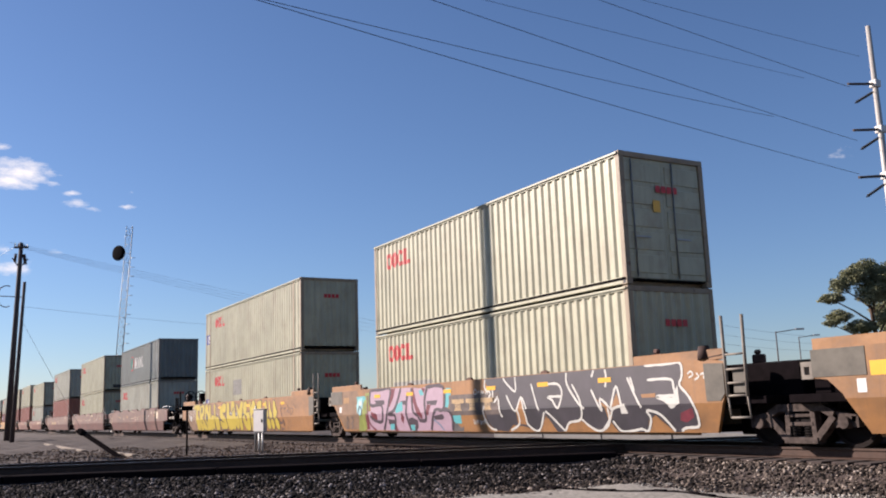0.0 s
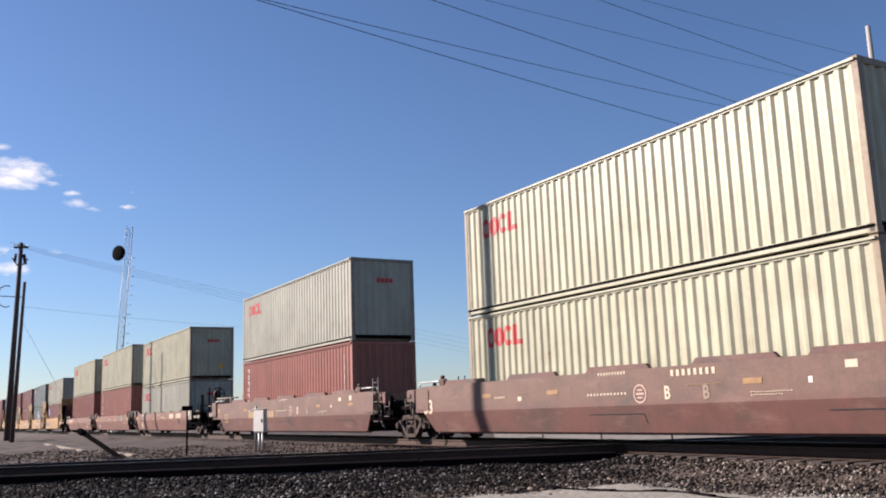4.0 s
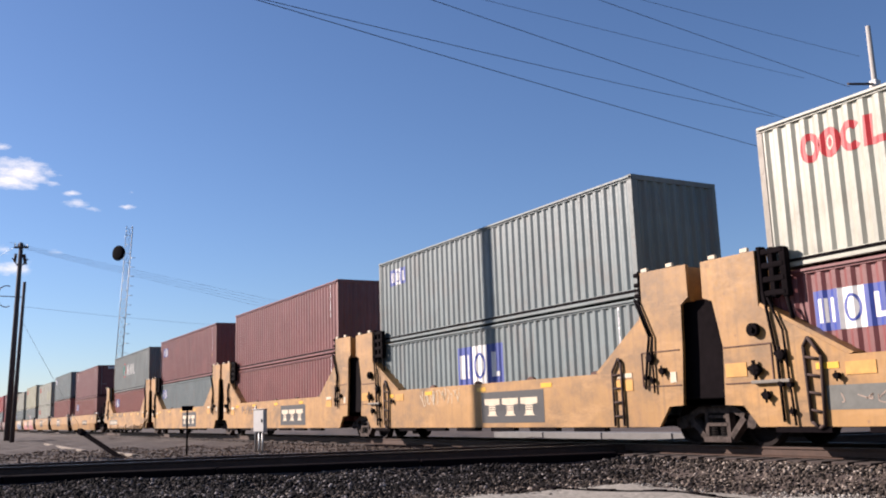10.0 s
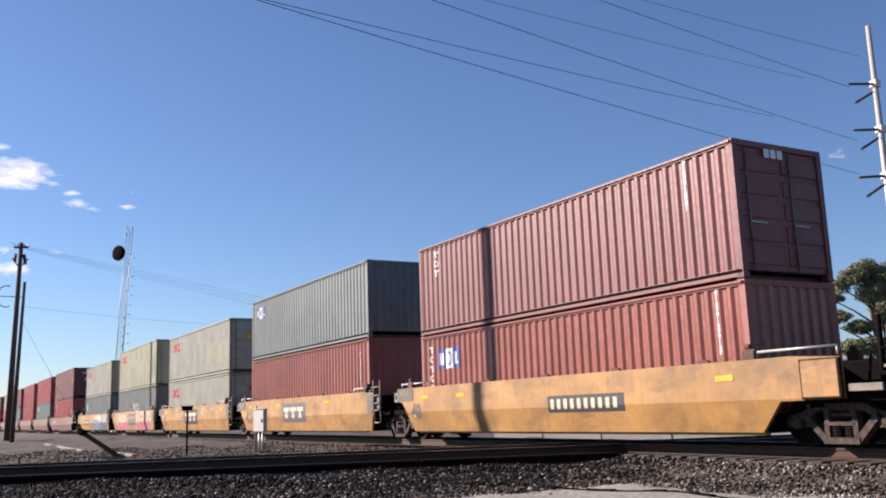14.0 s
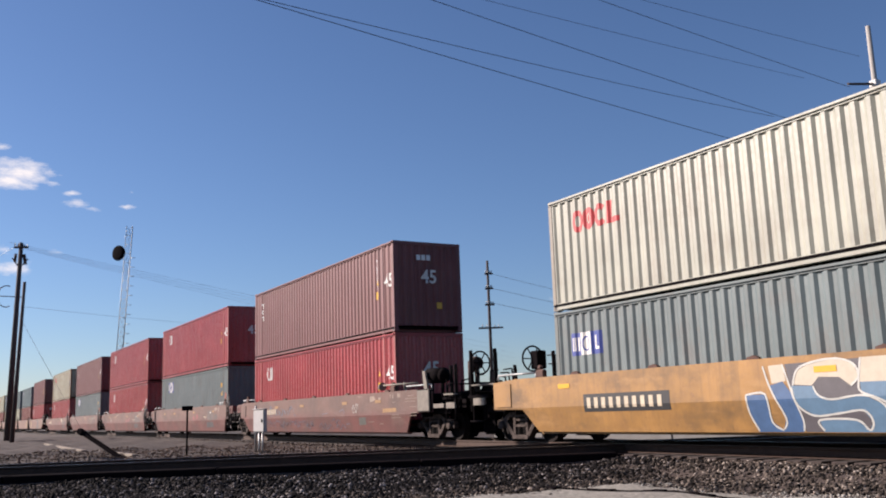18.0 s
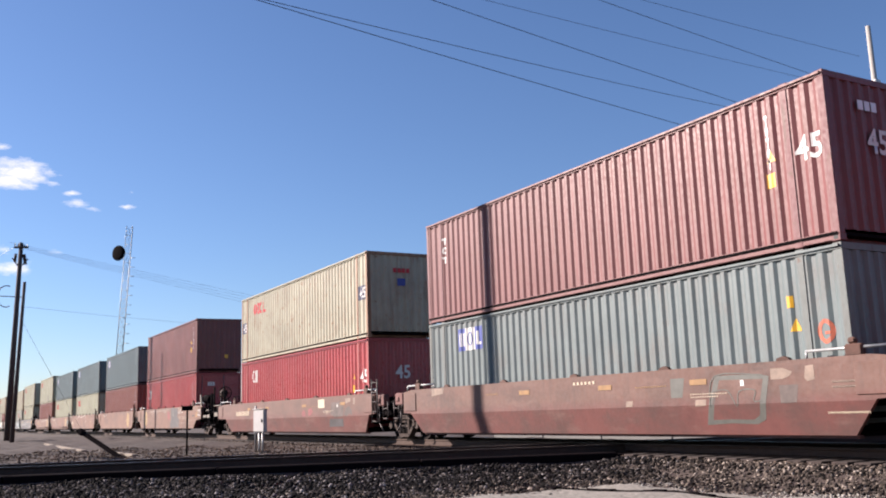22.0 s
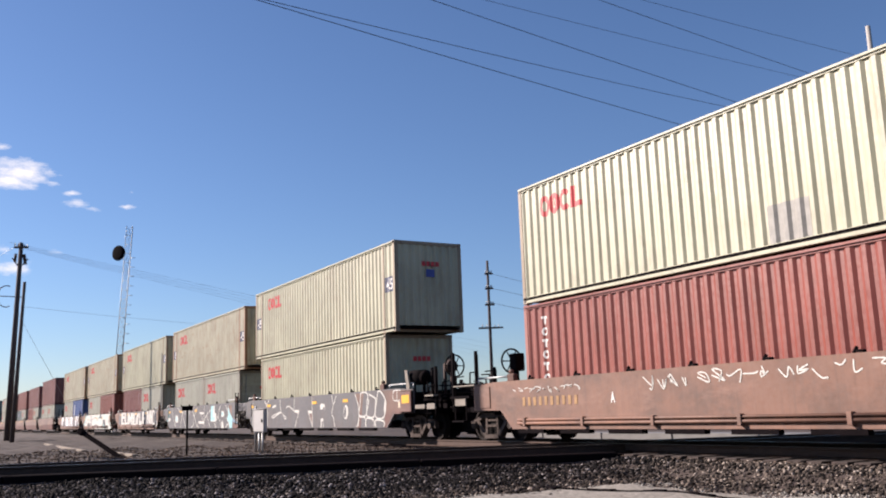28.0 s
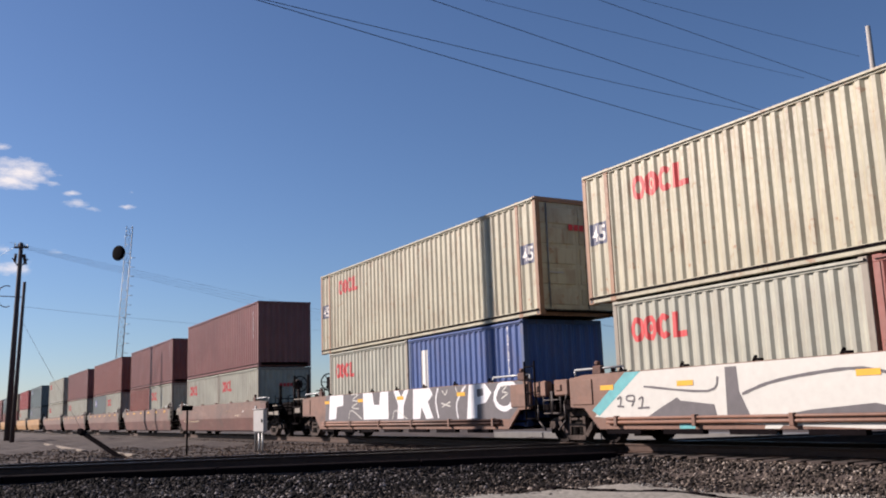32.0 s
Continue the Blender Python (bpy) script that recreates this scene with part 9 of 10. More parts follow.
RED45 = lambda: REDB(L45, HC, [*W45, *CAUT, EYEL])

STRIPES = strips([-5.6, -3.4, -1.2, 1.0, 3.2, 5.4])
FIVE_Y = [strips([-5.0, -2.6, 0.2, 3.0], 1.5), bars(-6.2, 1.15, 0.5, 0.3, 3, CREAMM)]
TTX = worn_panel(-0.77, 1.04, 2.20, 0.30, EMBLEMY, SMUDGE)
SMALL = [bars(2.2, 1.36, 0.9, 0.022, 14, FADEDY), bars(3.7, 1.18, 0.9, 0.02, 15, CREAMM), bars(3.7, 1.13, 0.7, 0.02, 12, CREAMM), bars(-3.4, 1.4, 0.6, 0.025, 9, FADEDY), field(4.9, 1.3, 0.08, 0.1, WHITE)]
EMB = emblem(4.6, 1.18, 0.48, FADEDY)
BROWNSTR = [strips([-5.0, -2.2, 3.55, 6.4], 1.33, mat=FADEDY), roundel(0.9, 1.25, 0.19), number("B", 1.6, 1.12, 0.26, CREAMM), number("B", 2.6, 1.1, 0.26, DUSTPATCH),
            bars(-0.75, 1.25, 1.3, 0.045, 12, CREAMM), bars(-0.36, 1.66, 0.9, 0.06, 10), access_line(-0.8, 0.86, 1.75), access_line(5.2, 0.86, 1.6), field(5.6, 1.5, 0.22, 0.12, CREAMM), field(6.5, 1.5, 0.2, 0.16, CREAMM), bars(-4.4, 1.3, 0.5, 0.05, 5, CREAMM), field(-3.4, 1.22, 0.16, 0.1, CREAMM)]

UNITS = [
    # centre, kind, colour, left end, right end, upper, lower, decor
    (-0.63, "deep", "car_orange", "art", "coup", CREAM(), CREAM(), [STRIPES, number("125T", -8.95, 1.5, 0.22, DUSTPATCH), field(-8.08, 1.36, 0.3, 0.22, YELLOW), field(-8.33, 1.11, 0.16, 0.21, WHITE)]),
    (-20.50, "deep", "car_orange", "art", "art", CREAM(end="doors", extra=[EPAPER]), CREAM(extra=[patch(1.2, 0.75, 2.4, 0.6, TRANSLUCENT, "grey painted-over patch")]),
     [STRIPES, dull_corner, lilac_block_word, TTX, colour_burst, dark_spiky_word]),
    (-40.17, "deep", "car_orange", "coup", "art", c("cream", L45, HC, CREAM_L, [word_mark(1.7, 2.0), end_mark(RED, 2.1), side_text("45", 0.22, 1.35, 0.36, WHITE, BLUE)]),
     c("cream", L45, HC, CREAM_L, [word_mark(1.7, 2.0), end_mark(RED, 1.9), side_text("45", 0.22, 1.0, 0.36, WHITE, BLUE), patch(4.8, 1.5, 1.2, 0.7, TRANSLUCENT, "grey painted-over patch")]),
     [STRIPES, dull_side, yellow_bubble_word, scrawl(5.3, 1.0, 1.9, 0.55, 5, PURPLEK, 6, 0.02), scrawl(-8.9, 0.9, 1.6, 0.8, 9, WHITEG, 7, 0.02), field(-8.6, 0.95, 0.2, 0.25, WHITE)]),
    (-64.04, "deep_brown", "car_brown", "art", "coup", MOL(STD), GREY(HC), [*BROWNSTR, *SMALL, number("53", -8.1, 0.97, 0.4), field(7.0, 1.2, 0.5, 0.4, CREAMM)]),
    (-83.67, "deep_brown", "car_brown", "art", "art", c("cream", L40, HC, "cream shipping container with a rust-stained end", [OO, end_patch(-0.5, 0.3, 0.8, 0.25, BLACKM, "dark stain"), EO]), CREAM(), [*BROWNSTR, *SMALL, number("53", -8.1, 0.97, 0.4), bars(1.8, 1.55, 1.2, 0.12, 8)]),
    (-103.52, "deep_brown", "car_brown", "coup", "art", GREY(), TERRA(HC), [*BROWNSTR, *SMALL, number("53", -7.95, 0.82, 0.44, EMBLEMY), bars(-4.25, 1.02, 0.9, 0.26, 4, EMBLEMY, None, 0.25), bars(-2.9, 1.02, 1.9, 0.26, 6, EMBLEMY, None, 0.3)]),
    (-125.33, "shallow", "car_red", "art", "coup", CREAM(extra=[end_patch(0.4, 0.6, 0.2, 0.25, YELLOW)]), GREY(STD), [strips([-4.3, -1.4, 1.5, 4.2], 1.10, mat=FADEDY), bars(2.84, 1.16, 0.93, 0.25, 4, CREAMM, None, 0.25), bars(4.37, 1.16, 1.15, 0.25, 6, CREAMM, None, 0.3), field(4.75, 0.84, 0.43, 0.22, BLACKM), bars(5.42, 1.03, 0.64, 0.03, 34, DUSTPATCH, None, 0.35), bars(5.52, 0.93, 0.44, 0.03, 34, DUSTPATCH, None, 0.35), bars(3.53, 1.0, 0.68, 0.03, 30, DUSTPATCH, None, 0.35), bars(-0.25, 1.36, 0.62, 0.03, 12, CREAMM, None, 0.35), bars(0.58, 1.22, 1.04, 0.04, 18, CREAMM, None, 0.35), field(7.2, 1.15, 0.4, 0.3, YELLOW), number("40", -4.95, 0.6, 0.42), bars(-6.05, 0.99, 0.62, 0.03, 30, CREAMM, None, 0.4), bars(-6.0, 0.92, 0.5, 0.03, 24, CREAMM, None, 0.4), field(-4.7, 1.4, 0.54, 0.04, WHITE)]),
    (-141.36, "shallow", "car_red", "art", "art", CREAM(), TERRA(HC), [strips([-4.3, -1.4, 1.5, 4.2], 1.10, mat=FADEDY), number("40", -4.95, 0.6, 0.36), bars(6.15, 0.86, 0.34, 0.18, 2, CREAMM), bars(-6.1, 0.84, 0.2, 0.18, 1, CREAMM), bars(5.0, 1.0, 0.8, 0.03, 40, CREAMM, None, 0.4), bars(5.05, 0.94, 0.7, 0.03, 34, CREAMM, None, 0.4), bars(-0.8, 1.25, 1.0, 0.05, 9), bars(1.5, 1.22, 1.2, 0.035, 14, CREAMM), field(4.2, 1.2, 0.3, 0.25, GREENM)]),
    (-157.25, "shallow", "car_red", "coup", "art", CREAM(), BROWN(HC, [], "terra"), [strips([-4.3, -1.4, 1.5, 4.2], 1.10, mat=FADEDY), bars(-6.3, 1.13, 2.6, 0.28, 9), number("40", 4.2, 0.6, 0.40), bars(5.0, 1.0, 0.6, 0.03, 30, CREAMM, None, 0.4), bars(5.05, 0.94, 0.5, 0.03, 24, CREAMM, None, 0.4), bars(5.75, 1.0, 0.6, 0.03, 30, CREAMM, None, 0.4), bars(5.85, 0.94, 0.4, 0.03, 20, CREAMM, None, 0.4)]),
    (-177.29, "tall", "car_yellow", "art", "coup", GREY(STD), c("maroon", L40, STD, "maroon shipping container with a small blue logo", [blue_logo(0.8, 1.5, 1.32), STR]), [FIVE_Y[0], field(-4.85, 0.86, 3.3, 0.38, GREYGREEN), scrawl(-4.6, 0.95, 2.9, 0.2, 9, DUSTPATCH, 44, 0.02)]),
    (-192.79, "tall", "car_yellow", "art", "art", GREEN(L40, STD, 0.75), c("green", L40, STD, GREEN_L, [blue_logo(4.75, 1.05, 2.1), STR]), [FIVE_Y[0], scrawl(-2.9, 1.2, 2.2, 0.45, 14, CREAMM, 41, 0.02), worn_panel(0.55, 0.88, 2.4)]),
    (-208.37, "tall", "car_yellow", "art", "art", BROWN(STD), BROWN(STD), [FIVE_Y[0], scrawl(-5.6, 1.15, 0.7, 0.4, 5, DGREY, 42, 0.02), scrawl(-4.2, 1.15, 1.9, 0.5, 12, DGREY, 43, 0.025), worn_panel(1.1, 0.88, 2.4)]),
    (-223.84, "tall", "car_yellow", "art", "art", c("brown", L40, STD, "reddish-brown shipping container with a small blue logo", [blue_logo(0.7, 1.6), STR, triangle(-0.9, 1.0, 0.2, YELLOW)]), GREEN(L40, STD, 0.7), [FIVE_Y[0], worn_panel(0.8, 0.85, 2.6)]),
    (-239.41, "tall", "car_yellow", "coup", "art", MOL(STD), c("terra", L40, STD, "faded terracotta shipping container with a small blue logo", [side_stack(0.45, 2.2, 6), blue_logo(1.0, 1.55, 1.15), STR, triangle(-1.5, 0.9, 0.2, YELLOW)]), [strips([-5.2, -3.0, -0.5, 2.0, 4.2], 1.5), bars(-5.75, 0.94, 2.8, 0.2, 9, CREAMM, GREYGREEN, 0.4), scrawl(-5.6, 1.3, 5.0, 0.35, 12, GREYGREEN, 45, 0.05), low_pipes]),
    (-259.36, "yellow", "car_yellow", "art", "coup", c("maroon", L40, STD, "maroon shipping container with barred double doors", [*TEX], "doors"), c("terra", L40, STD, "faded terracotta shipping container with a small blue logo", [side_stack(0.45, 2.2, 6), blue_logo(0.95, 1.6, 1.1), STR]), [strips([-5.6, -3.6, 5.6], 1.4), bars(0.6, 1.0, 2.4, 0.22, 10, CREAMM, BLACKM), number("40", -6.2, 0.85, 0.45, DGREY)]),
    (-275.18, "yellow", "car_yellow", "art", "art", GREEN(L40, STD, 0.6), BROWN(HC, [], "terra"), [strips([-5.6, -2.0, 3.0], 1.45), number("40", -6.0, 0.8, 0.5, DGREY), worn_panel(-1.2, 0.98, 2.2, 0.4, CREAMM, DGREY)]),
    (-290.87, "yellow", "car_yellow", "art", "art", GREY(STD, end="doors", extra=[patch(-4.2, 0.6, 3.4, 1.0, PAINTS["cream"], "cream painted-over patch"), EPAPER]), GREY(STD, end="doors"), [strips([-5.6, 5.6], 1.45), worn_panel(-1.0, 0.98, 2.3), number("40", -6.0, 0.8, 0.5, DGREY), scrawl(1.4, 1.2, 2.1, 0.4, 12, CREAMM, 21), scrawl(3.9, 1.4, 1.3, 0.28, 6, CREAMM, 22), scrawl(-3.0, 1.15, 1.6, 0.3, 8, CREAMM, 23, 0.022)]),
    (-306.62, "yellow", "car_yellow", "art", "art", CREAM(HC, end="doors", extra=[EPAPER]), c("steelgrey", L40, STD, MOL_L, [big_logo(3.7, 1.0, 0.8), STR], "doors"), [strips([-5.6, -3.0, 4.0], 1.45), pink_two_tone_word, worn_panel(-0.95, 0.98, 2.2, mat=DUSTPATCH, panel=SMUDGE)]),
    (-322.32, "yellow", "car_yellow", "coup", "art", GREY(STD, end="doors"), c("green", L40, STD, GREEN_L, [blue_logo(0.55, 1.55, 1.0), STR], "doors"), [strips([-5.6, 1.2], 1.45), bars(-4.6, 1.0, 2.4, 0.22, 10, CREAMM, BLACKM), blue_letters_word]),
    (-343.48, "long", "car_grime", "art", "coup", TEXB(), RED45(), [strips([-3.4, -0.6, 3.4, 6.0], 1.36, mat=FADEDY), bars(-5.4, 1.14, 2.2, 0.2, 10), scrawl(-4.4, 0.58, 5.2, 0.32, 22, FADEDBLUE, 51, 0.025), old_labels, scrawl(-4.0, 1.05, 3.0, 0.4, 9, SKYBLUE, 52, 0.02), field(-2.2, 1.7, 1.4, 0.1, WHITE)]),
    (-361.33, "long", "car_grime", "art", "art", RED45(), c("green", L45, HC, GREEN_L, [blue_logo(1.55, HC - 0.88, 1.2), *CAUT_LOW, RED_G]), [touched_up, strips([-5.0, -2.6, 1.6, 5.2], 1.36, mat=FADEDY), *SMALL, bars(0.4, 1.5, 0.7, 0.06, 6)]),
    (-379.26, "long", "car_grime", "art", "art", RED45(), RED45(), [touched_up, strips([-5.0, -2.6, 1.6, 5.2], 1.36, mat=FADEDY), *SMALL, bars(-2.0, 1.5, 0.8, 0.06, 6), number("0", -4.4, 1.15, 0.2, WHITE)]),
    (-397.18, "long", "car_grime", "art", "art", TEXB(), c("green", L45, HC, GREEN_L, [blue_logo(1.55, HC - 0.88, 1.2), *CAUT_LOW, RED_G]), [painted_over_panel, bars(6.75, 1.28, 0.55, 0.03, 22, DUSTPATCH, None, 0.35), bars(6.75, 1.2, 0.5, 0.03, 20, DUSTPATCH, None, 0.35), bars(6.6, 0.80, 0.75, 0.03, 30, CREAMM, None, 0.35), strips([-1.9, 1.05, 3.7], 1.36, mat=FADEDY), *SMALL, bars(0.2, 1.5, 0.8, 0.06, 6)]),
    (-415.07, "long", "car_grime", "coup", "art", c("rusty", L45, HC, "yellowed cream 45-foot shipping container with rust", [word_mark(1.7, 2.0), end_mark(RED, 2.2), *N45, end_patch(-0.1, 1.75, 0.3, 0.25, BLUE, "blue number panel")]), RED45(), [touched_up, strips([-5.0, -2.6, 1.6, 5.2], 1.36, mat=FADEDY), bars(-6.6, 1.13, 1.9, 0.2, 10), *SMALL, field(3.2, 1.3, 0.6, 0.3, CREAMM)]),
    (-436.00, "flat", "car_tan", "art", "coup", BROWN(HC, CAUT + [EYEL]), c("red", L40, HC, RED_L, [white_logo(0.5, 1.8), STR, end_mark(WHITE, 2.2, 3, 0.0, 0.1, 0.2, 0.13)], "doors"), [emblem(-4.9, 1.2, 0.46, FADEDY), scrawl(-4.0, 1.45, 4.6, 0.22, 17, WHITEG, 61, 0.02), grey_smudge, field(7.23, 1.2, 0.48, 0.22, FADEDY)]),
    (-451.33, "flat", "car_tan", "art", "art", TEAL(STD), BROWN(HC, [], "terra"), [EMB, scrawl(-5.6, 1.45, 2.0, 0.2, 8, WHITEG, 62, 0.02), *SMALL]),
    (-467.03, "flat", "car_tan", "art", "art", TEAL(STD), CREAM(HC), [scrawl(-3.5, 1.45, 5.4, 0.3, 16, WHITEG, 63, 0.02), *SMALL, field(-6.6, 1.0, 0.5, 0.25, CREAMM), number("D", 1.6, 1.1, 0.2, WHITE)]),
    (-482.39, "piped", "car_tan", "art", "art", TEAL(STD), CREAM(HC), [emblem(4.3, 1.2, 0.48, FADEDY), scrawl(5.1, 0.75, 1.7, 0.75, 9, TURQ, 91, 0.035), scrawl(-6.0, 1.4, 2.4, 0.2, 8, WHITEG, 64, 0.02), *SMALL, number("E", -3.2, 1.1, 0.22, WHITE), strips([3.3], 1.35, mat=FADEDY)]),
    (-497.86, "piped", "car_tan", "coup", "art", CREAM(HC, extra=[patch(7.5, 0.15, 0.9, 0.7, TRANSLUCENT, "grey painted-over patch")]), c("terra", L40, HC, TERRA_L, [TRI, STR], "doors"), [emblem(4.6, 1.2, 0.5, FADEDY), scrawl(-6.2, 1.38, 2.6, 0.16, 11, WHITEG, 65, 0.02), scrawl(-1.6, 1.3, 6.2, 0.34, 17, WHITEG, 92, 0.025), number("A", -2.6, 1.1, 0.22, WHITE), bars(-5.8, 1.1, 2.2, 0.2, 10, FADEDY)]),
    (-517.73, "flat", "car_grey", "art", "coup", c("cream", L45, HC, CREAM_L, [word_mark(1.6, 2.0), end_mark(RED, 2.1), *N45, end_patch(-0.1, 1.75, 0.3, 0.25, BLUE, "blue number panel")]), CREAM(HC), [strips([-6.6, -4.4, 0.6, 3.4], 1.45), grey_bubble_word]),
    (-533.04, "flat", "car_grey", "art", "art", RUSTY(), [GREY(STD, L20, extra=[]), GREY(STD, L20, "doors")], [strips([-6.4, -3.8, -0.6, 6.0], 1.45), grey_crackle_word]),
    (-548.56, "piped", "car_tan", "art", "art", c("cream", L45, HC, CREAM_L, [word_mark(1.6, 2.0), end_mark(RED, 2.1), *N45]), [c("brown", L20, STD, "reddish-brown twenty-foot shipping container", [side_stack(0.5, 2.1, 4), STR]), GREY(STD, L20)], [white_letters_word, strips([-5.8, -3.2, -0.4, 2.6], 1.5)]),
    (-564.57, "piped", "car_tan", "art", "art", RUSTY(), [GREY(STD, L20), c("terra", L20, STD, TERRA_L, [side_stack(0.8, 2.1, 4), STR])], [white_block_word, strips([-6.2, -3.95, -0.12, 2.6, 5.6], 1.36)]),
    (-580.11, "piped", "car_tan", "coup", "art", RUSTY("doors"), [GREY(STD, L20), c("blue", L20, STD, BLUE_L, [patch(0.75, 0.6, 0.35, 1.6, WHITE, "white label strip"), STR])], [silver_block_word, strips([-5.8, -3.0, -0.15, 3.4, 6.0], 1.42)]),
    (-600.36, "yellow", "car_brown", "art", "coup", BROWN(HC), [GREY(STD, L20), GREY(STD, L20)], [*SMALL, bars(-5.5, 0.9, 3.0, 0.1, 20, CREAMM, None, 0.6)]),
    (-616.16, "yellow", "car_brown", "art", "art", BROWN(STD), [c("terra", L20, STD, TERRA_L, []), GREY(STD, L20)], [STRIPES]),
    (-631.96, "yellow", "car_brown", "art", "art", BROWN(STD, [], "terra"), [GREEN(L20, STD), GREY(STD, L20)], [STRIPES]),
    (-647.76, "yellow", "car_brown", "art", "art", BROWN(STD), GREY(STD), [STRIPES]),
    (-663.56, "yellow", "car_brown", "coup", "art", GREY(STD), GREY(STD), [STRIPES]),
    (-683.66, "yellow", "car_yellow", "art", "coup", TEAL(STD), GREEN(L40, STD), [STRIPES]),
    (-699.46, "yellow", "car_yellow", "art", "art", REDB(L40, STD), GREY(STD), [STRIPES]),
    (-715.26, "yellow", "car_yellow", "art", "art", CREAM(STD), BROWN(STD), [STRIPES]),
    (-731.06, "yellow", "car_yellow", "art", "art", TEAL(STD), BROWN(STD), [STRIPES]),
    (-746.86, "yellow", "car_yellow", "coup", "art", BROWN(STD), BROWN(STD), [STRIPES]),
]

CAR_LABELS = {
    "car_orange": "weathered orange-brown steel well car covered in graffiti", "car_brown": "boxcar-brown steel double-stack well car",
    "car_red": "red-brown steel double-stack well car with yellow patches", "car_tan": "rusty tan-brown steel double-stack well car",
    "car_yellow": "faded yellow steel double-stack well car", "car_grime": "grimy grey-brown steel double-stack well car",
    "car_grey": "well car sprayed dark grey with white graffiti",
}
ROLLING = []
LOAD_LEAD, LOAD_Y = 0.16, TRAIN_Y - 0.047   # where the boxes sit in their wells


def build_train():
    for i, (s, kind, colour, left, right, upper, lower, decor) in enumerate(UNITS):
        ahead = UNITS[i - 1][0] - s if i else 2 * 11.2
        behind = s - UNITS[i + 1][0] if i + 1 < len(UNITS) else 2 * 10
        label = CAR_LABELS[colour]
        if kind == "tall":
            label = "faded yellow well car with tall end bulkheads"
        car = well_car("well_car", s, kind, left, right, colour, label, behind, ahead, decor)
        ROLLING.append((car, s))
        low = lower if isinstance(lower, list) else [lower]
        lead = LOAD_LEAD
        for j, b in enumerate(low):
            x = s + lead if len(low) == 1 else s + lead + (-3.067 if j == 0 else 3.067)
            ROLLING.append((container("shipping_container", (x, LOAD_Y, FLOOR_Z), b["length"], b["height"], b["colour"], b["label"], b["marks"], b["end"]), x))
        z = FLOOR_Z + low[0]["height"] + 0.022
        ROLLING.append((container("shipping_container", (s + lead, LOAD_Y, z), upper["length"], upper["height"], upper["colour"], upper["label"], upper["marks"], upper["end"]), s + lead))


build_train()


# ---- poles, wires, tower, trees ----
def along(px_depth, lateral):
    """A place that far ahead of the camera's heading and that far to its right."""
    f = Vector((-math.sin(radians(60.03)), math.cos(radians(60.03)), 0))
    r = Vector((f.y, -f.x, 0))
    return f * px_depth + r * lateral


def steel_pole(at, height, r0, r1, arms, label):
    p = thing("transmission_pole", (at.x, at.y, -0.1), label, "utility pole", "transmission poles", data=None)
    part("shaft", rods(("steel_shaft", height, r0), [((0, 0, 0), (0, 0, height), r0, r1, 16)], POLEM), p)
    for i, z in enumerate(arms):
        arm = part("davit_arm", rods(("davit_arm",), [((0, 0, 0), (-0.35, -3.0, -0.35), 0.12, 0.1, 8)], WOODPOLE), p, (0, 0, z))
        part("insulator", cached("insulator", insulator), arm, (0, -0.3, -0.7))
        part("clamp", boxes(("clamp",), [(-0.33, 0.33, -0.33, 0.33, -0.3, 0.3)], WHITE, 0.05), p, (0, 0, z))
    return p


def insulator():
    bm = bmesh.new()
    a, b = Vector((0, 0, -0.0)), Vector((-0.25, -2.2, -1.2))
    rod(bm, a, b, 0.05)
    for i in range(9):
        q = a.lerp(b, (i + 1) / 10)
        rod(bm, q, q + (b - a).normalized() * 0.06, 0.13, 0.09, 10)
    return mesh_from(bm, "insulator", WIRE)


def wire(a, b, sag, r=0.016, label="thin black overhead wire", n=24):
    cu = bpy.data.curves.new("wire", "CURVE")
    cu.dimensions, cu.bevel_depth, cu.bevel_resolution = "3D", r, 1
    sp = cu.splines.new("POLY")
    sp.points.add(n)
    for i in range(n + 1):
        t = i / n
        p = Vector(a).lerp(Vector(b), t)
        p.z -= sag * 4 * t * (1 - t)
        sp.points[i].co = (*p, 1)
    cu.materials.append(WIRE if "black" in label else GALV)
    ob = thing("overhead_wire", (0, 0, 0), label, "wire", "overhead wires", data=cu)
    return ob


FAR_POLE = Vector((-42.9, 65.8, 0))
NEAR_POLE = Vector((-34.8, -1.0, 0))
POLE_ARMS = [26.1, 22.25, 18.4]
steel_pole(FAR_POLE, 31.1, 0.36, 0.19, POLE_ARMS, "tall tapered steel transmission pole with dark davit arms")
steel_pole(NEAR_POLE, 31.1, 0.19, 0.15, [29.8], "slim steel transmission pole standing beside the crossing")
for a, b, sag in (((-43.34, 63.0, 18.28), (-33.5, -1.0, 19.16), 0.25), ((-50.8, 63.0, 25.3), (-33.5, -1.0, 18.55), 0.3), ((-43.15, 63.0, 20.95), (-33.5, -1.0, 22.07), 0.3),
                  ((-47.33, 63.0, 27.6), (-33.5, -1.0, 20.84), 0.2), ((-43.25, 63.0, 25.42), (-33.5, -1.0, 24.68), 0.2), ((-42.11, 63.0, 27.61), (-33.5, -1.0, 22.85), 0.2)):
    wire(a, b, sag, 0.018 if a[2] < 27 else 0.013)


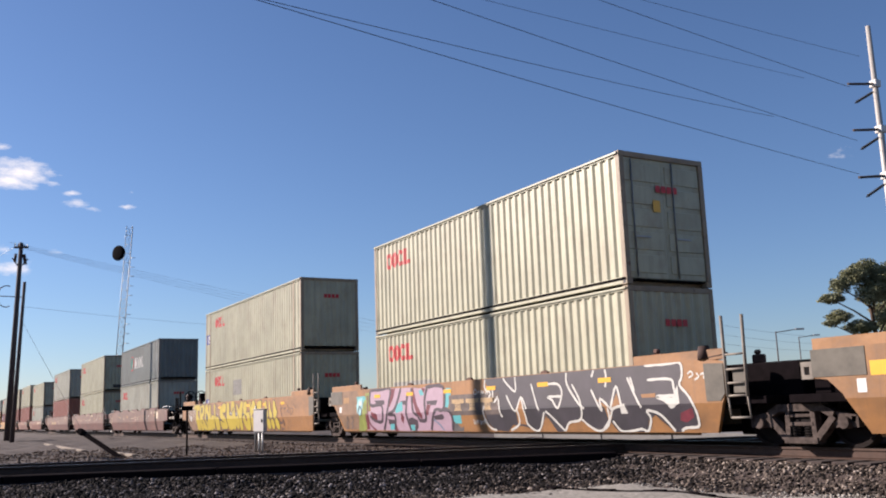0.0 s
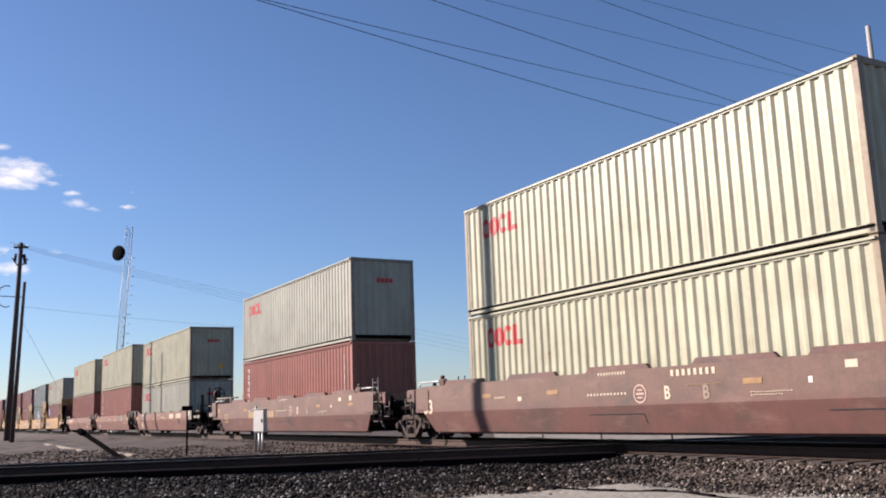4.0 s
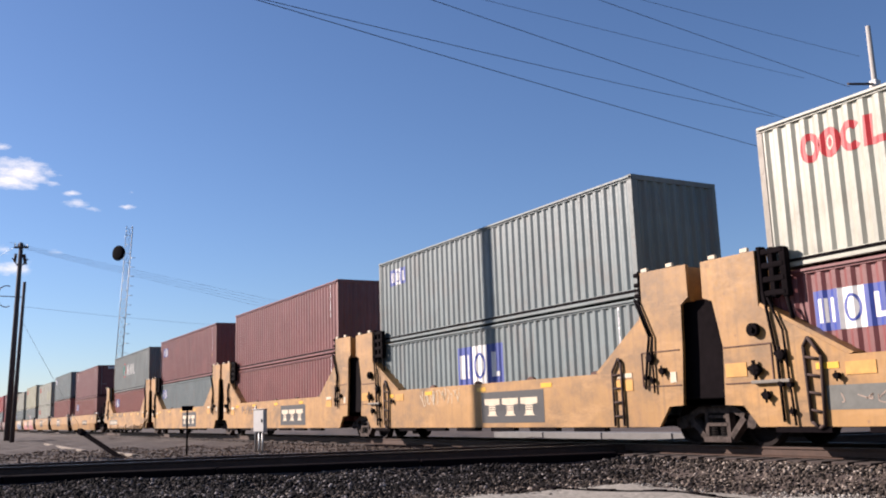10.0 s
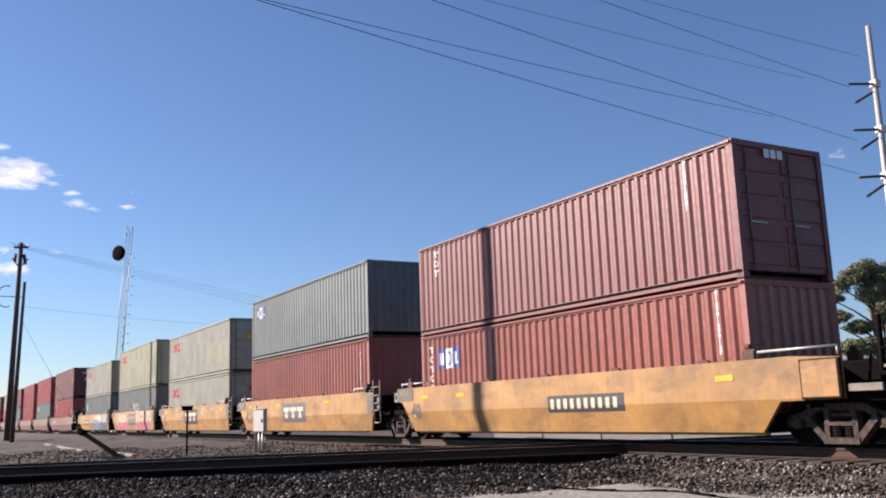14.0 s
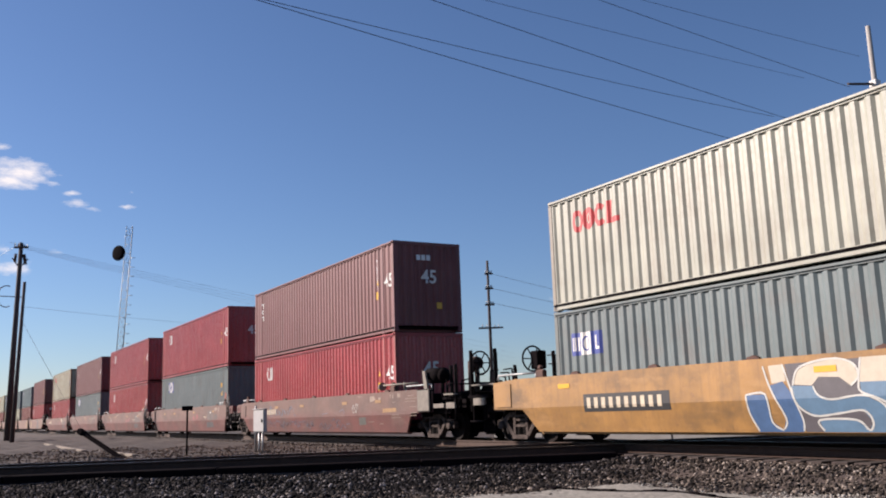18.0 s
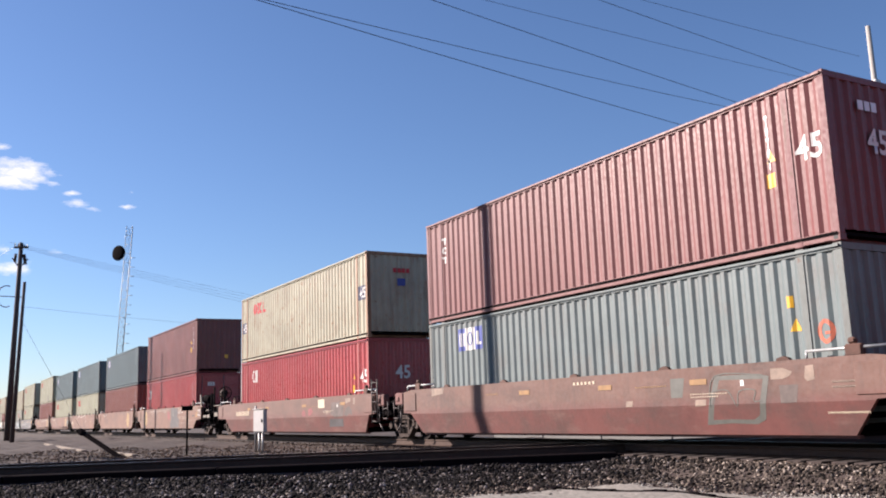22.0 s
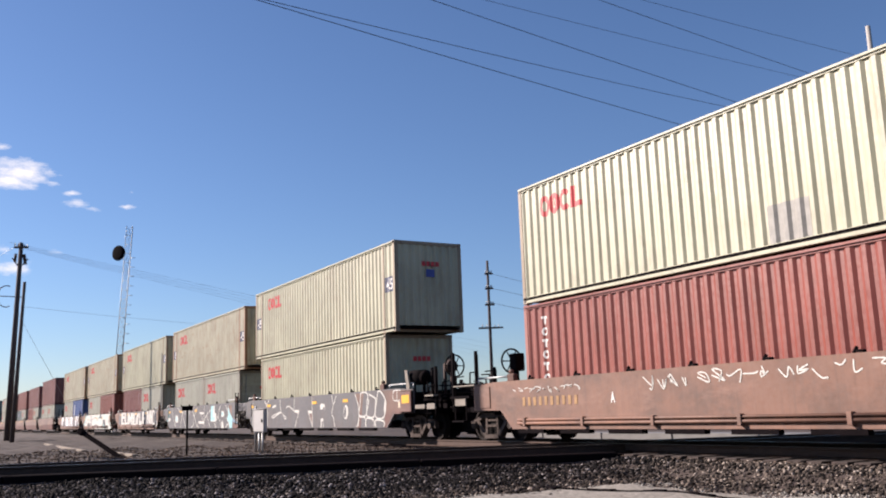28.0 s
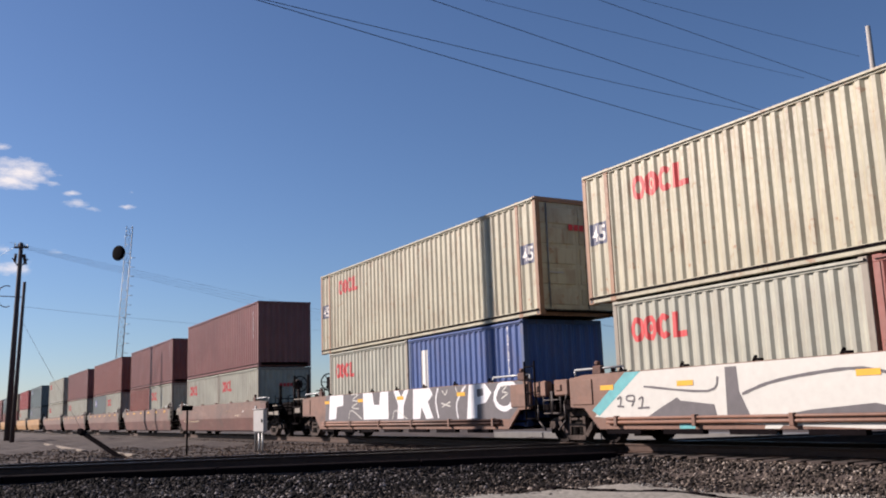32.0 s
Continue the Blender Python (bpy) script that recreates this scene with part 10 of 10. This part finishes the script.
def wood_pole(at, height, arms, label, r=0.16, lean=0.0):
    p = thing("wooden_pole", pose(at.x, at.y, -0.1, -lean, lean * 0.5, 0), label, "utility pole", "wooden utility poles")
    part("shaft", rods(("wood_shaft", height, r), [((0, 0, 0), (0, 0, height), r, r * 0.64, 12)], WOODPOLE), p)
    for z, w in arms:
        part("crossarm", boxes(("crossarm", w), [(-0.06, 0.06, -w, w, -0.06, 0.06)], WOODPOLE, 0.01), p, (0.12, 0, z), turn=(0, 0, -30))
        for y in (-w * 0.9, -w * 0.45, w * 0.45, w * 0.9):
            part("pin_insulator", rods(("pin_insulator",), [((0, 0, 0.05), (0, 0, 0.25), 0.05, 0.03)], GALV), p, (0.12 + 0.5 * -y * 0.0, y * 0.87, z))
    return p


LEFT = Vector((-68.27, 5.07, 0))
wood_pole(LEFT, 13.7, [(13.35, 0.5)], "dark creosoted wooden utility pole beside the track", 0.215, 1.2)
for a, b, r in (((-0.1, -0.5, 12.6), (0, 0, 11.9), 0.04), ((0.1, 0.5, 12.6), (0, 0, 11.9), 0.04)):
    part("arm_brace", rods(("arm_brace", a), [(a, b, r)], WOODPOLE), bpy.data.objects["wooden_pole"])
for a, b, r in (((0, 0.22, 12.9), (0, 0.36, 12.2), 0.11), ((0, -0.3, 12.9), (0, -0.32, 12.3), 0.09)):
    part("cutout_fuse", rods(("cutout_fuse", a), [(a, b, r, r)], WOODPOLE), bpy.data.objects["wooden_pole"])
part("pole_ring", rods(("pole_ring",), [((0, -0.3 + 0.55 * math.cos(a) - 0.4, 9.9 + 0.75 * math.sin(a)), (0, -0.3 + 0.55 * math.cos(a + 0.4) - 0.4, 9.9 + 0.75 * math.sin(a + 0.4)), 0.035) for a in np.arange(1.2, 5.2, 0.4)] + [((0, -1.1, 9.9), (0, 0.3, 9.9), 0.03)], GALV_DARK), bpy.data.objects["wooden_pole"])
wood_pole(Vector((-65.13, 5.13, 0)), 10.5, [], "shorter dark wooden stub pole beside the utility pole", 0.15, 1.6)
MID = Vector((-55.6, 35.8, 0))
wood_pole(MID, 12.0, [(11.0, 0.3), (9.9, 0.3), (8.7, 0.35), (7.0, 0.9)], "slim wooden distribution pole with crossarms behind the track", 0.14)
for x, y, h, arms in ((-75.6, 59.0, 9.9, ()), (-75.0, 60.1, 9.9, ((8.2, 1.1), (6.6, 1.1))), (-76.5, 57.4, 7.0, ((6.5, 1.1), (5.6, 1.0))), (-61.2, 54.0, 6.8, ((6.5, 1.4), (5.9, 1.2))), (-44.4, 43.1, 6.9, ())):
    wood_pole(Vector((x, y, 0)), h, arms, "distant dark wooden power pole with crossarms", 0.11)
for k in range(4):
    wire((LEFT.x, LEFT.y - 0.45 + 0.3 * k, 13.62 - 0.14 * k), (-99.84, 67.07 + 0.5 * k, 9.12 - 0.75 * k), 0.25, 0.008, "thin grey wire between wooden poles")
wire((LEFT.x, LEFT.y, 9.2), (-109.55, 50.24, 11.96), 0.5, 0.009, "thin grey wire between wooden poles")
wire((LEFT.x, LEFT.y, 9.2), (-82.1, 12.0, 0.0), 0.0, 0.012, "steel guy wire bracing the wooden pole")
wire((LEFT.x, LEFT.y, 13.4), (LEFT.x - 60, LEFT.y - 16.0, 12.6), 1.0, 0.012, "thin grey wire between wooden poles")
for k in range(3):
    wire((MID.x, MID.y, 11.0 - 1.1 * k), (-90.0, 120.0, 10.0 - k), 1.0, 0.014, "thin grey wire between wooden poles")


def lattice_tower(at, height, w):
    t = thing("radio_tower", pose(at.x, at.y, -0.45, -2.6, 1.5, 0), "slim grey lattice radio tower with a dish antenna", "radio tower")
    feet = [Vector((w * math.cos(a), w * math.sin(a), 0)) for a in (0.3, 0.3 + 2.0944, 0.3 + 4.1888)]
    for f in feet:
        part("leg", rods(("tower_leg",), [((0, 0, 0), (0, 0, height), 0.07, 0.06, 6)], GALV), t, (f.x, f.y, 0))
    n = 22
    step = height / n
    for i in range(n):
        for a, b in ((0, 1), (1, 2), (2, 0)):
            p, q = feet[a], feet[b]
            part("brace", rods(("brace", a), [((p.x, p.y, 0), (q.x, q.y, 0), 0.035, None, 5)], GALV), t, (0, 0, i * step))
            part("diagonal_brace", rods(("diagonal_brace", a), [((p.x, p.y, 0), (q.x, q.y, step), 0.03, None, 5)], GALV), t, (0, 0, i * step))
    dish = part("dish", cached("dish", dish_mesh), t, (0.2, -1.5, 29.4), "dark round dish antenna", turn=(0, 0, 34))
    part("dish_mount", rods(("dish_mount",), [((0, 0, 0.8), (0, 0.9, 0.8), 0.06), ((0, 0, -0.8), (0, 0.9, -0.8), 0.06)], GALV), dish)
    for i in range(14):
        part("step_bolt", rods(("step_bolt",), [((0, 0, 0), (0.5, 0.6, 0), 0.05)], GALV), t, (w * 0.5, w * 0.6, 8 + i * 1.6))


def dish_mesh():
    bm = bmesh.new()
    lathe(bm, [(0.05, 0.55), (0.6, 0.45), (1.1, 0.2), (1.3, -0.1), (1.3, -0.35), (0.9, -0.42), (0.05, -0.45)], 24, "y")
    return mesh_from(bm, "dish", DARK)


lattice_tower(Vector((-157.25, 27.5, 0)), 34.2, 0.65)

# ---- small things beside the track ----
CABINET = plain("pale_grey_cabinet_paint", (0.52, 0.50, 0.48), 0.5, 0, 0.08)


def signal_cabinet(at):
    b = thing("signal_cabinet", at, "pale grey metal signal cabinet on two steel legs", "cabinet")
    part("box", boxes(("cabinet_box",), [(-0.05, 0.05, -0.33, 0.33, 0.60, 1.28)], CABINET, 0.015), b)
    part("door", boxes(("cabinet_door",), [(0.054, 0.07, -0.3, 0.3, 0.63, 1.25)], CABINET, 0.005), b)
    part("roof", boxes(("cabinet_roof",), [(-0.06, 0.08, -0.35, 0.35, 1.28, 1.30)], CABINET, 0.008), b)
    for x, y, h in ((-0.08, -0.42, 1.4), (0.0, -0.06, 0.62), (0.0, 0.14, 0.62)):
        part("leg", rods(("cabinet_leg", h), [((0, 0, -0.1), (0, 0, h), 0.032)], GALV), b, (x, y, 0))
    part("latch", boxes(("cabinet_latch",), [(0.07, 0.09, 0.2, 0.23, 0.9, 1.0)], DARK), b)


signal_cabinet(pose(-26.83, 8.9, 0, 0, 0, -79))
sign = thing("marker_post", pose(-27.6, 6.9, 0, 0, 0, -14), "dark steel marker post with a small plate on top", "post")
part("post", rods(("marker_shaft",), [((0, 0, -0.1), (0, 0, 1.4), 0.028)], DARK), sign)
part("plate", boxes(("marker_plate",), [(-0.02, 0.02, -0.16, 0.16, 1.32, 1.46)], DARK, 0.008), sign)
timber = thing("leaning_timber", look((-30.65, 4.36, 0.80), (-28.94, 5.34, -0.05)), "dark weathered timber propped at a slant beside the track", "timber")
part("beam", boxes(("timber_beam",), [(-0.055, 0.055, -0.055, 0.055, -2.15, 0.0)], DARKTIE, 0.01), timber)
part("cap", boxes(("timber_cap",), [(-0.09, 0.09, -0.08, 0.08, -0.16, 0.08)], DARKTIE, 0.02), timber)
PLANK = plain("bleached_timber", (0.27, 0.22, 0.17), 0.9, 0, 0.25, 6)
for x0, y0, x1, y1 in ((-53.8, 5.9, -37.0, 5.4), (-36.0, 5.75, -29.5, 5.8)):
    dx, dy = x1 - x0, y1 - y0
    n = math.hypot(dx, dy)
    thing("loose_plank", pose((x0 + x1) / 2, (y0 + y1) / 2, 0.02, 0, 0, math.degrees(math.atan2(dy, dx))), "long bleached plank lying on the dirt", "plank", "planks on the dirt",
          data=boxes(("loose_plank", round(n)), [(-n / 2, n / 2, -0.10, 0.10, -0.05, 0.035)], PLANK, 0.01))
thing("flat_rock", pose(-37.0, 4.45, 0.0, 0, 0, 20), "flat pale rock on the dirt", "rock", data=boxes(("flat_rock",), [(-0.35, 0.35, -0.22, 0.22, -0.1, 0.09)], PLANK, 0.06))

for x, y, h, reach in ((-61.6, 73.4, 7.7, 2.1), (-80.6, 100.4, 9.1, 2.1)):
    l = thing("street_lamp", pose(x, y, 0, 0, 0, 58), "grey street lamp with a long arm, unlit", "street lamp", "street lamps")
    part("pole", rods(("lamp_pole", h), [((0, 0, 0), (0, 0, h), 0.1, 0.06)], GALV_DARK), l)
    part("arm", rods(("lamp_arm", h), [((0, 0, h - 0.1), (reach, 0, h + 0.15), 0.045)], GALV_DARK), l)
    part("head", boxes(("lamp_head", h), [(reach - 0.2, reach + 0.7, -0.16, 0.16, h + 0.08, h + 0.24)], GALV, 0.05), l)


# ---- trees ----
def leaf_material(name, dark, light):
    m, nt, p = nodes_of(name)
    g = nt.nodes.new("ShaderNodeNewGeometry")
    c = mixed(nt, g.outputs["Random Per Island"], dark, light)
    c = mixed(nt, ranged(nt, noise_node(nt, 0.9, 3), 0.4, 0.65), c, tuple(x * 1.35 for x in light))
    nt.links.new(c, p.inputs["Base Color"])
    p.inputs["Roughness"].default_value = 0.75
    return m


NEEDLE = leaf_material("pine_needles", (0.070, 0.082, 0.040), (0.170, 0.172, 0.088))
FAR_LEAF = leaf_material("far_foliage", (0.0176, 0.0264, 0.0132), (0.0616, 0.0704, 0.0264))


def foliage(clumps, per, size, seed):
    """Many small tilted leaf blades spread through flattened clumps."""
    rng = np.random.RandomState(seed)
    vs, fs = [], []
    for cx, cy, cz, rx, rz in clumps:
        n = int(per * rx * rx)
        d = rng.randn(n, 3)
        d /= np.linalg.norm(d, axis=1)[:, None]
        r = rng.rand(n) ** 0.45
        wob = 1 + 0.25 * np.sin(d[:, 0] * 5 + cx) * np.cos(d[:, 2] * 4 + cz)
        p = np.stack([cx + d[:, 0] * rx * r * wob, cy + d[:, 1] * rx * r * wob, cz + d[:, 2] * rz * r * wob], -1)
        u = rng.randn(n, 3)
        u /= np.linalg.norm(u, axis=1)[:, None]
        w = np.cross(u, rng.randn(n, 3))
        w /= np.linalg.norm(w, axis=1)[:, None]
        s = size * (0.5 + rng.rand(n, 1))
        q = np.stack([p - u * s, p + w * s * 0.45, p + u * s, p - w * s * 0.45], 1).reshape(-1, 3)
        base = len(vs) and sum(len(v) for v in vs)
        vs.append(q)
        fs.append(np.arange(4 * n).reshape(-1, 4) + (base or 0))
    me = bpy.data.meshes.new("crown")
    me.from_pydata(np.concatenate(vs).tolist(), [], np.concatenate(fs).tolist())
    return me


def pine(at, clumps, trunk_h, label, seed):
    t = thing("pine_tree", (at.x, at.y, 0), label, "tree", "pines behind the track")
    bm = bmesh.new()
    rod(bm, (0, 0, -0.2), (0.05, 0.1, trunk_h * 0.55), 0.24, 0.17, 10)
    rod(bm, (0.05, 0.1, trunk_h * 0.55), (-0.2, -0.1, trunk_h), 0.17, 0.08, 8)
    part("trunk", mesh_from(bm, "trunk", BARK), t)
    for cx, cy, cz, rx, rz in clumps:
        start = Vector((0.05, 0.1, min(trunk_h * 0.95, max(trunk_h * 0.4, cz - 1.2 - 0.25 * math.hypot(cx, cy)))))
        end = Vector((cx, cy, cz - rz * 0.3))
        b2 = bmesh.new()
        mid = start.lerp(end, 0.5) + Vector((0, 0, 0.12))
        rod(b2, start, mid, 0.08, 0.055, 6)
        rod(b2, mid, end, 0.055, 0.025, 6)
        part("limb", mesh_from(b2, "limb", BARK), t)
    crown = foliage([(a, b, z, rx * 1.2, rz * 1.25) for a, b, z, rx, rz in clumps], 3600, 0.075, seed)
    crown.materials.append(NEEDLE)
    part("crown", crown, t)


# clumps as offsets along the picture's width (u) and height; depth spread by chance
RIGHT = Vector((0.5, 0.866, 0))
AHEAD = Vector((-0.866, 0.5, 0))


def tree_clumps(rows, seed):
    rng = random.Random(seed)
    out = []
    for u, z, rx, rz in rows:
        v = RIGHT * u + AHEAD * rng.uniform(-0.7, 0.7)
        out.append((v.x, v.y, z, rx, rz))
    return out


MAIN = [(-2.25, 8.6, 0.62, 0.5), (-1.35, 9.2, 0.8, 0.55), (-0.3, 9.75, 0.8, 0.5), (0.35, 8.9, 0.85, 0.6), (-0.2, 8.0, 0.9, 0.65), (-2.8, 7.75, 0.7, 0.28), (-2.1, 6.55, 0.7, 0.36),
        (-2.75, 6.1, 0.45, 0.22), (-0.7, 5.75, 0.9, 0.38), (1.2, 9.3, 0.9, 0.6), (1.6, 8.0, 1.0, 0.6), (0.9, 6.4, 0.8, 0.4), (-1.8, 4.3, 0.9, 0.5), (-0.4, 4.4, 1.0, 0.5)]
pine(along(62, 29.4), tree_clumps(MAIN, 4), 8.2, "wind-shaped pine with open clumps of dark green needles", 11)
pine(along(66, 34.0), tree_clumps([(u * 0.9 + 0.5, z * 0.95, rx, rz) for u, z, rx, rz in MAIN], 9), 7.8, "second pine with open clumps of green needles", 12)
for d, x, s in ((78, 33.0, 1.0), (84, 39.0, 1.2), (90, 36.5, 0.9)):
    at = along(d, x)
    b = thing("bush", (at.x, at.y, 0), "low rounded dark green bush behind the track", "bush", "bushes behind the track")
    me = foliage([(0, 0, 1.6 * s, 1.7 * s, 1.4), (1.6, 0.8, 2.4 * s, 1.5 * s, 1.3), (-1.2, -0.6, 2.6 * s, 1.4 * s, 1.1), (0.4, 0.3, 3.6 * s, 1.2 * s, 0.9)], 420, 0.11, 20 + int(d))
    me.materials.append(FAR_LEAF)
    part("crown", me, b)
    part("stem", rods(("bush_stem",), [((0, 0, -0.2), (0.1, 0.1, 2.2), 0.12, 0.05)], BARK), b)
rng_far = random.Random(8)
clumps = []
for i in range(90):
    a = radians(4 + i * 0.95)
    r = rng_far.uniform(330, 390)
    clumps.append((-r * math.cos(a), r * math.sin(a), rng_far.uniform(1.5, 3.0), rng_far.uniform(5, 8), rng_far.uniform(2.5, 4.5)))
far = foliage(clumps, 6, 0.9, 77)
far.materials.append(FAR_LEAF)
thing("far_woods", (0, 0, 0), "low line of distant trees on the horizon", "woods", kind="stuff", data=far)


# ---- what moves ----
def travelled(t):
    return 17.2156 * t + 0.00472 * t * t


def motions():
    times = [0, 4, 8, 12, 16, 20, 24, 28, 32]
    for ob, s in ROLLING:
        y, z = ob.location.y, ob.location.z
        walk(ob, [(t, pose(s + travelled(t), y, z)) for t in times])
    # wheels turn with the distance run; wheelsets on the same side of their trucks share one set of keys
    for side, sets in WHEELS.items():
        first = sets[0]
        x, y, z = first.location
        rows = []
        for i in range(0, 32 * FPS + 1):
            t = i / FPS
            rows.append((t, pose(x, y, z, 0, math.degrees(travelled(t) / 0.42) % 360, 0)))
        walk(first, rows)
        for w in sets[1:]:
            w.rotation_mode = "QUATERNION"
            w.animation_data_create()
            w.animation_data.action = first.animation_data.action
            w.animation_data.action_slot = first.animation_data.action_slot


motions()
